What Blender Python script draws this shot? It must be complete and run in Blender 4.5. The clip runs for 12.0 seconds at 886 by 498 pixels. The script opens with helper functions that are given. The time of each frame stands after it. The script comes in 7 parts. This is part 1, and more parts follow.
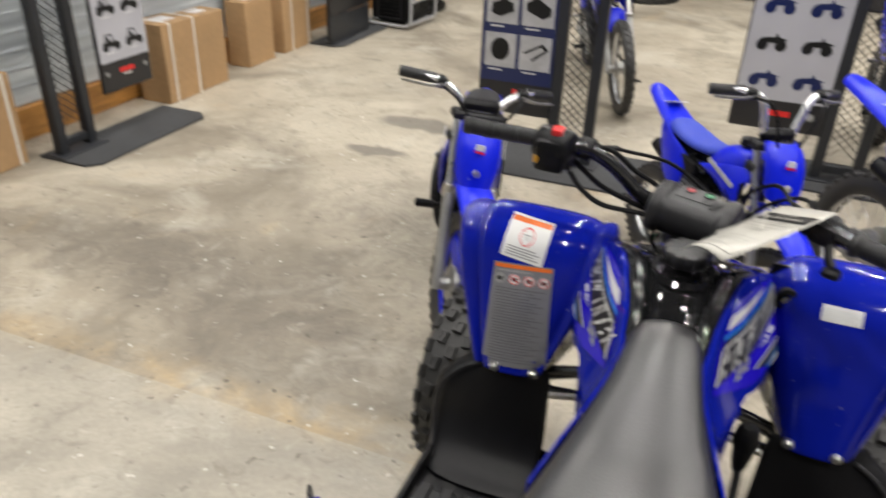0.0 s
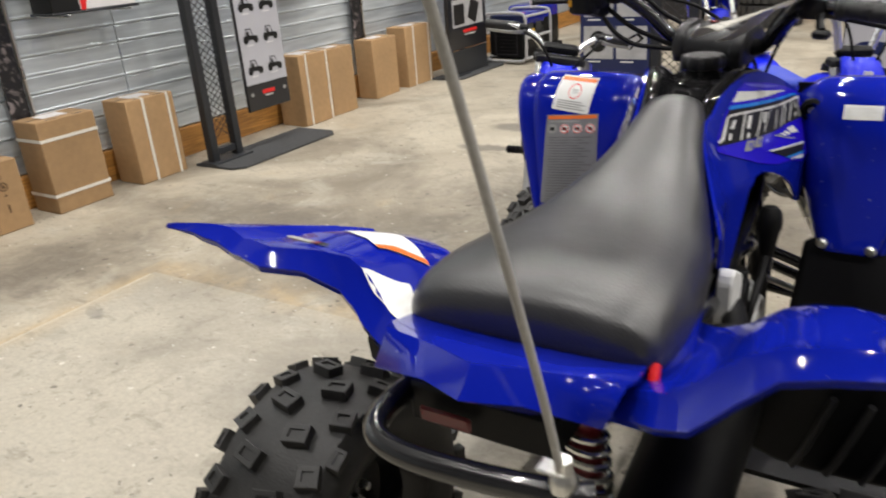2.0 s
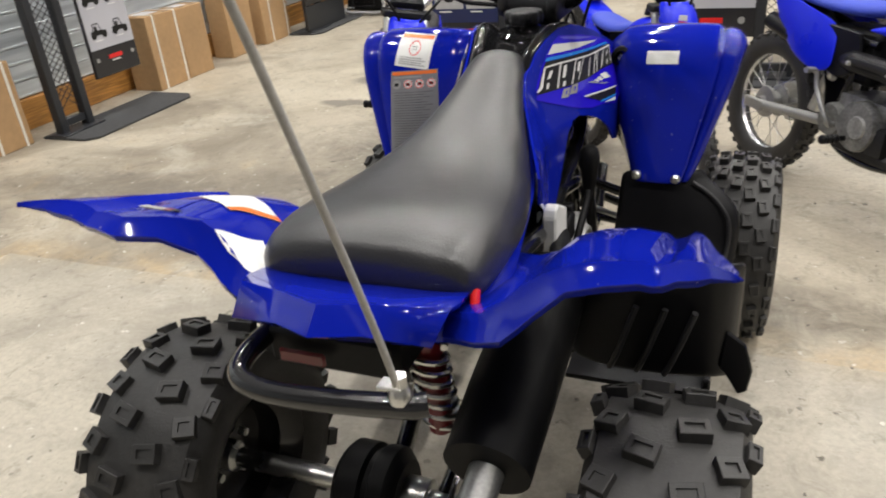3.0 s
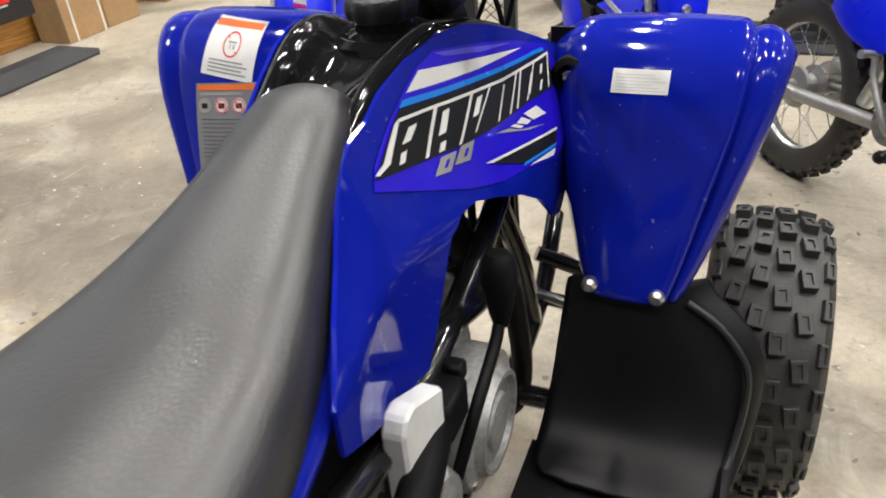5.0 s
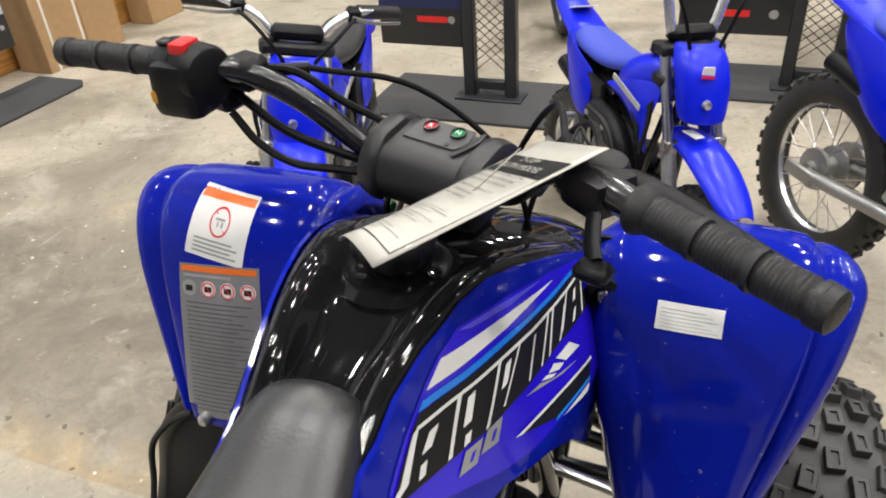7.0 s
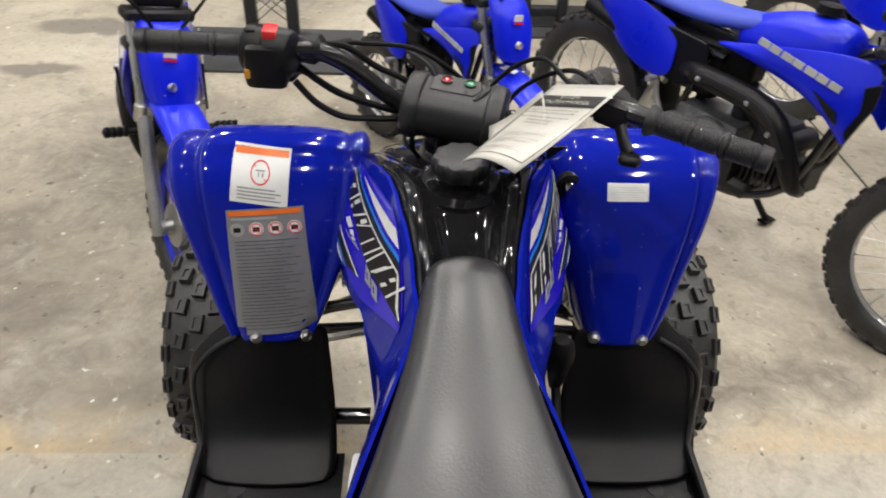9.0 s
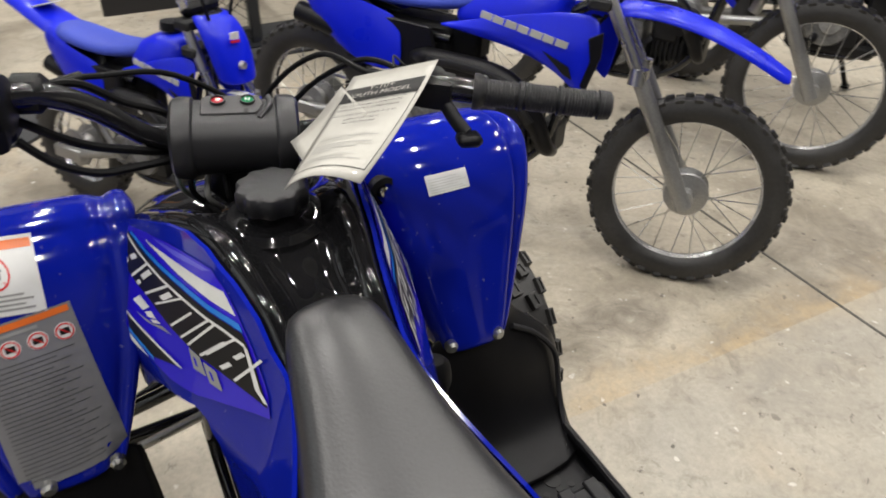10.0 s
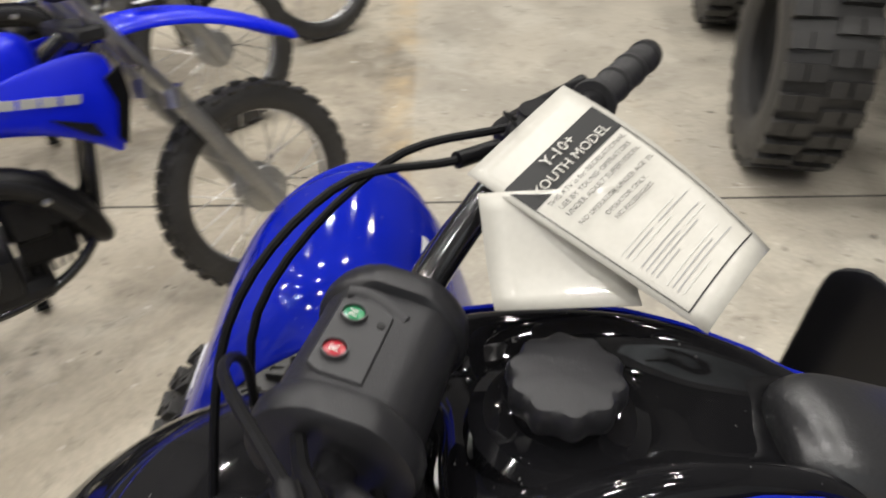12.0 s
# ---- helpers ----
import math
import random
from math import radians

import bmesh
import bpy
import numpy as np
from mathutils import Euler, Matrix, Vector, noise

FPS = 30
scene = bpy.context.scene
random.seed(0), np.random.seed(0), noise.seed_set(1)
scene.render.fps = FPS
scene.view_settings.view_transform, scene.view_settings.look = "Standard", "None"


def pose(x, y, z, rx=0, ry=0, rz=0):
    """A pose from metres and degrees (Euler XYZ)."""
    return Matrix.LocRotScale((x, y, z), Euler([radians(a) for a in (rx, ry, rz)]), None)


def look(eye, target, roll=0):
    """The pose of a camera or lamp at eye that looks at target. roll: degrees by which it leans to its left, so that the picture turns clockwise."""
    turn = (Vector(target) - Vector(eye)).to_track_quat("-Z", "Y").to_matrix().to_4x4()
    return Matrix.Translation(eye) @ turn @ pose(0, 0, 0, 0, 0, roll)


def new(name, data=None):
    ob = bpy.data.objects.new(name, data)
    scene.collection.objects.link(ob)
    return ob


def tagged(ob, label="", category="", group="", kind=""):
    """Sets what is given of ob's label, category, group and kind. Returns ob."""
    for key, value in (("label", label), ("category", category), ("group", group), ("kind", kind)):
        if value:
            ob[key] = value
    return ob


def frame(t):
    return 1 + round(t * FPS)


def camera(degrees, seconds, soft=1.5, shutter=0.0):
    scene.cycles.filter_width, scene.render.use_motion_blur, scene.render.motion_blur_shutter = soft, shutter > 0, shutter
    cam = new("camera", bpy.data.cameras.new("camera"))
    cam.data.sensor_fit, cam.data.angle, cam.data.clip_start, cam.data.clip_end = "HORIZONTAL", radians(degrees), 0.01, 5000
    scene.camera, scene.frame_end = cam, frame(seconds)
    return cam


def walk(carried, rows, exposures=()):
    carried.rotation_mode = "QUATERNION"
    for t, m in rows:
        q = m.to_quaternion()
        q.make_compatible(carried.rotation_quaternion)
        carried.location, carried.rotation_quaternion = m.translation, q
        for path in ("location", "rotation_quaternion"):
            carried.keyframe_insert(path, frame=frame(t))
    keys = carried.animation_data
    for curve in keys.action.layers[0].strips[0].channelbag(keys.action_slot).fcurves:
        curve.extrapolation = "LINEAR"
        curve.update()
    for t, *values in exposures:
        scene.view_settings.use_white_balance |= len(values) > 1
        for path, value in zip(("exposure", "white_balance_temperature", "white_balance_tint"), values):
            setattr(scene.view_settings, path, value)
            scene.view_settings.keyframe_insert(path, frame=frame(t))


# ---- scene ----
cam = camera(61.3, 12.0, soft=1.8, shutter=0.35)
PATH = [
    (0, (0.012, -1.021, 1.273), (-0.617, 0.613, 0.306), 2.1),
    (0.5, (-0.041, -1.047, 1.227), (-1.035, 0.488, 0.416), -1.6),
    (1, (-0.013, -1.129, 1.141), (-1.193, 0.286, 0.363), -3.8),
    (1.5, (0.158, -1.22, 1.054), (-0.974, 0.245, 0.298), -4.8),
    (2, (0.29, -1.279, 0.972), (-0.712, 0.272, 0.202), -4.4),
    (2.5, (0.359, -1.322, 0.959), (-0.493, 0.286, 0.129), -3.9),
    (3, (0.373, -1.337, 1.005), (-0.33, 0.3, 0.096), -5.1),
    (3.5, (0.336, -1.252, 1.054), (-0.236, 0.432, 0.139), -6.1),
    (3.7, (0.306, -1.194, 1.049), (-0.228, 0.512, 0.151), -6.6),
    (5.3, (0.332, -0.576, 0.923), (-0.388, 0.937, -0.169), -4.9),
    (5.5, (0.321, -0.539, 0.924), (-0.412, 0.96, -0.177), -5.0),
    (6, (0.288, -0.482, 0.962), (-0.464, 1.009, -0.138), -5.4),
    (6.5, (0.269, -0.453, 1.018), (-0.474, 1.054, -0.067), -5.5),
    (6.7, (0.26, -0.449, 1.045), (-0.463, 1.068, -0.039), -5.3),
    (8.3, (0.063, -0.751, 1.168), (-0.056, 0.928, 0.087), 3.5),
    (8.5, (0.027, -0.754, 1.177), (-0.012, 0.88, 0.025), 3.9),
    (9, (-0.057, -0.77, 1.214), (0.026, 0.811, -0.008), 2.5),
    (9.5, (-0.085, -0.739, 1.199), (0.367, 0.816, 0.024), 1.9),
    (10, (-0.142, -0.633, 1.131), (0.621, 0.807, -0.029), 1.0),
    (10.5, (-0.243, -0.469, 1.088), (0.759, 0.825, -0.062), -0.2),
    (11, (-0.369, -0.303, 1.104), (0.836, 0.769, -0.079), -3.5),
    (11.3, (-0.385, -0.204, 1.093), (0.977, 0.663, -0.088), -4.2),
    (11.5, (-0.367, -0.118, 1.078), (1.094, 0.565, -0.106), -3.7),
    (11.6, (-0.356, -0.074, 1.068), (1.154, 0.495, -0.114), -3.5),
    (12, (-0.3, 0.056, 1.082), (1.3, 0.057, -0.119), -0.9),
]
walk(cam, [(t, look(eye, target, roll)) for t, eye, target, roll in PATH],
     [(0, -.09), (1.2, -.12), (2, -.08), (3.5, .04), (5.3, .22), (6.5, .17), (8.3, .0), (9.0, -.05), (9.8, -.20), (12, -.20)])

from mathutils.bvhtree import BVHTree

# ---- light ----
world = bpy.data.worlds.new("showroom_world")
world.use_nodes = True
world.node_tree.nodes["Background"].inputs[0].default_value = (0.75, 0.85, 1.0, 1)
world.node_tree.nodes["Background"].inputs[1].default_value = 0.02
scene.world = world

LAMP_POWER = 36.0
LAMP_SPOTS = [(x, y) for x in (-2.2, -0.4, 1.4, 3.2, 5.6) for y in (-1.8, 0.1, 2.0, 3.9, 5.8)]
for lx, ly in LAMP_SPOTS:
    tube = bpy.data.lights.new("tube_light", "AREA")
    tube.shape, tube.size, tube.size_y = "RECTANGLE", 0.06, 0.34
    tube.energy, tube.color = LAMP_POWER, (1.0, 0.962, 0.915)
    lamp = new("tube_light", tube)
    lamp.matrix_world = pose(lx, ly, 4.295)


# ---- materials ----
def material(name, colour, rough=0.5, metal=0.0, coat=0.0, grain=0.0, grain_size=60.0, stain=0.0, stain_size=6.0, bump=0.0,
             bump_size=200.0, spec=0.5, vary=0.0, sheen_rough=0.03, dust=0.0):
    """A principled material whose colour and gloss wander at two scales."""
    m = bpy.data.materials.new(name)
    m.use_nodes = True
    nt = m.node_tree
    b = nt.nodes["Principled BSDF"]
    b.inputs["Base Color"].default_value = (*colour, 1)
    b.inputs["Roughness"].default_value = rough
    b.inputs["Metallic"].default_value = metal
    b.inputs["Specular IOR Level"].default_value = spec
    b.inputs["Coat Weight"].default_value = coat
    b.inputs["Coat Roughness"].default_value = sheen_rough
    co = nt.nodes.new("ShaderNodeTexCoord")
    out = None

    def noise_node(size, detail=4.0):
        n = nt.nodes.new("ShaderNodeTexNoise")
        n.inputs["Scale"].default_value, n.inputs["Detail"].default_value = size, detail
        nt.links.new(co.outputs["Object"], n.inputs["Vector"])
        return n

    def mixed(a, factor, amount):
        r = nt.nodes.new("ShaderNodeMapRange")
        r.inputs[1].default_value, r.inputs[2].default_value = 0.3, 0.7
        r.inputs[3].default_value, r.inputs[4].default_value = 1 - amount, 1 + amount
        nt.links.new(factor, r.inputs[0])
        v = nt.nodes.new("ShaderNodeVectorMath")
        v.operation = "SCALE"
        if a is None:
            v.inputs[0].default_value = colour
        else:
            nt.links.new(a, v.inputs[0])
        nt.links.new(r.outputs[0], v.inputs["Scale"])
        return v.outputs[0]

    if grain:
        out = mixed(out, noise_node(grain_size).outputs[0], grain)
    if stain:
        n = noise_node(stain_size)
        out = mixed(out, n.outputs[0], stain)
        r = nt.nodes.new("ShaderNodeMapRange")
        r.inputs[1].default_value, r.inputs[2].default_value = 0.3, 0.7
        r.inputs[3].default_value, r.inputs[4].default_value = rough * 0.85, min(1.0, rough * 1.2)
        nt.links.new(n.outputs[0], r.inputs[0])
        nt.links.new(r.outputs[0], b.inputs["Roughness"])
    if vary:
        info = nt.nodes.new("ShaderNodeObjectInfo")
        v = nt.nodes.new("ShaderNodeMapRange")
        v.inputs[1].default_value, v.inputs[2].default_value = 0, 1
        v.inputs[3].default_value, v.inputs[4].default_value = 1 - vary, 1 + vary
        nt.links.new(info.outputs["Random"], v.inputs[0])
        s = nt.nodes.new("ShaderNodeVectorMath")
        s.operation = "SCALE"
        if out is None:
            s.inputs[0].default_value = colour
        else:
            nt.links.new(out, s.inputs[0])
        nt.links.new(v.outputs[0], s.inputs["Scale"])
        out = s.outputs[0]
    if dust:
        spots = noise_node(150.0, 2.0)
        r = nt.nodes.new("ShaderNodeMapRange")
        r.inputs[1].default_value, r.inputs[2].default_value, r.inputs[4].default_value = 0.72, 0.78, dust
        nt.links.new(spots.outputs[0], r.inputs[0])
        film = noise_node(7.0, 5.0)
        f = nt.nodes.new("ShaderNodeMapRange")
        f.inputs[1].default_value, f.inputs[2].default_value, f.inputs[4].default_value = 0.45, 0.75, dust * 0.05
        nt.links.new(film.outputs[0], f.inputs[0])
        top = nt.nodes.new("ShaderNodeMath")
        top.operation = "MAXIMUM"
        nt.links.new(r.outputs[0], top.inputs[0])
        nt.links.new(f.outputs[0], top.inputs[1])
        mx = nt.nodes.new("ShaderNodeMix")
        mx.data_type = "RGBA"
        nt.links.new(top.outputs[0], mx.inputs[0])
        nt.links.new(out, mx.inputs[6])
        mx.inputs[7].default_value = (0.42, 0.41, 0.40, 1)
        out = mx.outputs[2]
    if out is not None:
        nt.links.new(out, b.inputs["Base Color"])
    if bump:
        bp = nt.nodes.new("ShaderNodeBump")
        bp.inputs["Strength"].default_value, bp.inputs["Distance"].default_value = bump, 0.002
        nt.links.new(noise_node(bump_size, 2.0).outputs[0], bp.inputs["Height"])
        nt.links.new(bp.outputs[0], b.inputs["Normal"])
    return m


BLUE = material("royal_blue_plastic", (0.004, 0.012, 0.30), 0.06, spec=0.34, dust=0.28, grain=0.04, grain_size=900, stain=0.06, stain_size=9)
BIKE_BLUE = material("bright_blue_plastic", (0.003, 0.014, 0.68), 0.3, spec=0.35, coat=0.15, grain=0.04, grain_size=600, stain=0.06)
PURPLE = material("violet_blue_vinyl", (0.02, 0.008, 0.60), 0.25, coat=0.4, stain=0.04)
CYAN = material("cyan_vinyl", (0.01, 0.22, 0.75), 0.3, coat=0.3, stain=0.04)
SEAT = material("black_grained_vinyl", (0.020, 0.020, 0.0215), 0.34, grain=0.15, grain_size=380, stain=0.14, stain_size=12, bump=0.17,
                bump_size=330, spec=0.85)
SEAT_BLUE = material("blue_grained_vinyl", (0.035, 0.065, 0.46), 0.55, grain=0.1, grain_size=400, stain=0.1, bump=0.3, bump_size=380)
GLOSS = material("gloss_black_plastic", (0.006, 0.006, 0.007), 0.045, spec=0.5, dust=0.3, stain=0.1, stain_size=8)
SATIN = material("satin_black_plastic", (0.006, 0.006, 0.007), 0.36, spec=0.22, grain=0.15, grain_size=300, stain=0.15, bump=0.12, bump_size=900)
MATT = material("matt_black_plastic", (0.004, 0.004, 0.0045), 0.5, spec=0.18, grain=0.2, grain_size=250, stain=0.2, bump=0.2, bump_size=700)
POD = material("charcoal_plastic", (0.016, 0.016, 0.018), 0.36, spec=0.4, grain=0.1, grain_size=700, stain=0.1, bump=0.15, bump_size=1100)
HOOP = material("pale_grey_steel", (0.42, 0.42, 0.43), 0.4, grain=0.05, stain=0.1)
POD_FACE = material("grey_panel_plastic", (0.030, 0.030, 0.032), 0.4, grain=0.06, stain=0.08)
RUBBER = material("tyre_rubber", (0.026, 0.025, 0.024), 0.5, spec=0.6, dust=0.12, grain=0.2, grain_size=120, stain=0.25, stain_size=14, bump=0.25, bump_size=300)
GRIP = material("grip_rubber", (0.014, 0.014, 0.015), 0.38, spec=0.5, grain=0.2, grain_size=600, stain=0.1, bump=0.5, bump_size=1500)
PAINT_BLACK = material("gloss_black_steel", (0.010, 0.010, 0.011), 0.2, coat=0.5, stain=0.2)
STEEL = material("zinc_plated_steel", (0.62, 0.62, 0.60), 0.28, metal=1.0, grain=0.08, grain_size=300, stain=0.2)
CHROME = material("polished_chrome", (0.82, 0.82, 0.83), 0.24, metal=0.8, stain=0.15)
ALLOY = material("cast_alloy", (0.42, 0.42, 0.41), 0.42, metal=0.85, grain=0.12, grain_size=250, stain=0.2, bump=0.2, bump_size=500)
ENGINE = material("engine_casting", (0.36, 0.36, 0.35), 0.45, metal=0.5, grain=0.2, grain_size=150, stain=0.3, stain_size=20, bump=0.25)
BIKE_ENGINE = material("dark_engine_casting", (0.22, 0.22, 0.215), 0.42, metal=0.5, grain=0.25, grain_size=120, stain=0.35, stain_size=20, bump=0.25)
DARK_ENGINE = material("black_engine_casting", (0.016, 0.016, 0.017), 0.5, metal=0.3, grain=0.2, grain_size=150, stain=0.3, bump=0.2)
GREY_PART = material("light_grey_plastic", (0.72, 0.72, 0.71), 0.5, grain=0.06, stain=0.1)
WHITE = material("white_vinyl", (0.74, 0.74, 0.72), 0.4, grain=0.03, stain=0.05)
PAPER = material("cream_card", (0.49, 0.475, 0.425), 0.32, coat=0.35, grain=0.03, grain_size=200, stain=0.04)
INK = material("black_ink", (0.008, 0.008, 0.008), 0.45, spec=0.35, stain=0.1)
LABEL_INK = material("faded_label_ink", (0.06, 0.06, 0.062), 0.5, stain=0.1)
GREY_INK = material("grey_ink", (0.30, 0.30, 0.29), 0.5, stain=0.1)
PALE_INK = material("pale_print", (0.50, 0.50, 0.46), 0.4, coat=0.2, stain=0.06)
LILAC = material("lilac_vinyl", (0.10, 0.09, 0.70), 0.25, coat=0.4, stain=0.04)
LABEL_GREY = material("silver_label", (0.20, 0.20, 0.21), 0.35, coat=0.3, grain=0.05, stain=0.1)
ORANGE = material("orange_vinyl", (0.78, 0.16, 0.02), 0.4, stain=0.06)
RED = material("red_plastic", (0.70, 0.015, 0.015), 0.35, coat=0.2, stain=0.06)
DARK_RED = material("dark_red_steel", (0.16, 0.006, 0.01), 0.35, coat=0.3, stain=0.15)
LENS_RED = material("dark_red_lens", (0.36, 0.008, 0.02), 0.2, coat=0.4, stain=0.08)
LENS_GREEN = material("dark_green_lens", (0.006, 0.20, 0.07), 0.2, coat=0.4, stain=0.08)
GREEN = material("green_lens", (0.01, 0.32, 0.12), 0.25, coat=0.5, stain=0.05)
YELLOW = material("amber_plastic", (0.62, 0.30, 0.01), 0.4, stain=0.08)
YELLOW_LABEL = material("yellow_label", (0.75, 0.45, 0.01), 0.45, stain=0.05)
FLAG_ROD = material("grey_fibreglass_rod", (0.36, 0.35, 0.32), 0.4, grain=0.1, grain_size=200, stain=0.1)
PRINT_BLACK = material("black_poster_print", (0.006, 0.007, 0.012), 0.3, stain=0.06)
PINK = material("pink_paper", (0.75, 0.05, 0.25), 0.7, stain=0.05)
MARK_BROWN = material("brown_carton_ink", (0.10, 0.055, 0.022), 0.75, stain=0.1)
CARD = material("brown_corrugated_card", (0.375, 0.235, 0.115), 0.75, grain=0.06, grain_size=40, stain=0.09, stain_size=5, bump=0.12, bump_size=90, vary=0.14)
STRAP = material("white_plastic_strap", (0.72, 0.69, 0.62), 0.45, grain=0.05, stain=0.06)
FRAME_STEEL = material("black_powder_coat", (0.020, 0.022, 0.026), 0.4, grain=0.15, grain_size=400, stain=0.15, bump=0.15, bump_size=900)
MAT = material("grey_rubber_mat", (0.045, 0.046, 0.048), 0.8, grain=0.25, grain_size=150, stain=0.25, stain_size=5, bump=0.4, bump_size=250)
POSTER_GREY = material("pale_grey_print", (0.46, 0.46, 0.50), 0.35, coat=0.15, stain=0.05)
POSTER_NAVY = material("navy_print", (0.008, 0.017, 0.085), 0.32, coat=0.15, stain=0.06)
POSTER_BLACK = material("black_print", (0.012, 0.012, 0.015), 0.35, coat=0.15, stain=0.06)
PHOTO = material("grey_photo_print", (0.42, 0.42, 0.43), 0.35, coat=0.1, grain=0.1, grain_size=18, stain=0.12, stain_size=9)
WHITE_BOX = material("white_card", (0.72, 0.70, 0.70), 0.6, grain=0.04, stain=0.06)
ROLLER = material("dark_bronze_door", (0.018, 0.016, 0.016), 0.45, grain=0.1, stain=0.2, stain_size=3)


def wood(name, colour):
    m = material(name, colour, 0.5, coat=0.15)
    nt, b = m.node_tree, m.node_tree.nodes["Principled BSDF"]
    co = nt.nodes.new("ShaderNodeTexCoord")
    mp = nt.nodes.new("ShaderNodeMapping")
    mp.inputs["Scale"].default_value = (3, 3, 60)
    n = nt.nodes.new("ShaderNodeTexNoise")
    n.inputs["Scale"].default_value, n.inputs["Detail"].default_value, n.inputs["Distortion"].default_value = 1.2, 6, 1.5
    r = nt.nodes.new("ShaderNodeValToRGB")
    r.color_ramp.elements[0].color = (*[c * 0.55 for c in colour], 1)
    r.color_ramp.elements[1].color = (*[c * 1.25 for c in colour], 1)
    r.color_ramp.elements[0].position, r.color_ramp.elements[1].position = 0.3, 0.7
    nt.links.new(co.outputs["Object"], mp.inputs[0])
    nt.links.new(mp.outputs[0], n.inputs["Vector"])
    nt.links.new(n.outputs[0], r.inputs[0])
    nt.links.new(r.outputs[0], b.inputs["Base Color"])
    return m


TIMBER = wood("honey_stained_timber", (0.50, 0.235, 0.055))
TIMBER_POST = wood("honey_stained_post", (0.50, 0.22, 0.05))


def slat_material():
    m = bpy.data.materials.new("galvanised_slat")
    m.use_nodes = True
    nt, b = m.node_tree, m.node_tree.nodes["Principled BSDF"]
    co = nt.nodes.new("ShaderNodeTexCoord")
    info = nt.nodes.new("ShaderNodeObjectInfo")
    mp = nt.nodes.new("ShaderNodeMapping")
    mp.inputs["Scale"].default_value = (1, 0.8, 9)
    nt.links.new(co.outputs["Object"], mp.inputs[0])
    n = nt.nodes.new("ShaderNodeTexNoise")
    n.inputs["Scale"].default_value, n.inputs["Detail"].default_value = 3, 6
    nt.links.new(mp.outputs[0], n.inputs["Vector"])
    ad = nt.nodes.new("ShaderNodeVectorMath")
    ad.operation = "ADD"
    nt.links.new(info.outputs["Random"], ad.inputs[1])
    nt.links.new(mp.outputs[0], ad.inputs[0])
    nt.links.new(ad.outputs[0], n.inputs["Vector"])
    r = nt.nodes.new("ShaderNodeValToRGB")
    r.color_ramp.elements[0].color, r.color_ramp.elements[1].color = (0.46, 0.51, 0.55, 1), (0.80, 0.86, 0.90, 1)
    r.color_ramp.elements[0].position, r.color_ramp.elements[1].position = 0.3, 0.7
    nt.links.new(n.outputs[0], r.inputs[0])
    nt.links.new(r.outputs[0], b.inputs["Base Color"])
    b.inputs["Metallic"].default_value, b.inputs["Roughness"].default_value = 0.5, 0.38
    rr = nt.nodes.new("ShaderNodeMapRange")
    rr.inputs[3].default_value, rr.inputs[4].default_value = 0.27, 0.5
    nt.links.new(n.outputs[0], rr.inputs[0])
    nt.links.new(rr.outputs[0], b.inputs["Roughness"])
    return m


SLAT = slat_material()


def banner_material():
    """Dark printed banner with pale blotches, as a woodland camouflage print."""
    m = material("camouflage_print", (0.02, 0.02, 0.022), 0.4, coat=0.1)
    nt, b = m.node_tree, m.node_tree.nodes["Principled BSDF"]
    co = nt.nodes.new("ShaderNodeTexCoord")
    n = nt.nodes.new("ShaderNodeTexNoise")
    n.inputs["Scale"].default_value, n.inputs["Detail"].default_value, n.inputs["Distortion"].default_value = 11, 3, 2.5
    r = nt.nodes.new("ShaderNodeValToRGB")
    e = r.color_ramp.elements
    e[0].color, e[1].color = (0.008, 0.008, 0.010, 1), (0.22, 0.19, 0.19, 1)
    e[0].position, e[1].position = 0.52, 0.66
    nt.links.new(co.outputs["Object"], n.inputs["Vector"])
    nt.links.new(n.outputs[0], r.inputs[0])
    nt.links.new(r.outputs[0], b.inputs["Base Color"])
    return m


CAMO = banner_material()


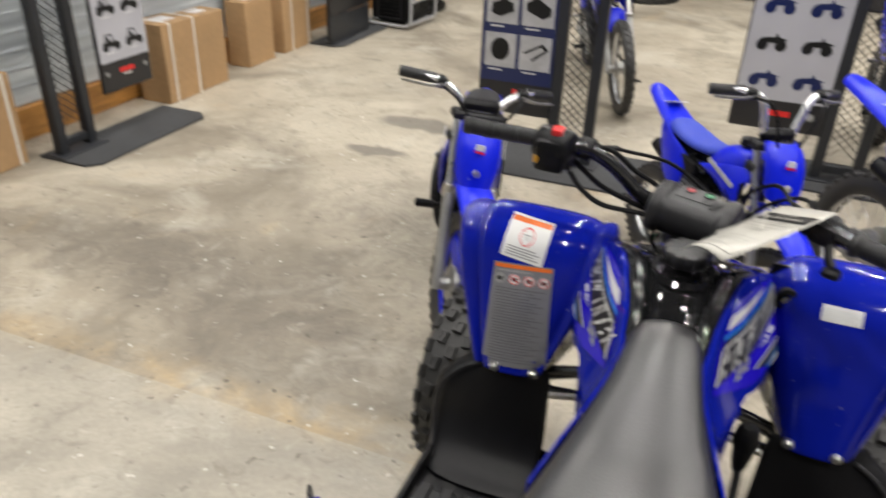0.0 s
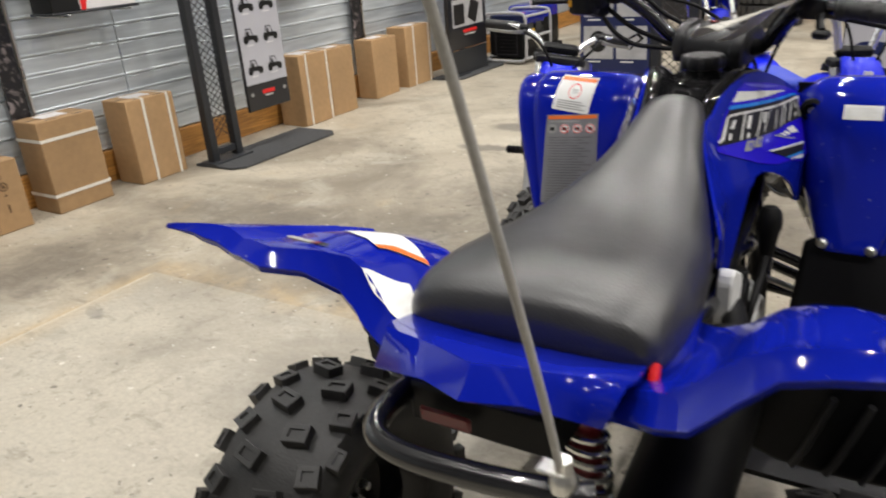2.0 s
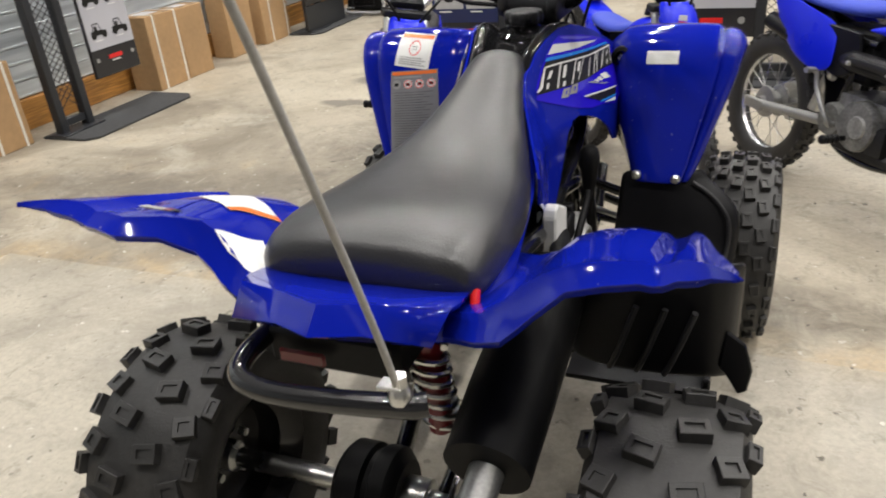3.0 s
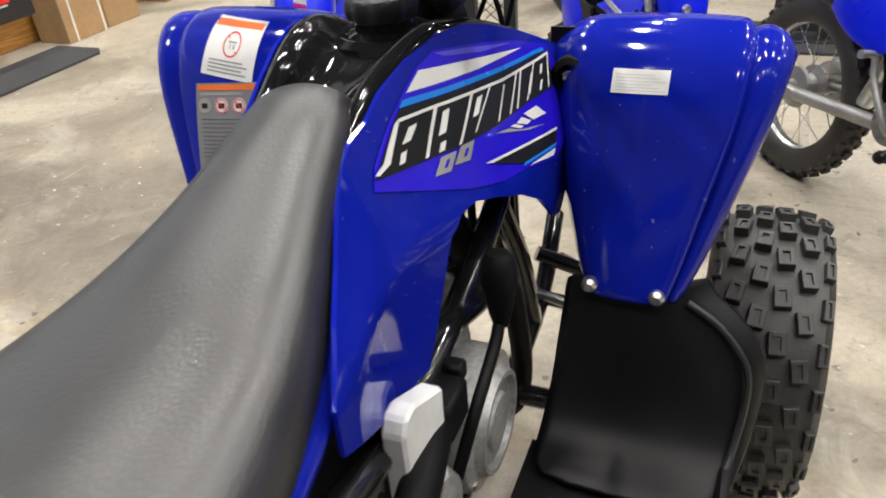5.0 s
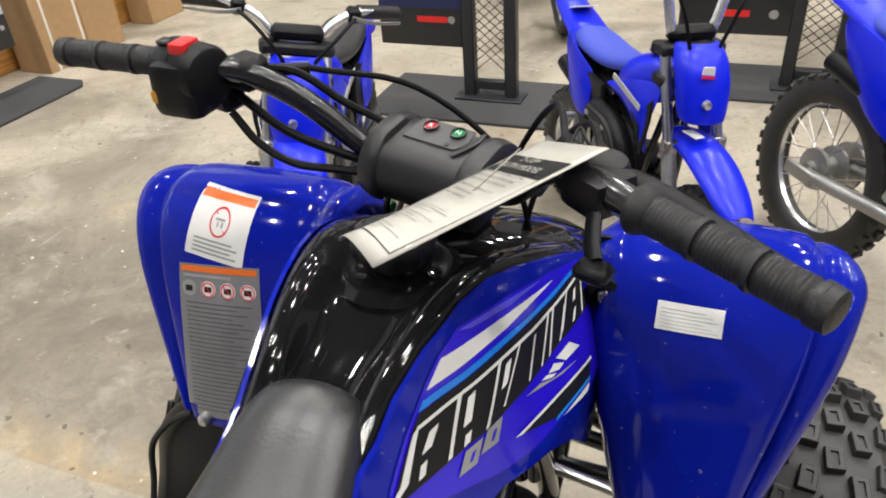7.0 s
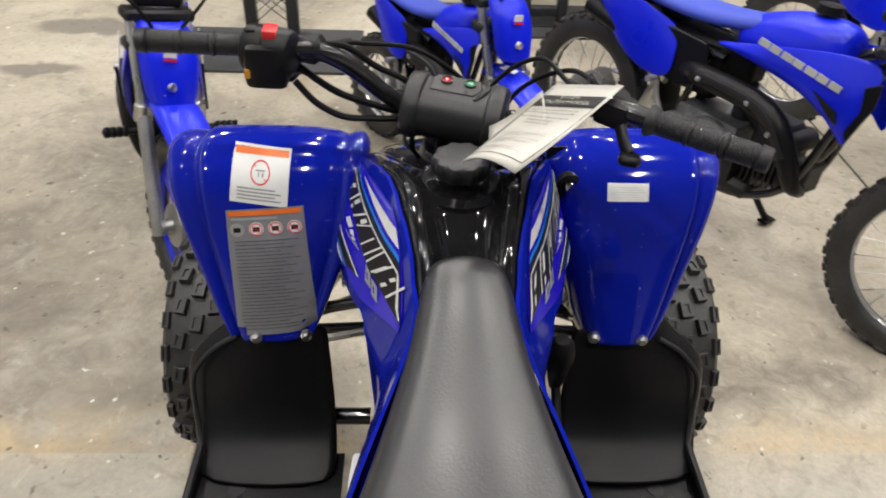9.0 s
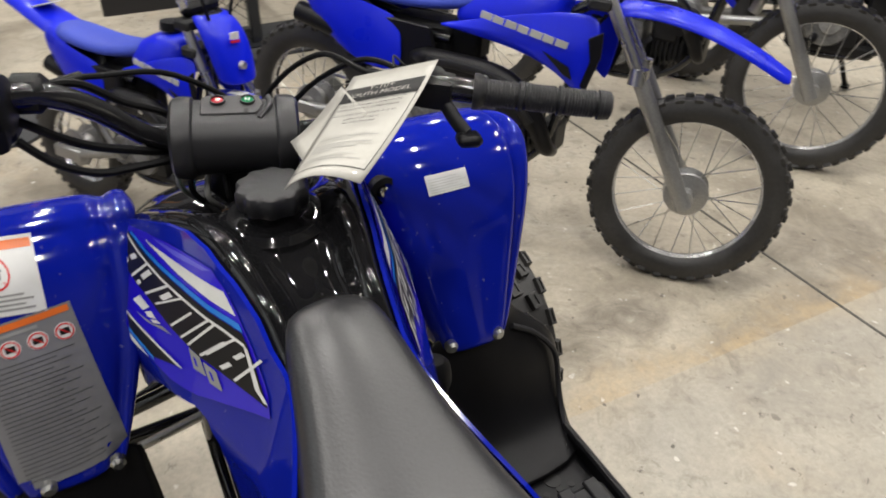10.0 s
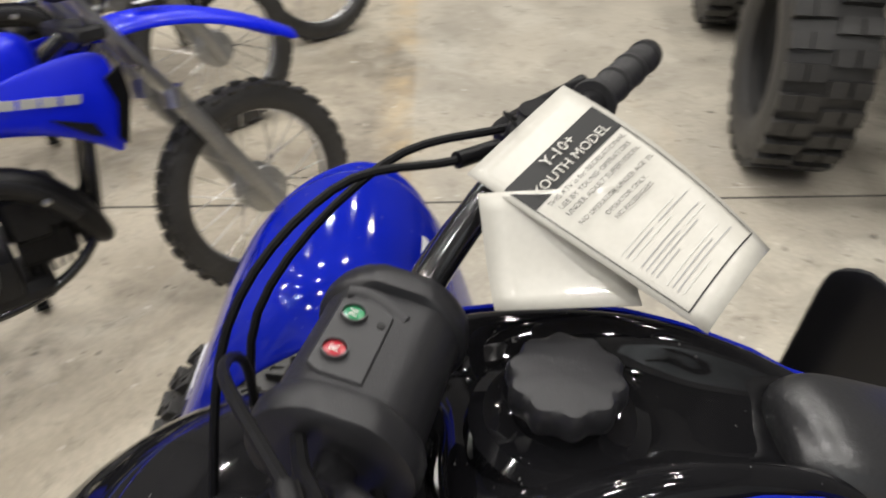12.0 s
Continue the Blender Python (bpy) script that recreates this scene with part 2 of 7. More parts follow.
def floor_material():
    """Worn concrete slab: cream-grey, cloudy stains, dark oil spots, rusty saw-cut lines and fine pits."""
    m = bpy.data.materials.new("worn_concrete")
    m.use_nodes = True
    nt, b = m.node_tree, m.node_tree.nodes["Principled BSDF"]
    L = nt.links.new
    co = nt.nodes.new("ShaderNodeTexCoord").outputs["Object"]

    def nz(size, detail=5, dist=0.0, rough=0.55):
        n = nt.nodes.new("ShaderNodeTexNoise")
        n.inputs["Scale"].default_value, n.inputs["Detail"].default_value = size, detail
        n.inputs["Distortion"].default_value, n.inputs["Roughness"].default_value = dist, rough
        L(co, n.inputs["Vector"])
        return n.outputs[0]

    def span(v, a, c, lo=0.0, hi=1.0):
        r = nt.nodes.new("ShaderNodeMapRange")
        r.inputs[1].default_value, r.inputs[2].default_value = a, c
        r.inputs[3].default_value, r.inputs[4].default_value = lo, hi
        L(v, r.inputs[0])
        return r.outputs[0]

    def op(kind, a, c):
        n = nt.nodes.new("ShaderNodeMath")
        n.operation = kind
        for i, v in enumerate((a, c)):
            if isinstance(v, (int, float)):
                n.inputs[i].default_value = v
            else:
                L(v, n.inputs[i])
        return n.outputs[0]

    def blend(a, colour, f):
        n = nt.nodes.new("ShaderNodeMix")
        n.data_type = "RGBA"
        L(f, n.inputs[0])
        if isinstance(a, tuple):
            n.inputs[6].default_value = (*a, 1)
        else:
            L(a, n.inputs[6])
        n.inputs[7].default_value = (*colour, 1)
        return n.outputs[2]

    sep = nt.nodes.new("ShaderNodeSeparateXYZ")
    L(co, sep.inputs[0])
    X, Y = sep.outputs[0], sep.outputs[1]
    wob = op("MULTIPLY", op("SUBTRACT", nz(9, 4), 0.5), 0.16)
    c = blend((0.53, 0.475, 0.375), (0.37, 0.322, 0.246), span(nz(1.1, 8, 0.6, 0.62), 0.42, 0.62))
    c = blend(c, (0.185, 0.158, 0.118), op("MULTIPLY", span(nz(0.75, 9, 1.1, 0.64), 0.49, 0.64), 0.85))
    c = blend(c, (0.56, 0.525, 0.44), op("MULTIPLY", span(nz(2.3, 8, 0.8, 0.62), 0.54, 0.70), 0.75))
    c = blend(c, (0.20, 0.172, 0.13), op("MULTIPLY", span(nz(4.6, 8, 1.6, 0.66), 0.56, 0.70), 0.55))
    c = blend(c, (0.50, 0.36, 0.19), op("MULTIPLY", span(nz(1.7, 5, 1.4), 0.62, 0.76), 0.45))
    ragged = span(nz(3.4, 8, 1.2, 0.68), 0.3, 0.7, -0.8, 0.9)
    mottle = span(nz(8, 9, 1.4, 0.74), 0.36, 0.62, 0.30, 1.0)
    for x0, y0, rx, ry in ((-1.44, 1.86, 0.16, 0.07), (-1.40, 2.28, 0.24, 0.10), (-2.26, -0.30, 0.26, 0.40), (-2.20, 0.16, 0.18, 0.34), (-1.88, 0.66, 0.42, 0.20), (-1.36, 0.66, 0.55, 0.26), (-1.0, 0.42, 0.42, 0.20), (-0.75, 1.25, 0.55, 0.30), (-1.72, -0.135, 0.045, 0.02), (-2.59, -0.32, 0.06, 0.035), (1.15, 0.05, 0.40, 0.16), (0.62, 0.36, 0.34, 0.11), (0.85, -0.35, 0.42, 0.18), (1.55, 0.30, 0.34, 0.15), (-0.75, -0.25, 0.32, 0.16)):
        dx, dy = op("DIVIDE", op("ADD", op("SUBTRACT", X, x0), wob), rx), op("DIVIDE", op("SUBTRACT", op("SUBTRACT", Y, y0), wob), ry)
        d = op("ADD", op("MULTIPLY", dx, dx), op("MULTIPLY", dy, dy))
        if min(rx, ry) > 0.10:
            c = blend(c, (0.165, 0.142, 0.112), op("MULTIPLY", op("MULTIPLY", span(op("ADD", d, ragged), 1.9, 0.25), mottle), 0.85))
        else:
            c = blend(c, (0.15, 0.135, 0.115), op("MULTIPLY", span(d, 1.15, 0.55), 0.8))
    near = op("LESS_THAN", Y, 0.13)
    line1 = op("MULTIPLY", span(op("ABSOLUTE", op("ADD", op("ADD", X, 1.79), op("MULTIPLY", wob, 0.5)), 0), 0.09, 0.0), near)
    inside = op("GREATER_THAN", X, -1.85)
    line2 = op("MULTIPLY", span(op("ABSOLUTE", op("ADD", op("SUBTRACT", Y, 0.17), op("MULTIPLY", wob, 0.8)), 0), 0.10, 0.0), inside)
    patchy = span(nz(5, 5, 0.5), 0.40, 0.6)
    c = blend(c, (0.55, 0.40, 0.21), op("MULTIPLY", op("MULTIPLY", op("MAXIMUM", line1, line2), patchy), 0.62))
    slab = op("MULTIPLY", op("LESS_THAN", Y, 0.145), op("GREATER_THAN", X, -1.79))
    c = blend(c, (0.47, 0.445, 0.385), op("MULTIPLY", slab, 0.45))
    edge = op("MULTIPLY", span(op("ABSOLUTE", op("ADD", X, 1.79), 0), 0.007, 0.003), near)
    c = blend(c, (0.66, 0.60, 0.48), op("MULTIPLY", op("MULTIPLY", edge, patchy), 0.7))
    c = blend(c, (0.17, 0.148, 0.112), op("MULTIPLY", span(nz(13, 9, 0.8, 0.72), 0.54, 0.70), 0.55))
    c = blend(c, (0.60, 0.56, 0.47), op("MULTIPLY", span(nz(19, 8, 0.5, 0.72), 0.58, 0.72), 0.5))
    pits = span(nz(34, 4, 0.3, 0.7), 0.62, 0.68)
    c = blend(c, (0.09, 0.08, 0.065), op("MULTIPLY", op("MULTIPLY", pits, span(nz(3.1, 5), 0.44, 0.58)), 0.8))
    chips = span(nz(26, 2, 0.0, 0.6), 0.70, 0.74)
    c = blend(c, (0.72, 0.69, 0.62), op("MULTIPLY", chips, 0.85))
    c = blend(c, (0.24, 0.22, 0.185), op("MULTIPLY", span(nz(70, 6, 0.0, 0.7), 0.38, 0.70), 0.40))
    # loose grit and chipped specks, each with a crisp edge
    for size, reach, keep, tone in ((22, 0.20, 0.90, (0.085, 0.075, 0.06)), (38, 0.22, 0.88, (0.10, 0.09, 0.075)), (30, 0.16, 0.93, (0.74, 0.71, 0.64))):
        vo = nt.nodes.new("ShaderNodeTexVoronoi")
        vo.inputs["Scale"].default_value = size
        bent = nt.nodes.new("ShaderNodeVectorMath")
        bent.operation = "MULTIPLY_ADD"
        wave = nt.nodes.new("ShaderNodeTexNoise")
        wave.inputs["Scale"].default_value = size * 1.6
        L(co, wave.inputs["Vector"])
        L(wave.outputs[1], bent.inputs[0])
        bent.inputs[1].default_value = (0.8 / size,) * 3
        L(co, bent.inputs[2])
        L(bent.outputs[0], vo.inputs["Vector"])
        pick = nt.nodes.new("ShaderNodeSeparateColor")
        L(vo.outputs["Color"], pick.inputs[0])
        hit = op("MULTIPLY", span(vo.outputs["Distance"], reach, reach * 0.8), op("GREATER_THAN", pick.outputs[0], keep))
        c = blend(c, tone, op("MULTIPLY", op("MULTIPLY", hit, span(nz(2.2, 4), 0.42, 0.56)), 0.8))
    streak = nt.nodes.new("ShaderNodeMapping")
    streak.inputs["Scale"].default_value, streak.inputs["Rotation"].default_value = (34, 2.2, 1), (0, 0, 0.7)
    L(co, streak.inputs[0])
    sn = nt.nodes.new("ShaderNodeTexNoise")
    sn.inputs["Scale"].default_value, sn.inputs["Detail"].default_value = 1.0, 3
    L(streak.outputs[0], sn.inputs["Vector"])
    c = blend(c, (0.60, 0.575, 0.51), op("MULTIPLY", op("MULTIPLY", span(sn.outputs[0], 0.70, 0.76), span(nz(1.9, 3), 0.52, 0.60)), 0.55))
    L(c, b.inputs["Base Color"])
    L(span(nz(2.6, 5), 0.3, 0.7, 0.34, 0.68), b.inputs["Roughness"])
    b.inputs["Specular IOR Level"].default_value = 0.4
    bp = nt.nodes.new("ShaderNodeBump")
    bp.inputs["Strength"].default_value, bp.inputs["Distance"].default_value = 0.5, 0.004
    L(nz(45, 6), bp.inputs["Height"])
    L(bp.outputs[0], b.inputs["Normal"])
    return m


FLOOR = floor_material()
PLASTER = material("grey_painted_wall", (0.16, 0.16, 0.165), 0.8, grain=0.03, stain=0.06, stain_size=1.5, bump=0.1)
CEILING = material("dark_ceiling_board", (0.05, 0.05, 0.053), 0.85, grain=0.04, stain=0.05, stain_size=0.8)
JOINT = material("dirty_joint_filler", (0.09, 0.085, 0.075), 0.85, grain=0.2, stain=0.2)


# ---- shapes ----
def box(sx, sy, sz, at=(0, 0, 0), bevel=0.0, turn=None, segs=1):
    bm = bmesh.new()
    bmesh.ops.create_cube(bm, size=1)
    bmesh.ops.scale(bm, vec=(sx, sy, sz), verts=bm.verts)
    if bevel:
        bmesh.ops.bevel(bm, geom=bm.edges[:], offset=bevel, segments=segs, affect="EDGES", profile=0.7)
    m = Matrix.Translation(at) @ (turn.to_4x4() if turn else Matrix())
    bmesh.ops.transform(bm, matrix=m, verts=bm.verts)
    return bm


def joined(*parts):
    bm = bmesh.new()
    for p in parts:
        me = bpy.data.meshes.new("tmp")
        p.to_mesh(me)
        p.free()
        bm.from_mesh(me)
        bpy.data.meshes.remove(me)
    return bm


def smooth_path(pts, steps=6):
    """A Catmull-Rom curve through the points."""
    p = [Vector(q) for q in pts]
    if len(p) < 3 or steps < 2:
        return p
    p = [p[0] * 2 - p[1]] + p + [p[-1] * 2 - p[-2]]
    out = []
    for i in range(1, len(p) - 2):
        for s in range(steps):
            t = s / steps
            a, b, c, d = p[i - 1], p[i], p[i + 1], p[i + 2]
            out.append(0.5 * (2 * b + (c - a) * t + (2 * a - 5 * b + 4 * c - d) * t * t + (3 * b - a - 3 * c + d) * t ** 3))
    out.append(p[-2])
    return out


def tube(pts, r, n=10, steps=6, flat=1.0):
    """A round bar along a smooth path. r: one radius, or one for each point given."""
    path = smooth_path(pts, steps)
    if isinstance(r, (int, float)):
        radii = [r] * len(path)
    else:
        at = np.linspace(0, len(r) - 1, len(path))
        radii = [float(np.interp(a, range(len(r)), r)) for a in at]
    bm = bmesh.new()
    rings, side = [], None
    for i, q in enumerate(path):
        way = (path[min(i + 1, len(path) - 1)] - path[max(i - 1, 0)]).normalized()
        if side is None:
            side = way.orthogonal().normalized()
        side = (side - way * side.dot(way)).normalized()
        up = way.cross(side)
        rings.append([bm.verts.new(q + radii[i] * (math.cos(a) * side + flat * math.sin(a) * up))
                      for a in (2 * math.pi * k / n for k in range(n))])
    for a, b in zip(rings, rings[1:]):
        for k in range(n):
            bm.faces.new((a[k], a[(k + 1) % n], b[(k + 1) % n], b[k]))
    bm.faces.new(rings[0][::-1])
    bm.faces.new(rings[-1])
    return bm


def lathe(profile, n=32, axis="x", at=(0, 0, 0), close=False):
    """Turn (radius, along) pairs about an axis."""
    bm = bmesh.new()
    rings = []
    for r, h in profile:
        ring = []
        for k in range(n):
            a = 2 * math.pi * k / n
            c, s = r * math.cos(a), r * math.sin(a)
            v = {"x": (h, c, s), "y": (s, h, c), "z": (c, s, h)}[axis]
            ring.append(bm.verts.new(Vector(v) + Vector(at)))
        rings.append(ring)
    pairs = list(zip(rings, rings[1:])) + ([(rings[-1], rings[0])] if close else [])
    for a, b in pairs:
        for k in range(n):
            bm.faces.new((a[k], b[k], b[(k + 1) % n], a[(k + 1) % n]))
    if not close:
        for ring, flip in ((rings[0], False), (rings[-1], True)):
            if profile[0 if not flip else -1][0] > 1e-5:
                bm.faces.new(ring if not flip else ring[::-1])
    bmesh.ops.recalc_face_normals(bm, faces=bm.faces)
    return bm


def loft(sections, cap=True, ring=True):
    """Skin rings of points, all of one count."""
    bm = bmesh.new()
    rows = [[bm.verts.new(p) for p in s] for s in sections]
    n = len(rows[0])
    for a, b in zip(rows, rows[1:]):
        for k in range(n if ring else n - 1):
            bm.faces.new((a[k], a[(k + 1) % n], b[(k + 1) % n], b[k]))
    if cap and ring:
        bm.faces.new(rows[0][::-1])
        bm.faces.new(rows[-1])
    bmesh.ops.recalc_face_normals(bm, faces=bm.faces)
    return bm


def slab(poly, depth, axis="z", at=(0, 0, 0), bevel=0.0):
    """A flat plate from an outline in the two other axes, with thickness."""
    bm = bmesh.new()
    order = {"x": lambda a, b, d: (d, a, b), "y": lambda a, b, d: (a, d, b), "z": lambda a, b, d: (a, b, d)}[axis]
    lo = [bm.verts.new(Vector(order(a, b, -depth / 2)) + Vector(at)) for a, b in poly]
    hi = [bm.verts.new(Vector(order(a, b, depth / 2)) + Vector(at)) for a, b in poly]
    bm.faces.new(lo)
    bm.faces.new(hi[::-1])
    for k in range(len(poly)):
        j = (k + 1) % len(poly)
        bm.faces.new((lo[k], lo[j], hi[j], hi[k]))
    bmesh.ops.recalc_face_normals(bm, faces=bm.faces)
    if bevel:
        bmesh.ops.bevel(bm, geom=bm.edges[:], offset=bevel, segments=1, affect="EDGES")
    return bm


def moved(bm, m):
    bmesh.ops.transform(bm, matrix=m, verts=bm.verts)
    return bm


def part(name, bm, mat, parent=None, label="", smooth=True, sub=0, solid=0.0, sharp=40):
    """Link a bmesh as one mesh object under a thing or a part."""
    me = bpy.data.meshes.new(name)
    bm.to_mesh(me)
    bm.free()
    me.materials.append(mat)
    if smooth:
        me.polygons.foreach_set("use_smooth", [True] * len(me.polygons))
        if not sub:
            me.set_sharp_from_angle(angle=radians(sharp))
    ob = new(name, me)
    if solid:
        s = ob.modifiers.new("thickness", "SOLIDIFY")
        s.thickness, s.offset = solid, -1
    if sub:
        s = ob.modifiers.new("rounding", "SUBSURF")
        s.levels = s.render_levels = sub
    if parent:
        ob.parent = parent
    if label:
        tagged(ob, label)
    return ob


def thing(name, label, category, m=None, group="", kind=""):
    ob = new(name)
    ob.empty_display_size = 0.1
    tagged(ob, label, category, group, kind)
    if m is not None:
        ob.matrix_world = m
    return ob


def shared(name, mesh, parent, m):
    ob = new(name, mesh)
    ob.parent = parent
    ob.matrix_local = m
    return ob


def lettering(text, size, mat, name, parent, m, bold=0.0):
    """Flat mesh letters on the local xy plane, centred."""
    cu = bpy.data.curves.new(name, "FONT")
    cu.body, cu.size, cu.align_x, cu.align_y, cu.offset = text, size, "CENTER", "CENTER", bold
    cu.resolution_u = 2
    tmp = new(name, cu)
    me = bpy.data.meshes.new_from_object(tmp.evaluated_get(bpy.context.evaluated_depsgraph_get()))
    bpy.data.objects.remove(tmp)
    bpy.data.curves.remove(cu)
    me.materials.clear()
    me.materials.append(mat)
    ob = new(name, me)
    ob.parent = parent
    ob.matrix_local = m
    return ob


def tree_of(ob):
    return BVHTree.FromObject(ob, bpy.context.evaluated_depsgraph_get())


def laid(tree, corners, way, lift=0.0015, n=8, m=8, us=(0, 1), vs=(0, 1)):
    """A patch pressed along a direction onto a surface. corners: four points, anticlockwise; us, vs: the share of the patch to fill."""
    a, b, c, d = (Vector(p) for p in corners)
    way = Vector(way).normalized()
    bm = bmesh.new()
    rows = []
    for j in range(m + 1):
        v = vs[0] + (vs[1] - vs[0]) * j / m
        row = []
        for i in range(n + 1):
            u = us[0] + (us[1] - us[0]) * i / n
            p = (a * (1 - u) + b * u) * (1 - v) + (d * (1 - u) + c * u) * v
            hit = tree.ray_cast(p - way * 0.2, way)[0]
            if hit is None:
                hit = tree.find_nearest(p)[0]
            row.append(bm.verts.new(hit - way * lift))
        rows.append(row)
    for r, s in zip(rows, rows[1:]):
        for i in range(n):
            bm.faces.new((r[i], r[i + 1], s[i + 1], s[i]))
    return bm


# ---- the showroom ----
ROOM_X, ROOM_Y, HEIGHT, WALL_X, BACK_Y = (-3.1, 7.5), (-5.0, 7.1), 4.4, -2.93, 6.9


def room():
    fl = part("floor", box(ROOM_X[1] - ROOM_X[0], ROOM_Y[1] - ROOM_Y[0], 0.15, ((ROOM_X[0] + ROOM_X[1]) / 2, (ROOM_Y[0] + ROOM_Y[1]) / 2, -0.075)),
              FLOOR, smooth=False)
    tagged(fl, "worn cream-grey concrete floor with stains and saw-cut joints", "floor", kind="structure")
    ce = part("ceiling", box(ROOM_X[1] - ROOM_X[0], ROOM_Y[1] - ROOM_Y[0], 0.1, ((ROOM_X[0] + ROOM_X[1]) / 2, (ROOM_Y[0] + ROOM_Y[1]) / 2, HEIGHT + 0.05)),
              CEILING, smooth=False)
    tagged(ce, "plain dark boarded showroom ceiling", "ceiling", kind="structure")
    mid = (ROOM_Y[0] + ROOM_Y[1]) / 2
    west = part("wall_west", box(0.15, ROOM_Y[1] - ROOM_Y[0], HEIGHT, (WALL_X - 0.095, mid, HEIGHT / 2)), PLASTER, smooth=False)
    tagged(west, "wall clad in galvanised horizontal metal slats", "wall", kind="structure")
    for name, b in (("wall_east", box(0.15, ROOM_Y[1] - ROOM_Y[0], HEIGHT, (ROOM_X[1] - 0.075, mid, HEIGHT / 2))),
                    ("wall_south", box(ROOM_X[1] - ROOM_X[0], 0.15, HEIGHT, ((ROOM_X[0] + ROOM_X[1]) / 2, ROOM_Y[0] + 0.075, HEIGHT / 2))),
                    ("wall_north", box(ROOM_X[1] - ROOM_X[0], 0.15, HEIGHT, ((ROOM_X[0] + ROOM_X[1]) / 2, BACK_Y + 0.125, HEIGHT / 2)))):
        tagged(part(name, b, PLASTER, smooth=False), "plain grey painted wall", "wall", kind="structure")
    # saw-cut joint in the slab
    j = part("floor_joint", joined(box(0.007, 9.0, 0.003, (1.345, 1.5, 0.0))), JOINT, smooth=False)
    tagged(j, "dark filled joint line in the concrete floor", "floor joint", kind="structure")
    # timber base board
    bb = part("baseboard", box(0.035, ROOM_Y[1] - ROOM_Y[0] - 0.4, 0.145, (WALL_X + 0.005, mid, 0.0725), 0.004), TIMBER)
    tagged(bb, "honey-stained timber base board along the slat wall", "baseboard", kind="structure")
    # far end: dark doors between timber posts
    for k, (x0, x1) in enumerate(((-2.83, -1.75), (-0.53, 1.2), (1.4, 3.2))):
        d = thing(f"door_{k + 1}", "closed dark bronze panelled door between timber posts", "door", pose((x0 + x1) / 2, BACK_Y - 0.01, 0), kind="structure")
        for q in range(4):
            part("door_panel", box(x1 - x0, 0.05, 0.52, (0, 0, 0.27 + q * 0.53), 0.008), ROLLER, d)
    for x in (-2.95, -1.66, -0.60, 1.30):
        p = part("door_post", box(0.11, 0.12, 2.6, (x, BACK_Y - 0.03, 1.3), 0.006), TIMBER_POST)
        tagged(p, "honey-stained square timber door post", "post", "door posts", kind="structure")
    for lx, ly in LAMP_SPOTS:
        f = thing("ceiling_light", "slim white strip light fixed to the ceiling", "ceiling light", pose(lx, ly, HEIGHT), "strip lights")
        part("housing", slab([(-0.075, 0.0), (0.075, 0.0), (0.066, -0.07), (0.05, -0.095), (-0.05, -0.095), (-0.066, -0.07)], 1.0, "y"), WHITE, f)


def slat_wall():
    """Galvanised cladding: each slat a shallow folded profile with a lip over the one below."""
    host = bpy.data.objects["wall_west"]
    length, pitch = 6.05, 0.0785
    prof = [(0.0, 0.0), (0.010, 0.0), (0.0125, 0.003), (0.0125, 0.008), (0.0105, 0.012), (0.0098, 0.040), (0.0092, 0.070), (0.0075, 0.0745), (0.002, 0.0755), (0.0015, 0.0778), (0.0, pitch)]
    bm = loft([[(x, y, z) for x, z in prof] for y in (-length / 2, length / 2)])
    me = bpy.data.meshes.new("slat")
    bm.to_mesh(me)
    bm.free()
    me.materials.append(SLAT)
    for bay in range(2):
        for k in range(32):
            shared("slat", me, host, Matrix.Translation((WALL_X - 0.019, -2.0 + bay * (length + 0.004), 0.15 + k * pitch)))


room()
slat_wall()


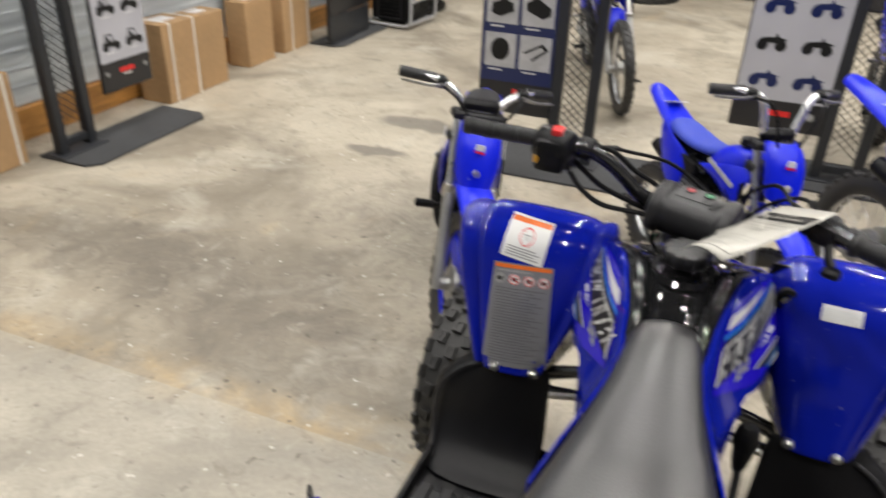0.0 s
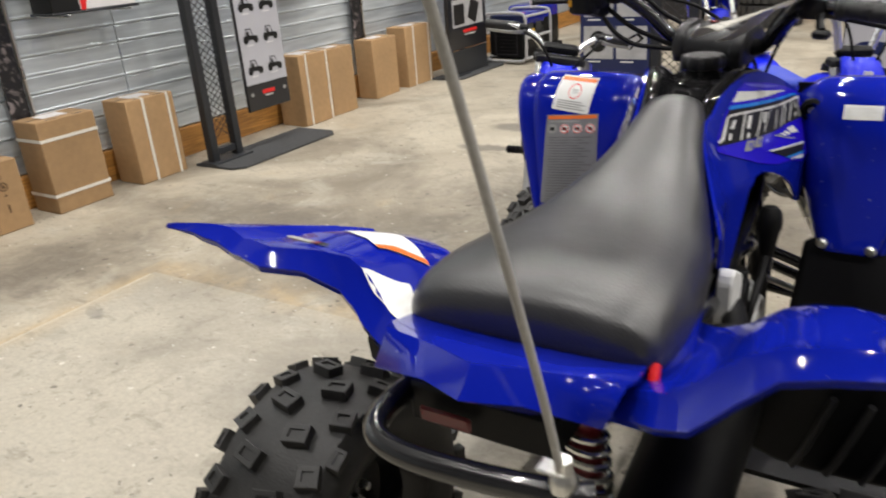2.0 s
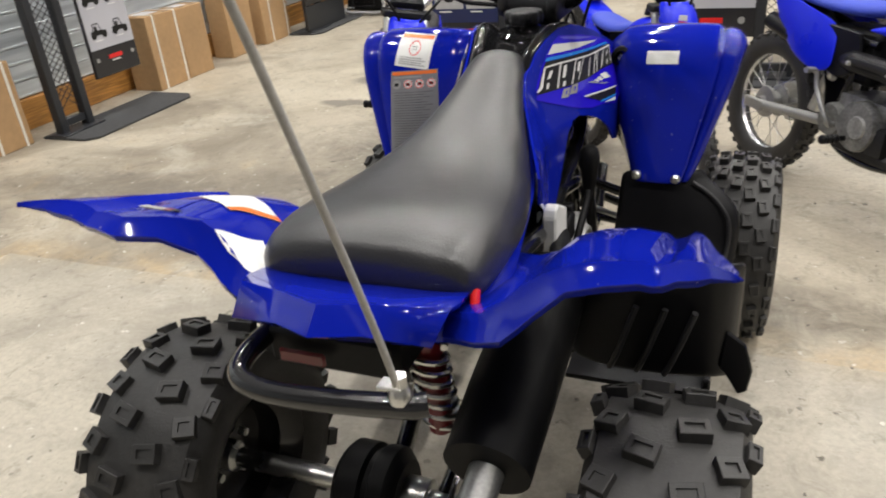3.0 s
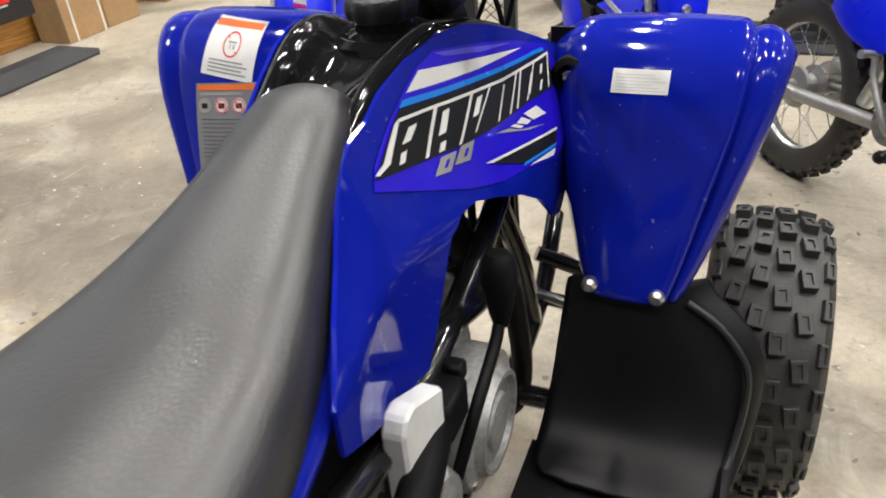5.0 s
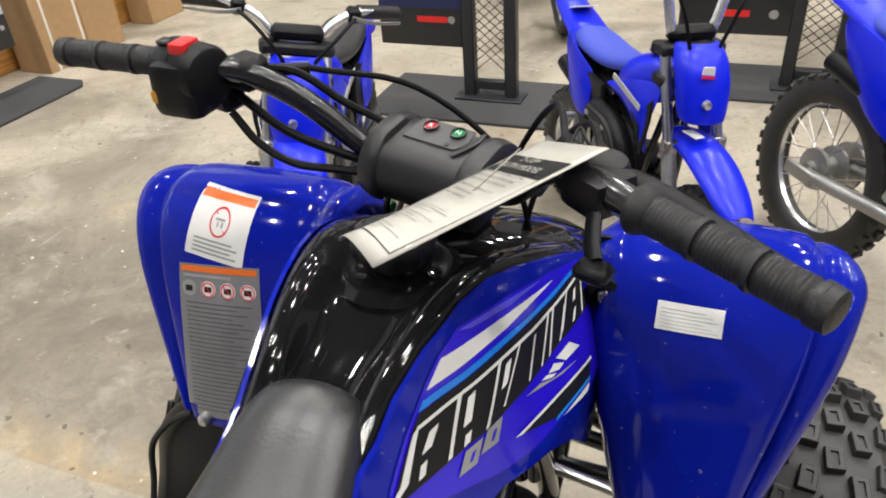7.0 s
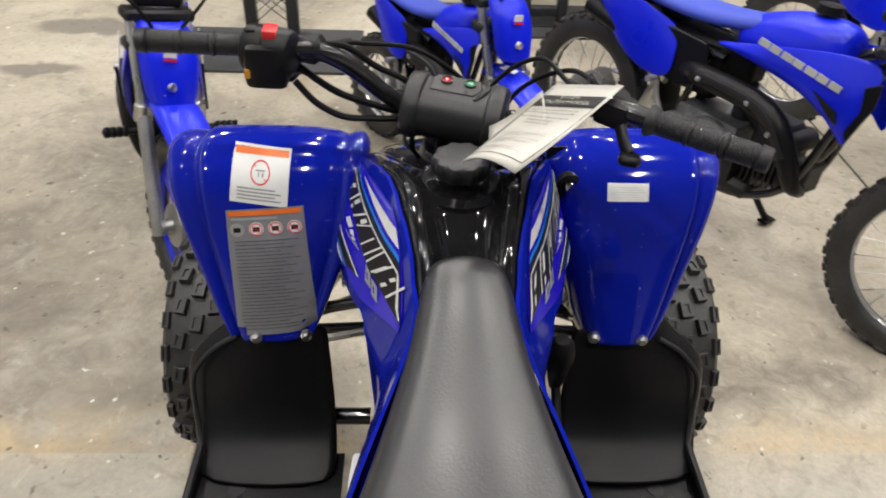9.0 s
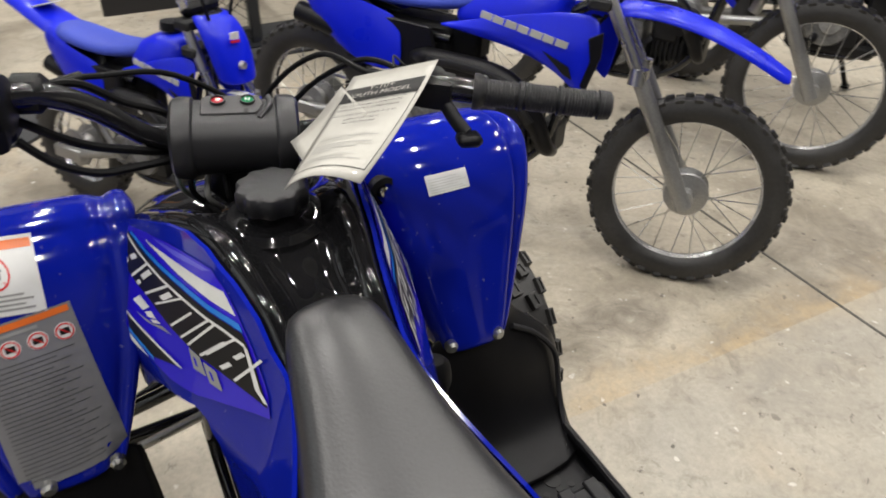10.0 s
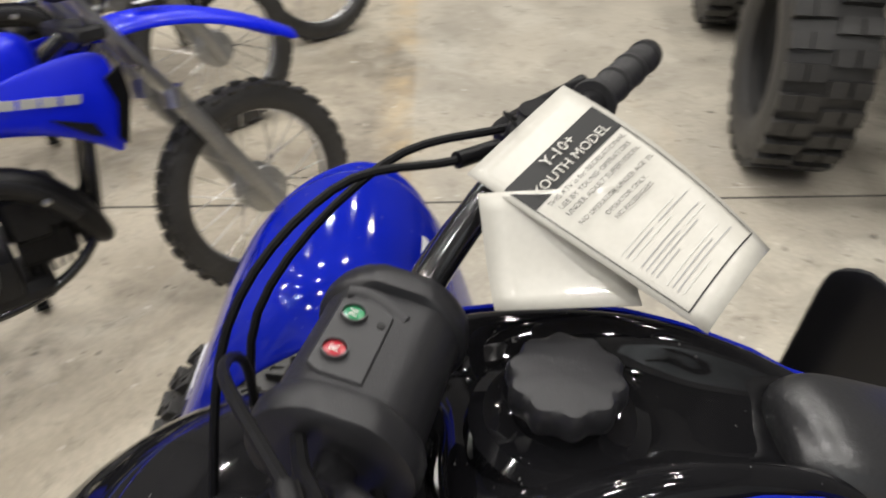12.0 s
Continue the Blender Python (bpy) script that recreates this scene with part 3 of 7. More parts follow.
# ---- the small sport quad ----
def wheel_tyre(r, w, knob_rows, parent, at, tread):
    prof = [(r * .50, -w * .36), (r * .56, -w * .44), (r * .70, -w * .50), (r * .84, -w * .485), (r * .915, -w * .42), (r * .945, -w * .22), (r * .95, 0),
            (r * .945, w * .22), (r * .915, w * .42), (r * .84, w * .485), (r * .70, w * .50), (r * .56, w * .44), (r * .50, w * .36), (r * .46, 0)]
    ty = part("tyre", lathe(prof, 56, "x", close=True), RUBBER, parent, "black knobbly rubber tyre")
    ty.location = at
    rim = joined(lathe([(r * .52, -w * .40), (r * .545, -w * .42), (r * .52, -w * .36), (r * .44, -w * .30), (r * .42, 0), (r * .44, w * .30), (r * .52, w * .36),
                        (r * .545, w * .42), (r * .52, w * .40), (r * .40, w * .28), (r * .38, 0), (r * .40, -w * .28)], 40, "x", close=True),
                 lathe([(0.001, 0.004), (r * .30, 0.004), (r * .39, 0.012), (r * .39, 0.004), (r * .30, -0.006), (0.001, -0.006)], 32, "x"))
    part("rim", rim, PAINT_BLACK, ty, "black pressed steel rim")
    hub = joined(lathe([(0.0, -0.05), (0.024, -0.05), (0.024, 0.03), (0.016, 0.036), (0.0, 0.036)], 20, "x"),
                 *[lathe([(0, 0.012), (0.007, 0.012), (0.007, 0.024), (0, 0.024)], 6, "x", (0, .04 * math.cos(a), .04 * math.sin(a)))
                   for a in (0.4, 1.97, 3.54, 5.11)])
    part("hub", hub, STEEL, ty, "zinc wheel hub with four nuts")
    for x, count, phase, sx, sy, sz, skew in knob_rows:
        kb = box(sx, sy, sz)
        top = [f for f in kb.faces if f.normal.z > .9]
        bmesh.ops.inset_individual(kb, faces=top, thickness=.0012, depth=.0008)
        bmesh.ops.inset_individual(kb, faces=top, thickness=min(sx, sy) * .34)
        bmesh.ops.inset_individual(kb, faces=top, thickness=.0004, depth=-.0028)
        me = bpy.data.meshes.new("tread_block")
        kb.to_mesh(me)
        kb.free()
        me.materials.append(RUBBER)
        for k in range(count):
            a = 360 * (k + phase) / count
            edge = abs(x) / (w / 2)
            rr = r * (tread - 0.075 * max(0, edge - 0.45) / 0.55)
            tilt = (1 if x > 0 else -1) * 32 * max(0.0, edge - 0.3)
            m = pose(0, 0, 0, a) @ Matrix.Translation((x, 0, rr)) @ pose(0, 0, 0, 0, tilt, skew if x > 0 else -skew)
            shared("tread_block", me, ty, m)
    return ty


FLANK = smooth_path([(y, x, 0) for y, x in ((-.40, .100), (-.34, .090), (-.25, .071), (-.20, .070), (-.13, .091), (-.08, .107), (.03, .131), (.09, .138), (.14, .142), (.18, .145))], 8)
FLANK_Y, FLANK_X = [p.x for p in FLANK], [p.y for p in FLANK]


def panel_x(y, z):
    """Half width of the tank side panels, leaning in towards the top."""
    return float(np.interp(y, FLANK_Y, FLANK_X)) - (max(z, .60) - .66) * .38


def on_panel(poly, lift, side, step=0.012):
    """A flat outline in (y, z), draped on the curved side panel."""
    bm = bmesh.new()
    vs = [bm.verts.new((0, y, z)) for y, z in poly]
    bm.faces.new(vs)
    bmesh.ops.triangulate(bm, faces=bm.faces[:])
    ys, zs = [p[0] for p in poly], [p[1] for p in poly]
    for lo, hi, no in ((min(ys), max(ys), (0, 1, 0)), (min(zs), max(zs), (0, 0, 1))):
        for k in range(math.ceil(lo / step), math.floor(hi / step) + 1):
            c = k * step
            bmesh.ops.bisect_plane(bm, geom=bm.verts[:] + bm.edges[:] + bm.faces[:], plane_co=Vector(no) * c, plane_no=no)
    for v in bm.verts:
        v.co.x = side * (panel_x(v.co.y, v.co.z) + lift)
    bmesh.ops.remove_doubles(bm, verts=bm.verts, dist=1e-5)
    bmesh.ops.recalc_face_normals(bm, faces=bm.faces)
    if sum(f.normal.x for f in bm.faces) * side < 0:
        bmesh.ops.reverse_faces(bm, faces=bm.faces)
    return bm


def panel_normal(y, z, side):
    h = .008
    return Vector((side, -(panel_x(y + h, z) - panel_x(y - h, z)) / (2 * h), -(panel_x(y, z + h) - panel_x(y, z - h)) / (2 * h))).normalized()


def thick_panel(poly, side, depth=.004):
    """The draped sheet with a back sheet and a rim between them."""
    bm = on_panel(poly, 0.0, side)
    back = bmesh.ops.extrude_face_region(bm, geom=bm.faces[:])["geom"]
    for v in back:
        if isinstance(v, bmesh.types.BMVert):
            v.co.x -= side * depth
    bmesh.ops.recalc_face_normals(bm, faces=bm.faces)
    return bm


def curve_normals(ob, side):
    """Shade the outer sheet by the curve itself, and the rim by its own faces."""
    me = ob.data
    out = []
    for p in me.polygons:
        for i in p.vertices:
            co = me.vertices[i].co
            out.append(panel_normal(co.y, co.z, side) if p.normal.x * side > .4 else p.normal.copy())
    me.normals_split_custom_set(out)


QUAD = thing("youth_quad_bike", "royal blue youth sport quad bike with black seat, parked on concrete", "quad bike", pose(0, 0, 0))


def quad_wheels():
    front = [(0.013, 22, 0, .020, .028, .013, 6), (-0.013, 22, .5, .020, .028, .013, 6), (0.040, 22, .5, .018, .027, .013, 10), (-0.040, 22, 0, .018, .027, .013, 10),
             (0.064, 22, .1, .012, .027, .013, 0), (-0.064, 22, .4, .012, .027, .013, 0)]
    rear = [(0.026, 15, 0, .036, .026, .019, 12), (-0.026, 15, .5, .036, .026, .019, 12), (0.066, 15, .5, .030, .028, .019, 20),
            (-0.066, 15, 0, .030, .028, .019, 20), (0.088, 15, 0.1, .016, .028, .018, 0), (-0.088, 15, .4, .016, .028, .018, 0)]
    for s in (1, -1):
        wheel_tyre(0.205, 0.155, front, QUAD, (s * 0.395, 0.265, 0.205), .970)
        wheel_tyre(0.212, 0.185, rear, QUAD, (s * 0.335, -0.64, 0.212), .962)
    part("rear_axle", joined(tube([(-.30, -.64, .212), (.30, -.64, .212)], .016, 12, 1),
                             lathe([(0.0, -.02), (.03, -.02), (.03, .02), (0, .02)], 20, "x", (.0, -.64, .212))), STEEL, QUAD, "plated steel rear axle")
    part("brake_drum", joined(lathe([(0, -.05), (.055, -.05), (.066, -.04), (.066, -.008), (.058, -.004), (.058, .004), (.066, .008), (.066, .03), (.05, .045), (0, .045)], 32, "x", (-.06, -.64, .212))),
         MATT, QUAD, "round black brake drum")
    part("sprocket", lathe([(0, -.004), (.07, -.004), (.073, 0), (.07, .004), (0, .004)], 36, "x", (.07, -.64, .212)), STEEL, QUAD)


def quad_seat():
    st = [(-.712, .088, .622, .600), (-.707, .126, .640, .590), (-.692, .138, .653, .584), (-.675, .143, .660, .583), (-.62, .146, .663, .583), (-.54, .141, .654, .574), (-.46, .129, .650, .572),
          (-.38, .108, .657, .580), (-.31, .085, .677, .598), (-.25, .064, .703, .630), (-.20, .054, .726, .660), (-.170, .049, .734, .672), (-.152, .040, .727, .680), (-.146, .031, .716, .685)]
    secs = []
    for y, w, zt, zb in st:
        h = zt - zb
        half = [(w * .97, zb), (w, zb + h * .28), (w * .975, zb + h * .52), (w * .89, zb + h * .75), (w * .75, zb + h * .90), (w * .55, zb + h * .975), (w * .28, zt + .002)]
        secs.append([(-x, y, z) for x, z in half] + [(0, y, zt + .003)] + [(x, y, z) for x, z in half[::-1]] + [(0, y, zb - .004)])
    part("seat", loft(secs), SEAT, QUAD, "black grained vinyl saddle", sub=2)


def rim_z(y):
    """Height of the seam between the tank cover and the side panels."""
    return float(np.interp(y, (-.23, -.182, -.15, -.11, -.064, -.025, .013, .055, .09, .14), (.673, .704, .723, .738, .746, .744, .733, .716, .700, .674)))


def hump(y):
    """The middle of the tank lies below its shoulders and dips behind the filler."""
    return float(np.interp(y, (-.22, -.16, -.10, -.055, -.01, .03, .055, .085, .14), (-.006, -.014, -.028, -.018, -.016, -.004, -.004, -.065, -.085)))


def quad_tank():
    secs = []
    for y in (-.225, -.205, -.185, -.165, -.145, -.12, -.095, -.065, -.035, 0, .03, .06, .09, .12, .14):
        zp = rim_z(y)
        low, mid, top = (panel_x(y, z) - .005 for z in (.57, zp - .03, zp))
        half = [(low, .57), (mid, zp - .03), (top, zp - .002), (top * .93, zp + .006), (top * .80, zp + .009), (top * .64, zp + .004), (top * .50, zp + hump(y) * .75), (top * .25, zp + hump(y))]
        secs.append([(-x, y, z) for x, z in half] + [(0, y, zp + hump(y) + .001)] + [(x, y, z) for x, z in half[::-1]])
    part("tank_cover", loft(secs), GLOSS, QUAD, "gloss black moulded tank cover", sub=2)
    neck = lathe([(.058, .706), (.055, .719), (.046, .724), (.038, .722), (.029, .725), (.029, .737), (0, .737)], 40, "z", (0, -.012, .010))
    part("filler_neck", neck, GLOSS, QUAD)
    n, rings = 72, []
    for r, z, lobe in ((.028, .737, 0), (.0325, .739, 1), (.0345, .746, 1), (.0340, .755, 1), (.0318, .7588, 1), (.028, .7600, .6), (.0, .7595, 0)):
        rings.append([((r + lobe * .0017 * math.cos(10 * 2 * math.pi * k / n)) * math.cos(2 * math.pi * k / n),
                       -.014 + (r + lobe * .0017 * math.cos(10 * 2 * math.pi * k / n)) * math.sin(2 * math.pi * k / n), z + .008) for k in range(n)])
    part("fuel_cap", loft(rings, cap=False), POD, QUAD, "charcoal scalloped fuel filler cap")
    # steering shroud under the pod and nose between the fenders
    part("steering_shroud", loft([[(-.055, .065, .68), (.055, .065, .68), (.06, .16, .69), (-.06, .16, .69)],
                                  [(-.04, .08, .725), (.04, .08, .725), (.04, .14, .725), (-.04, .14, .725)],
                                  [(-.03, .085, .75), (.03, .085, .75), (.03, .13, .75), (-.03, .13, .75)]]), MATT, QUAD, sub=1)
    part("ecu_tab", moved(box(.044, .012, .004, (0, 0, 0), .001), Matrix.Translation((.018, .100, .668)) @ pose(0, 0, 0, 20, 0, 6)), STEEL, QUAD, "bright metal bracket tab")
    for pts, r in (([(-.05, .09, .70), (-.02, .072, .676), (.02, .078, .668), (.05, .10, .66)], .0035), ([(-.03, .12, .71), (.0, .09, .672), (.035, .085, .680), (.06, .11, .665)], .0028), ([(-.065, .10, .69), (-.07, .08, .668), (-.045, .07, .660)], .004)):
        part("wire", tube(pts, r, 8, 5), MATT, QUAD)
    nose = [[(-w, y, zb), (-w * 1.02, y, zt - .03), (-w * .7, y, zt), (0, y, zt + .008), (w * .7, y, zt), (w * 1.02, y, zt - .03), (w, y, zb)]
            for y, w, zt, zb in ((.13, .12, .668, .56), (.20, .135, .655, .54), (.29, .13, .62, .50), (.37, .10, .565, .46), (.40, .07, .53, .45))]
    part("nose_cowl", loft(nose), GLOSS, QUAD, "gloss black nose cowl", sub=2)


def quad_side(side):
    outline = [(-.375, .560), (-.375, .600), (-.330, .630), (-.290, .650), (-.252, .672), (-.222, .690), (-.200, .702), (-.176, .709), (-.150, .725), (-.110, .739), (-.064, .747), (-.025, .745), (.013, .734), (.055, .717), (.09, .701),
               (.145, .674), (.140, .640), (.115, .590), (.085, .545), (.055, .515), (.037, .520), (.005, .556), (-.034, .581), (-.080, .601), (-.106, .609), (-.127, .606), (-.145, .592), (-.156, .560), (-.173, .510), (-.190, .470), (-.205, .450), (-.240, .475), (-.30, .512)]
    pn = part("side_panel", thick_panel(outline, side), BLUE, QUAD, "royal blue tank side panel with bold sticker")
    curve_normals(pn, side)

    def sticker(name, poly, mat, lift, label=""):
        st = part(name, on_panel(poly, lift, side), mat, pn, label)
        curve_normals(st, side)
        return st
    sticker("violet_sticker", [(-.202, .662), (-.190, .678), (-.158, .702), (-.129, .7195), (-.107, .7315), (-.082, .738), (-.05, .732), (-.004, .723), (.047, .709), (.100, .690), (.112, .650), (.085, .605), (.036, .589), (-.018, .604), (-.061, .609), (-.107, .622), (-.16, .644)],
            PURPLE, .0014, "violet-blue glossy vinyl sticker")
    sticker("pale_flash", [(-.082, .736), (-.04, .728), (.03, .712), (-.02, .7185), (-.07, .730)], LILAC, .0017)
    sticker("white_flash", [(.044, .703), (-.032, .716), (-.107, .729), (-.129, .717), (-.034, .707)], WHITE, .0020)
    sticker("cyan_flash", [(.088, .690), (.065, .6935), (-.005, .699), (-.056, .7045), (-.136, .7135), (-.143, .709), (-.056, .700), (-.005, .695), (.065, .690), (.09, .686)], CYAN, .0024)
    band = [(.098, .685), (.065, .6895), (-.005, .6945), (-.056, .6995), (-.143, .7085), (-.152, .703), (-.196, .669), (-.173, .666), (-.140, .663), (-.099, .659), (-.041, .656), (.020, .657), (.073, .653), (.080, .653)]
    bd = sticker("black_band", band, INK, .0028, "black sticker band with white slanted marks")
    key = lambda u: float(np.interp(u, (-.152, -.107, -.058, -.010, .043, .094), (.7015, .6985, .6935, .6885, .6865, .6830)))
    low = lambda u: float(np.interp(u, (-.196, -.140, -.099, -.041, .020, .073), (.670, .664, .660, .657, .658, .654)))

    def mark(poly):
        sticker("white_mark", poly, WHITE, .0036)

    def bar(u0, v0, u1, v1, w):
        """A slanted bar between two shares of the band's height; the other flank carries them turned end for end."""
        if side < 0:
            u0, u1 = -.082 - u0, -.082 - u1
        rise = lambda u, v: low(u) + (key(u) - low(u)) * v
        mark([(u0 - w / 2, rise(u0, v0)), (u0 + w / 2, rise(u0, v0)), (u1 + w / 2, rise(u1, v1)), (u1 - w / 2, rise(u1, v1))])
    # keyline along the top with its hooked tail
    us = (-.150, -.107, -.058, -.010, .043, .094)
    mark([(u, key(u) + .0012) for u in us] + [(u, key(u) - .0014) for u in us[::-1]])
    mark([(-.148, .7020), (-.155, .7005), (-.182, .6775), (-.196, .6730), (-.191, .6710), (-.176, .6745)])
    # slanted hairlines, then short blocks between them
    for u0, v0, u1, v1, w in ((-.139, .02, -.107, 1, .0045), (-.099, .02, -.058, 1, .0045), (-.075, .10, -.030, .98, .0032), (-.038, .05, -.009, .85, .0034), (-.017, .02, .018, 1, .0034), (-.003, .02, .027, 1, .0034),
                              (.018, .04, .056, 1, .0036), (.068, .04, .092, 1, .0036), (-.152, .50, -.138, .80, .010), (-.165, .10, -.158, .34, .007), (-.113, .38, -.098, .85, .009), (-.121, .03, -.115, .22, .007),
                              (-.066, .45, -.050, .84, .009), (.024, .16, .045, .74, .006), (.048, .10, .058, .36, .006), (.061, .55, .070, .80, .006)):
        bar(u0, v0, u1, v1, w)
    # two slanted silver blocks, each with a dark slit
    for q in (-.139, -.114):
        sticker("silver_mark", [(q, .6475), (q + .015, .6590), (q + .034, .6575), (q + .019, .6445)], GREY_INK, .0030)
        sticker("dark_slit", [(q + .0125, .6500), (q + .0195, .6550), (q + .0235, .6547), (q + .0165, .6495)], PURPLE, .0036)
    for q in ([(.004, .6505), (.030, .6490), (.043, .6365), (.016, .6400)], [(-.013, .6470), (-.001, .6488), (.012, .6405), (.003, .6400)], [(-.024, .6480), (-.016, .6475), (-.003, .6405), (-.010, .6410)]):
        sticker("white_dash", q, WHITE, .0030)
    sticker("silver_dash", [(-.048, .6505), (-.026, .6470), (-.010, .6395), (.033, .6290), (.004, .6340)], GREY_INK, .0026)
    sticker("black_flash", [(.052, .616), (-.077, .6335), (-.024, .611), (.038, .605)], INK, .0030)
    sticker("white_line", [(.052, .6185), (-.079, .6345), (-.070, .6310), (.052, .6160)], WHITE, .0037)
    sticker("cyan_line", [(.040, .6065), (-.024, .6120), (-.029, .6100), (.036, .6040)], CYAN, .0037)
    sticker("white_flash", [(.034, .6030), (-.018, .6065), (.028, .5975)], WHITE, .0037)
    if side < 0:
        return
    # tank side bolt set in a black rubber grommet
    part("grommet", joined(lathe([(0, 0), (.019, 0), (.019, -.012), (.013, -.016), (.011, -.008), (0, -.008)], 24, "y", (side * .158, .098, .662))), MATT, QUAD)
    part("bolt", lathe([(0, -.006), (.006, -.007), (.0095, -.003), (.0095, .004), (0, .004)], 18, "y", (side * .158, .090, .662)), STEEL, QUAD, "plated dome-head bolt")
    part("recess", slab([(.128, .70), (.165, .70), (.185, .56), (.19, .47), (.150, .50), (.130, .56)] if side > 0 else [(-.128, .70), (-.165, .70), (-.185, .56), (-.19, .47), (-.150, .50), (-.130, .56)],
                        .004, "y", (0, .13, 0)), MATT, QUAD)


def quad_front_fender(side):
    wide = .020 if side < 0 else 0.0
    inner = -.024 if side < 0 else 0.0
    prof = [(-.004, .450, .200, .298), (.014, .50, .186, .318), (.032, .56, .172, .337), (.052, .62, .162, .358), (.074, .665, .156, .368), (.102, .693, .152, .371),
            (.135, .706, .150, .369), (.172, .701, .150, .364), (.212, .678, .152, .356), (.246, .640, .156, .342), (.272, .59, .160, .332), (.300, .53, .165, .320), (.332, .465, .170, .306), (.362, .40, .176, .290), (.380, .355, .182, .276)]
    cols = ((-.10, .05), (-.02, .022), (.06, 0.0), (.30, -.003), (.55, -.004), (.79, -.002), (.815, .0), (.835, .012), (.85, .013), (.90, .006), (.97, .012), (1.0, .040), (1.005, .075))
    if side < 0:
        cols = ((-.04, .034), (-.02, .012), (.0, .004), (.05, .004), (.075, .010), (.10, .010), (.14, .001)) + cols[3:10] + ((.97, .005), (1.0, .020), (1.008, .050))
    rows = []
    for i, (y, z, a, b) in enumerate(prof):
        a += inner * min(1.0, i / 3)
        row = []
        over = min(1.0, max(0.0, (i - 4) / 3))
        for u, dy in cols:
            drop = dy * over * 0.9
            row.append((side * (a + (b + wide - a) * u), y + dy * (1 - over), z - drop))
        rows.append(row)
    ff = part("front_fender", loft(rows, cap=False, ring=False), BLUE, QUAD, "royal blue moulded front fender", sub=2, solid=.005)
    me = ff.data
    if side > 0:
        me.flip_normals()
    for x, z in ((.205, .466), (.275, .462)):
        part("bolt", lathe([(0, -.009), (.005, -.009), (.0085, -.005), (.0085, .003), (0, .003)], 16, "y", (side * x, -.004, z)), STEEL, ff, "plated dome-head bolt")
    if side > 0:
        part("white_sticker", moved(box(.066, .002, .018, (0, 0, 0), 0), Matrix.Translation((side * .262, .3205, .5035)) @ pose(0, 0, 0, 26.6, 0, 0)), WHITE, ff, smooth=False)
    # black heel plate below
    pl = [[(side * x0, y, z), (side * (x0 + x1) / 2, y - .006, z), (side * x1, y, z), (side * (x1 + .022), y + .03, z)] for y, z, x0, x1 in
          ((.015, .470, .175, .300), (.010, .450, .174, .304), (.006, .430, .172, .336), (-.003, .400, .169, .364), (-.010, .375, .167, .372), (-.020, .340, .165, .372), (-.045, .305, .162, .366), (-.075, .284, .160, .358), (-.120, .277, .160, .350))]
    gd = part("splash_guard", loft(pl, cap=False, ring=False), SATIN, QUAD, "satin black plastic splash guard", sub=1, solid=.005)
    if side > 0:
        gd.data.flip_normals()
    bead = [(side * (x1 + .004), y - .001, z) for y, z, x1 in ((.008, .452, .302), (.004, .431, .336), (-.005, .400, .364), (-.012, .375, .372), (-.022, .340, .372), (-.046, .306, .366), (-.075, .286, .358))]
    part("edge_bead", tube(bead, .0042, 8, 3), POD, gd)
    # foot well with drain holes and a rear heel guard
    fw = part("foot_well", joined(slab([(side * .155, -.06), (side * .36, -.06), (side * .372, -.20), (side * .372, -.38), (side * .155, -.38)], .008, "z", (0, 0, .268)),
                                  box(.012, .32, .035, (side * .366, -.22, .28), .003)), SATIN, QUAD, "satin black perforated foot well", smooth=False)
    for cy in (-.125, -.285):
        part("drain_hole", lathe([(0, 0), (.012, 0), (.012, .0012), (0, .0012)], 14, "z", (side * .305, cy, .2722)), INK, fw)
        for i in (-1, 0, 1):
            for j in (-2, -1, 1, 2):
                part("drain_hole", lathe([(0, 0), (.0048, 0), (.0048, .0012), (0, .0012)], 8, "z", (side * (.305 + .020 * i), cy + .016 * j, .2722)), INK, fw)
    part("foot_peg", joined(box(.16, .045, .028, (side * .27, -.19, .29), .006), *[box(.02, .05, .008, (side * (.21 + .04 * k), -.19, .306), .002) for k in range(4)]), DARK_ENGINE, QUAD)
    hg = [[(side * x, y - (z - .34) * .12, z + dz) for x, y, dz in ((.165, -.405, .0), (.20, -.43, -.004), (.30, -.436, 0), (.365, -.432, .004), (.392, -.418, 0), (.405, -.385, -.01))] for z in (.335, .350, .40, .45, .49, .53)]
    hp = part("heel_guard", loft(hg, cap=False, ring=False), SATIN, QUAD, "satin black ribbed heel guard", sub=1, solid=.006)
    for k in range(3):
        x = .233 + .038 * k
        part("rib", tube([(side * x, -.440, .342), (side * (x + .012), -.446, .375), (side * (x + .036), -.458, .46)], .0045, 8, 2), POD_FACE, hp)
    part("heel_ear", slab([(.385, .42), (.412, .40), (.424, .36), (.420, .325), (.408, .318), (.392, .345), (.380, .36)] if side > 0 else [(-.385, .42), (-.412, .40), (-.424, .36), (-.420, .325), (-.408, .318), (-.392, .345), (-.380, .36)],
                          .008, "y", (0, -.425, 0), .002), SATIN, hp)


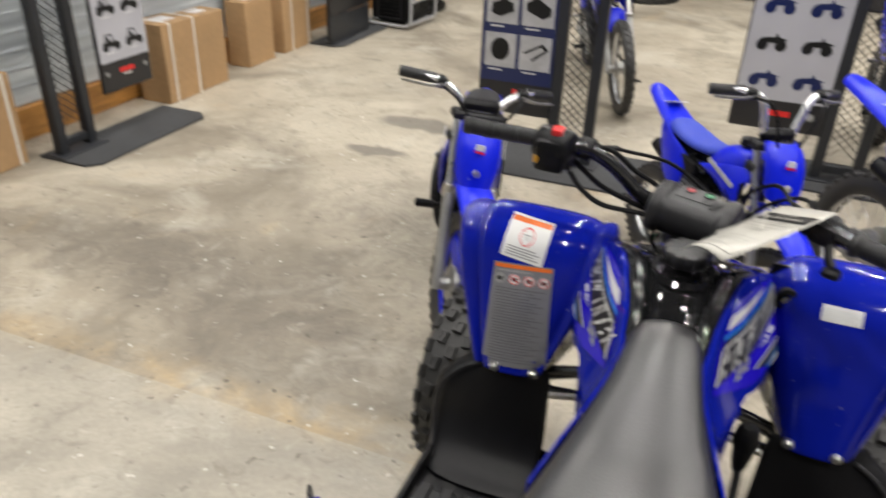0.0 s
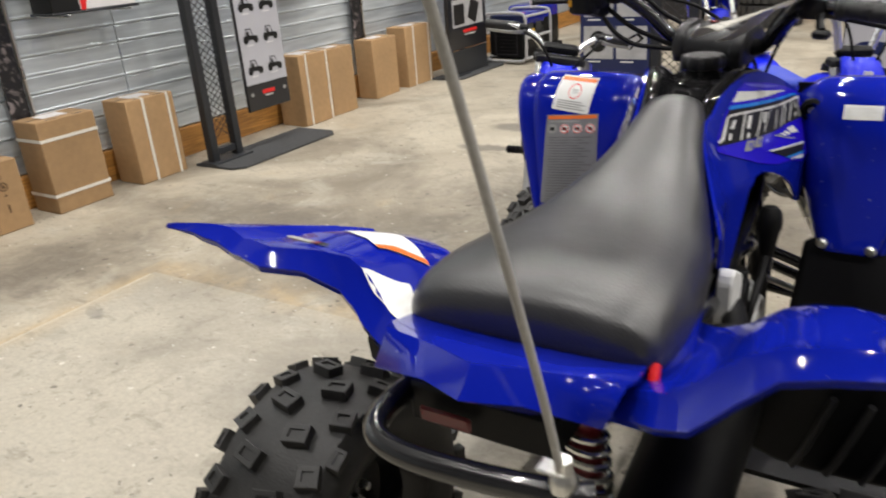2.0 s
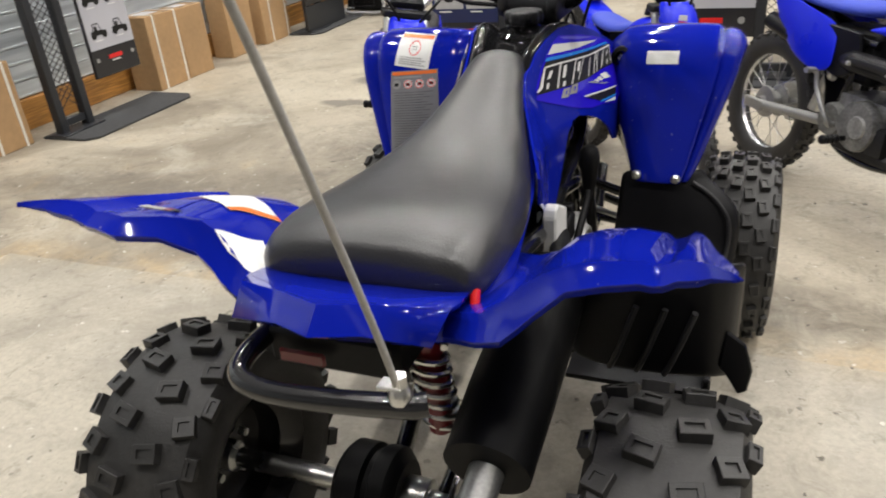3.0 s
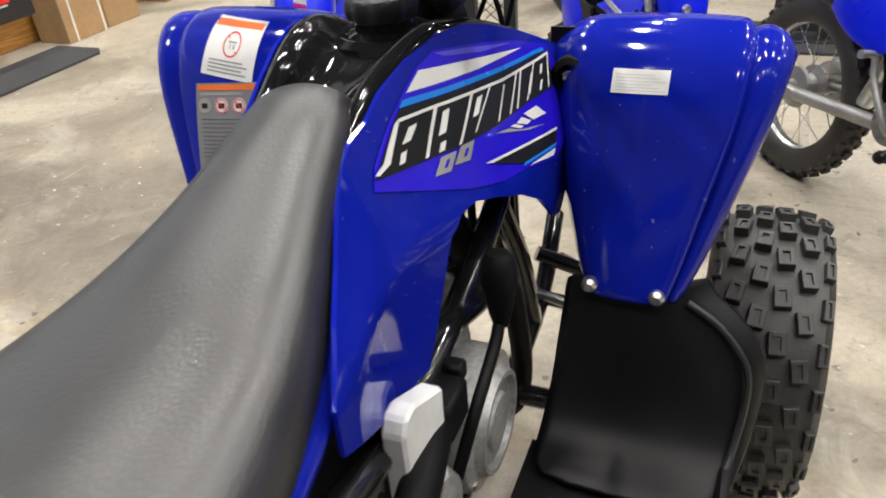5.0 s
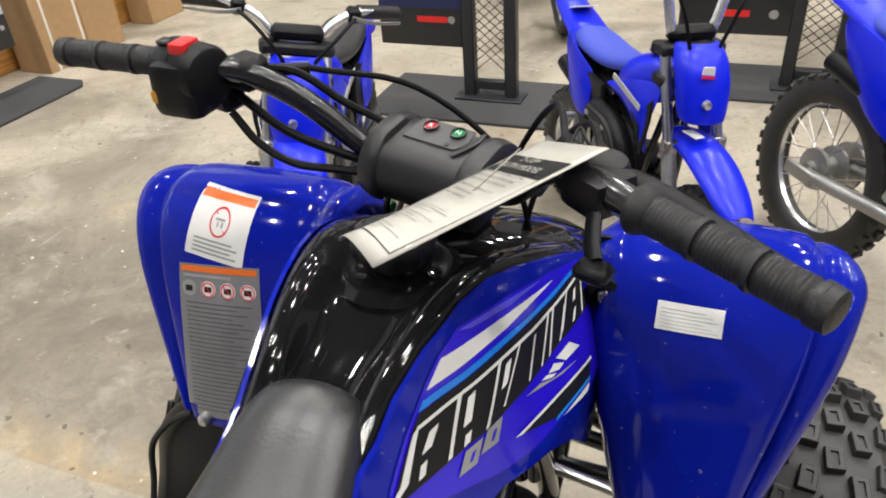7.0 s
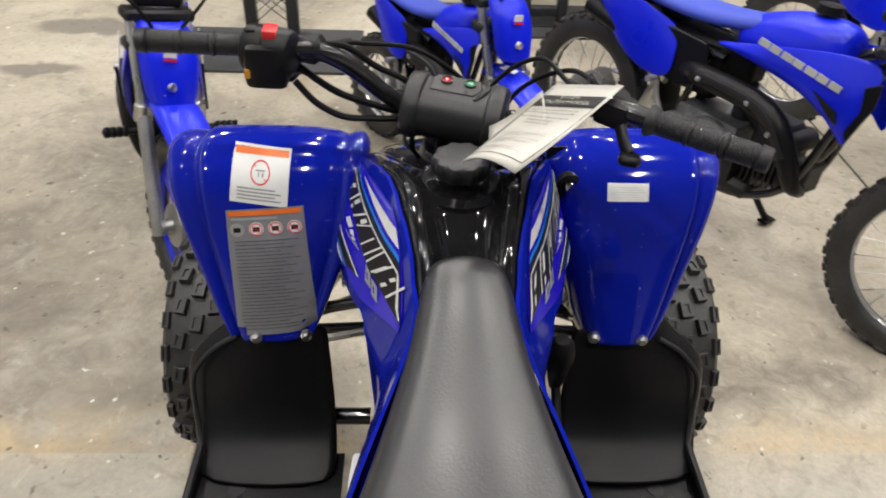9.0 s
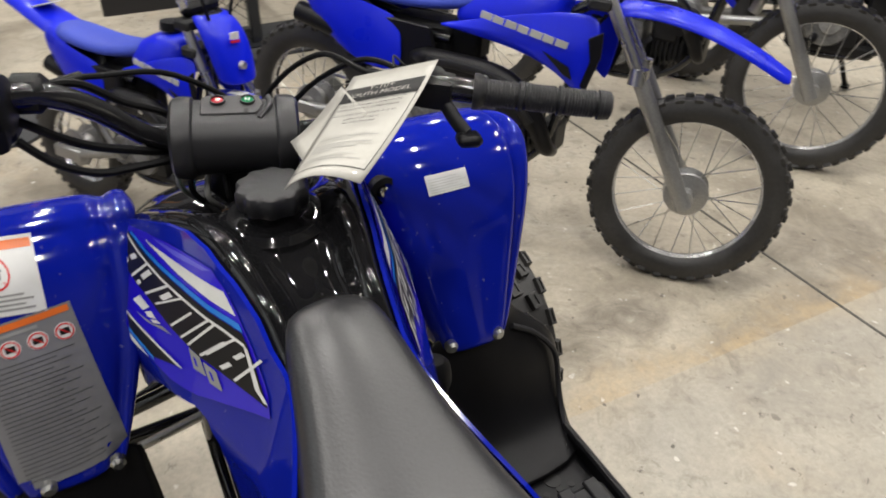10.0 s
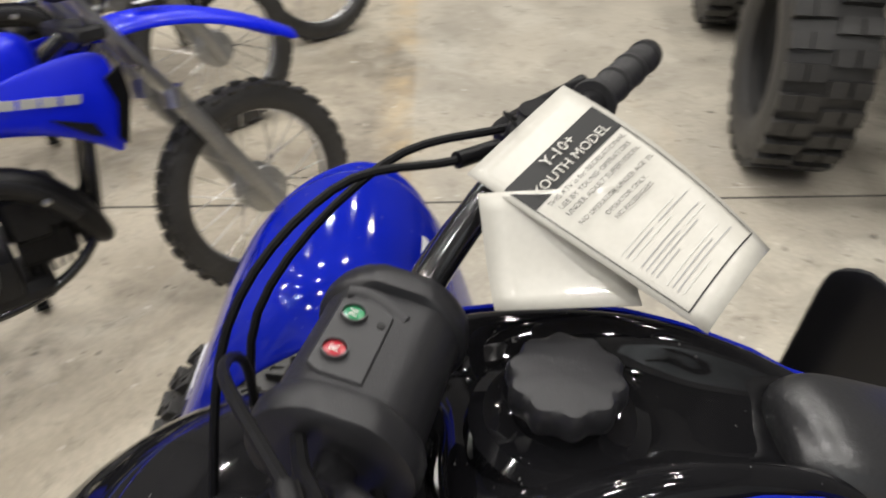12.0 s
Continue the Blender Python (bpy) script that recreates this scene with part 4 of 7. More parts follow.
def quad_rear():
    # each station: place across, front edge, dip or swell of the top, fold and rear edge, as (along, up)
    stations = ((.112, (-.50, .548), .000, (-.735, .596), (-.752, .578)), (.150, (-.50, .546), .004, (-.735, .602), (-.760, .582)), (.178, (-.497, .556), .004, (-.735, .622), (-.766, .592)),
                (.192, (-.494, .566), .006, (-.735, .638), (-.762, .604)), (.212, (-.491, .580), .009, (-.735, .654), (-.758, .624)), (.240, (-.488, .588), .010, (-.735, .668), (-.757, .651)),
                (.275, (-.486, .591), .010, (-.735, .676), (-.757, .662)), (.306, (-.487, .588), .008, (-.737, .680), (-.758, .669)), (.317, (-.493, .583), -.002, (-.739, .678), (-.760, .669)),
                (.327, (-.488, .584), .002, (-.741, .682), (-.762, .672)), (.338, (-.488, .593), .004, (-.745, .690), (-.767, .681)), (.347, (-.515, .604), .002, (-.750, .693), (-.770, .684)), (.356, (-.565, .622), .001, (-.757, .696), (-.772, .687)),
                (.365, (-.630, .643), .0, (-.764, .698), (-.774, .691)), (.379, (-.725, .680), .0, (-.780, .702), (-.785, .697)), (.385, (-.772, .698), .0, (-.788, .703), (-.790, .699)))
    for side in (1, -1):
        rows = []
        for x, (fy, fz), swell, (cy, cz), (ey, ez) in stations:
            # the flank with the labels is drawn in a little further at the back
            pull = .042 * max(0.0, 1 - ((x - .195) / .065) ** 2) - .012 * max(0.0, 1 - ((x - .275) / .055) ** 2) if side < 0 else 0.0
            cy, ey, span = cy + pull, ey + pull, cy + pull - fy
            lip = min(1.0, -span / .20)
            line = [(fy + .004 * lip, fz - .010 * lip), (fy, fz)] + [(fy + span * q, fz + (cz - fz) * q + swell * math.sin(math.pi * min(1.0, q * 1.25))) for q in (.06, .3, .6, .85, .97)]
            line += [(cy, cz), (cy + (ey - cy) * .25, cz + (ez - cz) * .35), (ey, ez), (ey + .002 * lip, ez - .008 * lip)]
            rows.append([(side * x, y, z) for y, z in line])
        wg = part("rear_fender", loft(rows, cap=False, ring=False), BLUE, QUAD, "royal blue pointed rear fender", solid=.006, sharp=24)
        if (sum(p.normal.z for p in wg.data.polygons) < 0):
            wg.data.flip_normals()
        if side < 0:
            bpy.context.view_layer.update()
            t = tree_of(wg)
            warn = ((-.290, -.603, .7), (-.216, -.634, .7), (-.186, -.575, .7), (-.245, -.552, .7))
            s1 = part("warning_label", laid(t, warn, (0, 0, -1), .002), WHITE, wg, "white warning label with orange edge")
            part("orange_edge", laid(t, warn, (0, 0, -1), .003, us=(.88, 1)), ORANGE, s1)
            warn = ((-.196, -.694, .7), (-.124, -.720, .7), (-.128, -.682, .7), (-.172, -.640, .7))
            s2 = part("warning_label", laid(t, warn, (0, 0, -1), .002), WHITE, wg, "white warning label with orange lower edge")
            part("orange_edge", laid(t, warn, (0, 0, -1), .003, us=(.90, 1)), ORANGE, s2)
            for u0, u1, mt in ((0, .62, GREY_INK), (.62, .8, DARK_RED), (.8, 1, INK)):
                part("small_logo", laid(t, ((-.302, -.699, .7), (-.250, -.692, .7), (-.247, -.676, .7), (-.299, -.682, .7)), (0, 0, -1), .002, us=(u0, u1), vs=(.1, .7)), mt, wg)
        else:
            bpy.context.view_layer.update()
    # tail: faceted centre piece behind the seat
    tail = [[(x * q, y, z) for x, y, z in row[:0:-1] for q in (-1,)] + [(x, y, z) for x, y, z in row] for row in (
        ((0, -.700, .602), (.085, -.700, .603), (.125, -.690, .602)),
        ((0, -.750, .612), (.060, -.752, .614), (.128, -.735, .612)),
        ((0, -.800, .629), (.052, -.778, .624), (.124, -.752, .614)),
        ((0, -.826, .607), (.050, -.804, .602), (.117, -.790, .590)),
        ((0, -.790, .580), (.050, -.780, .578), (.108, -.765, .577)),
        ((0, -.660, .560), (.050, -.660, .560), (.100, -.660, .567)))]
    part("tail_panel", loft(tail, cap=False, ring=False), BLUE, QUAD, "royal blue faceted tail panel", solid=.006, sharp=20)
    deck = [[(-w, y, z - .05), (-w - .008, y, z - .012), (-w * .8, y, z), (0, y, z + .003), (w * .8, y, z), (w + .008, y, z - .012), (w, y, z - .05)]
            for y, w, z in ((-.76, .125, .596), (-.72, .146, .597), (-.62, .150, .594), (-.52, .130, .582), (-.42, .114, .588), (-.36, .108, .602), (-.31, .094, .622), (-.26, .076, .646), (-.22, .062, .668))]
    part("seat_deck", loft(deck), BLUE, QUAD, "royal blue panel under the seat", sub=1)
    part("kill_strap", joined(tube([(.112, -.665, .592), (.122, -.678, .608), (.130, -.694, .603)], .0045, 10, 5), tube([(.130, -.694, .603), (.132, -.706, .588)], .0058, 10, 2)), RED, QUAD, "short red tether strap")
    # whip rod and grab bar
    gb = part("grab_bar", tube([(-.095, -.60, .535), (-.112, -.70, .535), (-.118, -.770, .535), (-.106, -.812, .532), (-.065, -.828, .531), (.01, -.832, .537), (.100, -.830, .547), (.122, -.822, .548)], .0128, 14), PAINT_BLACK, QUAD, "gloss black tubular grab bar")
    part("rod_clamp", joined(lathe([(0, -.012), (.012, -.012), (.012, -.004), (.010, .002), (.007, .006), (.007, .010), (0, .010)], 20, "z", (.098, -.830, .566)),
                             box(.026, .018, .004, (.090, -.830, .571), .0015), lathe([(0, -.006), (.0085, -.006), (.0085, .006), (0, .006)], 6, "z", (.098, -.830, .577))), STEEL, gb, "plated rod clamp and nut")
    part("whip_rod", tube([(.098, -.829, .555), (.0925, -.856, .66), (.076, -.913, .87), (.053, -.983, 1.12), (-.018, -1.20, 1.9)], .0036, 10, 5), FLAG_ROD, QUAD, "pale grey fibreglass whip rod")
    # exhaust, shock, subframe
    ex = part("exhaust", joined(tube([(.145, -.40, .455), (.142, -.50, .435), (.140, -.62, .405), (.138, -.72, .375)], [.050, .056, .056, .054], 28, 3)), MATT, QUAD, "matt black oval silencer")
    part("tail_pipe", tube([(.138, -.71, .375), (.136, -.755, .358), (.134, -.80, .335)], .022, 18, 3), ALLOY, ex)
    part("header_pipe", tube([(.145, -.41, .455), (.13, -.30, .45), (.09, -.16, .42), (.05, -.06, .36)], .018, 12), MATT, ex)
    coil = [(.048 + .024 * math.cos(a), -.66 + .03 * (a / 44) + .018 * math.sin(a), .495 - .14 * a / 44) for a in (k * .44 for k in range(100))]
    sh = part("rear_shock", tube([(.048, -.655, .51), (.048, -.635, .35)], .017, 14, 1), DARK_RED, QUAD, "dark red damper with steel coil spring")
    part("coil_spring", tube(coil, .0045, 8, 1), STEEL, sh)
    fr = joined(*[tube(p, .014, 10) for p in (
        [(-.10, -.60, .53), (-.10, -.40, .50), (-.09, -.20, .46), (-.085, .05, .52), (-.07, .16, .58)], [(.10, -.60, .53), (.10, -.40, .50), (.09, -.20, .46), (.085, .05, .52), (.07, .16, .58)],
        [(-.09, -.45, .27), (-.09, -.1, .24), (-.09, .2, .26), (-.08, .35, .34)], [(.09, -.45, .27), (.09, -.1, .24), (.09, .2, .26), (.08, .35, .34)],
        [(-.085, .05, .52), (-.09, .12, .40), (-.09, .18, .25)], [(.085, .05, .52), (.09, .12, .40), (.09, .18, .25)],
        [(-.06, -.38, .30), (-.05, -.52, .26), (-.04, -.63, .215)], [(.06, -.38, .30), (.05, -.52, .26), (.04, -.63, .215)],
        [(-.10, -.60, .53), (-.09, -.48, .38), (-.09, -.42, .27)], [(.10, -.60, .53), (.09, -.48, .38), (.09, -.42, .27)],
        [(-.12, .02, .262), (-.36, .02, .262)], [(.12, .02, .262), (.36, .02, .262)], [(-.12, -.30, .262), (-.36, -.30, .262)], [(.12, -.30, .262), (.36, -.30, .262)])])
    part("frame", fr, PAINT_BLACK, QUAD, "gloss black tubular steel frame")
    part("battery_tray", box(.17, .13, .055, (-.03, -.68, .525), .008), MATT, QUAD)
    part("rear_reflector", box(.06, .006, .018, (-.06, -.757, .525), .003), DARK_RED, QUAD)


def quad_engine():
    en = part("engine", joined(box(.17, .24, .17, (0, -.16, .345), .03, segs=2), lathe([(0, .004), (.030, .004), (.034, .0), (.048, .0), (.052, .006), (.058, .006), (.063, -.004), (.078, -.008), (.082, -.016), (.082, -.06), (0, -.06)], 40, "x", (.128, -.105, .337)),
                               lathe([(0, 0), (.055, 0), (.06, -.01), (.06, -.05), (0, -.05)], 28, "x", (.125, -.26, .34)),
                               box(.09, .09, .09, (0, .02, .405), .01, Matrix.Rotation(.7, 3, "X"))), ENGINE, QUAD, "grey cast alloy engine")
    for k in range(6):
        part("fin", box(.12, .10, .006, (0, -.01 + .012 * k, .37 + .014 * k), .002, Matrix.Rotation(.7, 3, "X")), ENGINE, en)
    for a in range(5):
        part("case_bolt", lathe([(0, 0), (.006, 0), (.006, .006), (0, .006)], 8, "x", (.118, -.105 + .072 * math.cos(a * 1.26), .337 + .072 * math.sin(a * 1.26))), STEEL, en)
    part("air_box", box(.15, .16, .12, (0, -.30, .49), .02, segs=2), MATT, QUAD)
    part("carburettor", joined(box(.07, .08, .07, (.02, -.10, .50), .012), lathe([(0, -.05), (.022, -.05), (.022, .05), (0, .05)], 18, "y", (.02, -.10, .51))), ALLOY, QUAD)
    part("gear_lever", joined(tube([(.118, -.205, .345), (.132, -.180, .415), (.135, -.120, .455), (.135, -.104, .47)], .0065, 10, 4),
                              lathe([(.0, .046), (.010, .045), (.016, .038), (.0185, .024), (.0185, .012), (.016, .004), (.012, -.024), (.008, -.040), (.0, -.041)], 24, "z", (.135, -.097, .506))), MATT, QUAD, "black gear lever with rubber knob")
    part("breather_hose", tube([(.085, .005, .455), (.105, .024, .418), (.11, .046, .330), (.11, .052, .262), (.108, .030, .240), (.095, .005, .238)], .0135, 14, 5), MATT, QUAD, "thick matt black breather hose")
    part("frame_brace", tube([(.095, -.020, .452), (.096, -.075, .468), (.078, -.145, .474), (.048, -.230, .478)], .015, 14, 3), PAINT_BLACK, QUAD)
    part("relay", joined(box(.030, .050, .045, (.112, -.200, .440), .004), box(.020, .018, .020, (.112, -.170, .462), .003)), MATT, QUAD)
    ck = part("intake", joined(tube([(.03, -.09, .50), (.035, -.02, .488), (.03, .06, .455)], [.030, .024, .030], 18, 4), lathe([(0, -.04), (.020, -.04), (.024, -.034), (.024, .0), (.028, .002), (.028, .012), (.020, .030), (0, .032)], 20, "z", (.045, .03, .445)),
                               box(.045, .045, .05, (.04, .075, .415), .008)), DARK_ENGINE, QUAD, "dark cast intake with rubber boots")
    for y, z in ((.030, .478), (.058, .438), (.092, .436), (.075, .395)):
        part("clamp_screw", lathe([(0, .006), (.005, .005), (.006, 0), (0, 0)], 10, "x", (.064, y, z)), STEEL, ck)
    for q, (y0, z0) in enumerate(((-.08, .56), (-.03, .57), (.05, .56))):
        part("cable", tube([(.05 + .012 * q, y0, z0), (.072, y0 + .03, .50), (.078 - .01 * q, .02 + .03 * q, .44), (.06, .06, .36)], .0042, 8, 5), MATT, QUAD)
    part("frame_upright", joined(tube([(.045, .135, .60), (.050, .150, .45), (.055, .160, .30)], .0125, 12, 3), tube([(.078, .120, .60), (.080, .128, .45), (.080, .135, .33)], .008, 10, 3)), PAINT_BLACK, QUAD)
    for s in (1, -1):
        br = [(-.287, .385), (-.287, .503), (-.279, .517), (-.264, .519), (-.208, .490), (-.213, .385)]
        part("heel_bracket", slab(br, .022, "x", (s * .112, -.015, 0), .003), GREY_PART, QUAD, "light grey heel bracket", smooth=False)
        part("front_arm", joined(tube([(s * .09, .22, .27), (s * .34, .262, .215)], .011, 10, 1), tube([(s * .09, .33, .27), (s * .34, .268, .215)], .011, 10, 1),
                                 tube([(s * .09, .20, .36), (s * .33, .262, .25)], .011, 10, 1)), PAINT_BLACK, QUAD)
        part("front_shock", joined(tube([(s * .12, .22, .52), (s * .27, .25, .25)], .020, 14, 1), tube([(s * (.12 + .15 * q / 60 + .028 * 0), .22 + .03 * q / 60 + .028 * math.sin(q * .75), .52 - .27 * q / 60 + .028 * math.cos(q * .75)) for q in range(61)], .004, 6, 1)),
             STEEL, QUAD, "front damper with plated coil spring")
        part("tie_rod", tube([(s * .03, .17, .33), (s * .33, .20, .23)], .007, 8, 1), STEEL, QUAD)
        part("spark_cable", tube([(s * .05, .06, .54), (s * .07, .0, .48), (s * .06, -.06, .42)], .005, 8), MATT, QUAD)


# the bars are turned to the right about the raked steering axis
PIVOT = Vector((0, .11, .78))
STEER = Matrix.Translation(PIVOT) @ Matrix.Rotation(radians(-15), 4, Vector((0, -.22, .975))) @ Matrix.Translation(-PIVOT)


def quad_bars():
    half = [(.05, .095, .766), (.085, .088, .775), (.125, .060, .818), (.160, .032, .845), (.20, .010, .852), (.24, -.003, .851), (.345, -.033, .849)]
    pts = [(-x, y, z) for x, y, z in half[::-1]] + half
    bar = part("handlebar", moved(tube(pts, .0115, 14, 5), STEER), PAINT_BLACK, QUAD, "gloss black turned handlebar")
    part("cross_bar", moved(tube([(-.125, .062, .822), (-.09, .094, .778), (.09, .094, .778), (.125, .062, .822)], .007, 10, 4), STEER), PAINT_BLACK, bar)
    for s in (1, -1):
        a, b = Vector((s * .226, .001, .852)), Vector((s * .353, -.0355, .849))
        prof = [(0, 0), (.0170, 0), (.0178, .004), (.0148, .010)]
        for k in range(3):
            for j in range(10):
                prof += [(.0127, .012 + k * .038 + j * .0029), (.0133, .0134 + k * .038 + j * .0029)]
            prof += [(.0118, .0415 + k * .038), (.0118, .0430 + k * .038), (.0142, .0437 + k * .038), (.0142, .0478 + k * .038), (.0118, .0484 + k * .038)]
        prof += [(.0140, .124), (.0134, .131), (.010, .133), (0, .133)]
        q = (b - a).to_track_quat("Z", "Y").to_matrix().to_4x4()
        part("grip", moved(lathe(prof, 24, "z"), STEER @ Matrix.Translation(a) @ q), GRIP, bar, "black ribbed rubber hand grip")
        lever = [(s * .175, .048, .838), (s * .20, .062, .834), (s * .25, .052, .829), (s * .32, .026, .824), (s * .345, .014, .823)]
        part("brake_lever", moved(tube(lever, [.008, .009, .0075, .0065, .008], 12, 4, .6), STEER), SATIN, bar)
        part("lever_perch", moved(joined(box(.034, .034, .03, (s * .172, .036, .845), .006), tube([(s * .165, .058, .84), (s * .135, .080, .842)], .006, 10, 2)), STEER), SATIN, bar)
    TILT = Matrix.Rotation(radians(16), 3, "Z")
    sw = part("switch_box", moved(joined(lathe([(0, -.031), (.020, -.031), (.026, -.028), (.0285, -.022), (.0285, -.004), (.0275, -.003), (.0275, -.001), (.0285, 0), (.0285, .020), (.026, .026), (.020, .029), (0, .029)], 32, "x", (-.206, .002, .848)),
                                         box(.050, .044, .052, (-.206, -.008, .838), .017, TILT, 4), box(.034, .030, .034, (-.2, .028, .822), .012, None, 3)), STEER), SATIN, bar, "black switch housing with red stop button")
    part("switch_pad", moved(box(.012, .014, .004, (-.226, -.006, .875), .0015, TILT), STEER), POD, sw)
    part("stop_button", moved(box(.016, .025, .010, (-.203, -.004, .8745), .003, TILT, 2), STEER), RED, sw, "bright red stop button")
    part("start_button", moved(box(.020, .010, .012, (-.215, -.0275, .832), .003, TILT, 2), STEER), YELLOW, sw, "amber start button")
    part("throttle_box", moved(joined(box(.038, .038, .028, (.192, .016, .848), .009, Matrix.Rotation(radians(-22), 3, "Z"), 2), lathe([(0, .010), (.018, .010), (.020, .006), (.020, 0), (0, 0)], 24, "z", (.186, .03, .852))), STEER), SATIN, bar, "black throttle housing")
    part("thumb_lever", moved(joined(tube([(.198, .0, .842), (.207, -.020, .830), (.214, -.030, .823)], .007, 10, 3, .6), box(.024, .020, .012, (.216, -.034, .819), .004)), STEER), SATIN, bar, "black thumb throttle lever")
    for pts, r in (([(-.19, .03, .825), (-.14, .045, .79), (-.09, .075, .765), (-.05, .12, .735), (-.03, .18, .66)], .0045), ([(-.135, .080, .842), (-.06, .150, .815), (.02, .19, .74), (.05, .21, .62)], .0032),
                   ([(.135, .080, .842), (.09, .150, .835), (.03, .205, .76), (-.03, .21, .62)], .0032), ([(.18, .05, .85), (.13, .13, .835), (.06, .20, .75), (.03, .20, .62)], .0032)):
        part("cable", moved(tube(pts, r, 8, 6), STEER), MATT, bar, "black control cable")
    for pts in ([(-.186, .022, .806), (-.160, .026, .780), (-.128, .038, .762), (-.092, .058, .757), (-.050, .082, .752), (-.028, .100, .735)], [(-.178, .040, .846), (-.140, .066, .842), (-.105, .090, .812), (-.066, .112, .786), (-.045, .125, .74)]):
        part("cable", moved(tube(pts, .0042, 8, 6), STEER), MATT, bar, "black control cable")
    part("bar_clamp", moved(joined(box(.026, .034, .030, (-.046, .096, .768), .006), lathe([(0, .006), (.005, .005), (.006, 0), (0, 0)], 12, "z", (-.046, .084, .784))), STEER), PAINT_BLACK, bar, "gloss black bar clamp")
    # rounded instrument pod over the clamp, its top tipped to the rider
    T = STEER @ Matrix.Translation((.000, .100, .765)) @ Matrix.Rotation(radians(12), 4, "X")
    secs = []
    for x, r in ((-.069, .025), (-.0685, .036), (-.065, .0412), (-.057, .0430), (-.048, .0428), (-.0455, .0420), (-.0435, .0392), (-.039, .0386), (0, .0385), (.039, .0386), (.0435, .0392), (.0455, .0420), (.048, .0428), (.057, .0430), (.065, .0412), (.0685, .036), (.069, .025)):
        ring = []
        for k in range(28):
            a = 2 * math.pi * (k + .5) / 28
            yy, zz = r * 1.12 * math.cos(a), r * .95 * math.sin(a)
            ring.append((x * .95, yy, max(-.50 * r, min(zz, .95 * r * (.86 if abs(x) < .044 else .95)))))
        secs.append(ring)
    pod = part("instrument_pod", moved(loft(secs), T), POD, QUAD, "charcoal plastic instrument pod", sharp=38)
    zt = .0315
    part("indicator_panel", moved(slab([(-.034, -.004), (.022, -.004), (.027, .004), (.030, .012), (.026, .029), (-.030, .029), (-.034, .020)], .003, "z", (0, 0, zt), .0012), T), POD_FACE, pod)
    part("panel_lip", moved(tube([(.024, -.010, zt - .001), (.031, .002, zt), (.036, .014, zt), (.034, .028, zt - .001)], .0042, 10, 5, .5), T), POD, pod)
    for x, mt, ch, nm in ((-.0165, LENS_RED, "R", "reverse_light"), (.0140, LENS_GREEN, "N", "neutral_light")):
        lens = part(nm, moved(lathe([(0, .0016), (.0042, .0014), (.0062, .0010), (.0066, 0), (0, 0)], 24, "z", (x, .018, zt + .0014)), T), mt, pod, "round red lens" if ch == "R" else "round green lens")
        part("lens_ring", moved(lathe([(.0066, 0), (.0066, .0028), (.0078, .0028), (.0078, 0)], 24, "z", (x, .018, zt + .0014), close=True), T), POD_FACE, pod)
        lettering(ch, .0078, WHITE, "letter", pod, T @ Matrix.Translation((x, .018, zt + .0034)))
    for pts, mt in (([(-.045, -.012, -.020), (-.050, -.030, -.045), (-.030, -.020, -.085)], MATT), ([(-.030, -.018, -.022), (-.034, -.036, -.05), (-.020, -.015, -.09)], GREY_INK),
                    ([(-.056, .004, -.022), (-.064, -.014, -.05), (-.045, .0, -.09)], GREY_INK), ([(-.016, -.02, -.022), (-.012, -.04, -.05), (-.005, -.02, -.09)], MATT)):
        part("wire", moved(tube(pts, .0032, 8, 5), T), mt, pod)
    part("plug", moved(box(.006, .008, .014, (-.050, -.022, -.048), .001), T), GREEN, pod, "green wire connector")
    part("pin_hole", moved(lathe([(0, .0006), (.0026, .0006), (.0026, 0), (0, 0)], 12, "z", (.012, .001, zt + .0016)), T), INK, pod)


def ring_on(t, c, way, u, v, ru, rv, wide, lift=.0018):
    """A slashed ring pressed on a label. u, v: its middle; ru, rv: its half sizes as shares of the label."""
    pieces = []
    for k in range(20):
        a0, a1 = 2 * math.pi * k / 20, 2 * math.pi * (k + 1) / 20
        pieces.append([(u + (ru - s * wide) * math.cos(a), v + (rv - s * wide * rv / ru) * math.sin(a)) for a, s in ((a0, 0), (a1, 0), (a1, 1), (a0, 1))])
    h = wide * .5
    pieces.append([(u - ru * .7 - h, v + rv * .7), (u - ru * .7 + h, v + rv * .7), (u + ru * .7 + h, v - rv * .7), (u + ru * .7 - h, v - rv * .7)])
    return on_label(t, c, way, pieces, lift)


def disc_on(t, c, way, u, v, ru, rv, lift):
    return on_label(t, c, way, [[(u + ru * math.cos(math.pi * k / 9), v + rv * math.sin(math.pi * k / 9)) for k in range(18)]], lift)


def on_label(t, c, way, pieces, lift):
    a, b, e, d = (Vector(p) for p in c)
    way = Vector(way).normalized()
    bm = bmesh.new()
    for poly in pieces:
        vs = []
        for u, v in poly:
            p = (a * (1 - u) + b * u) * (1 - v) + (d * (1 - u) + e * u) * v
            hit = t.ray_cast(p - way * .2, way)[0] or t.find_nearest(p)[0]
            vs.append(bm.verts.new(hit - way * lift))
        bm.faces.new(vs)
    return bm


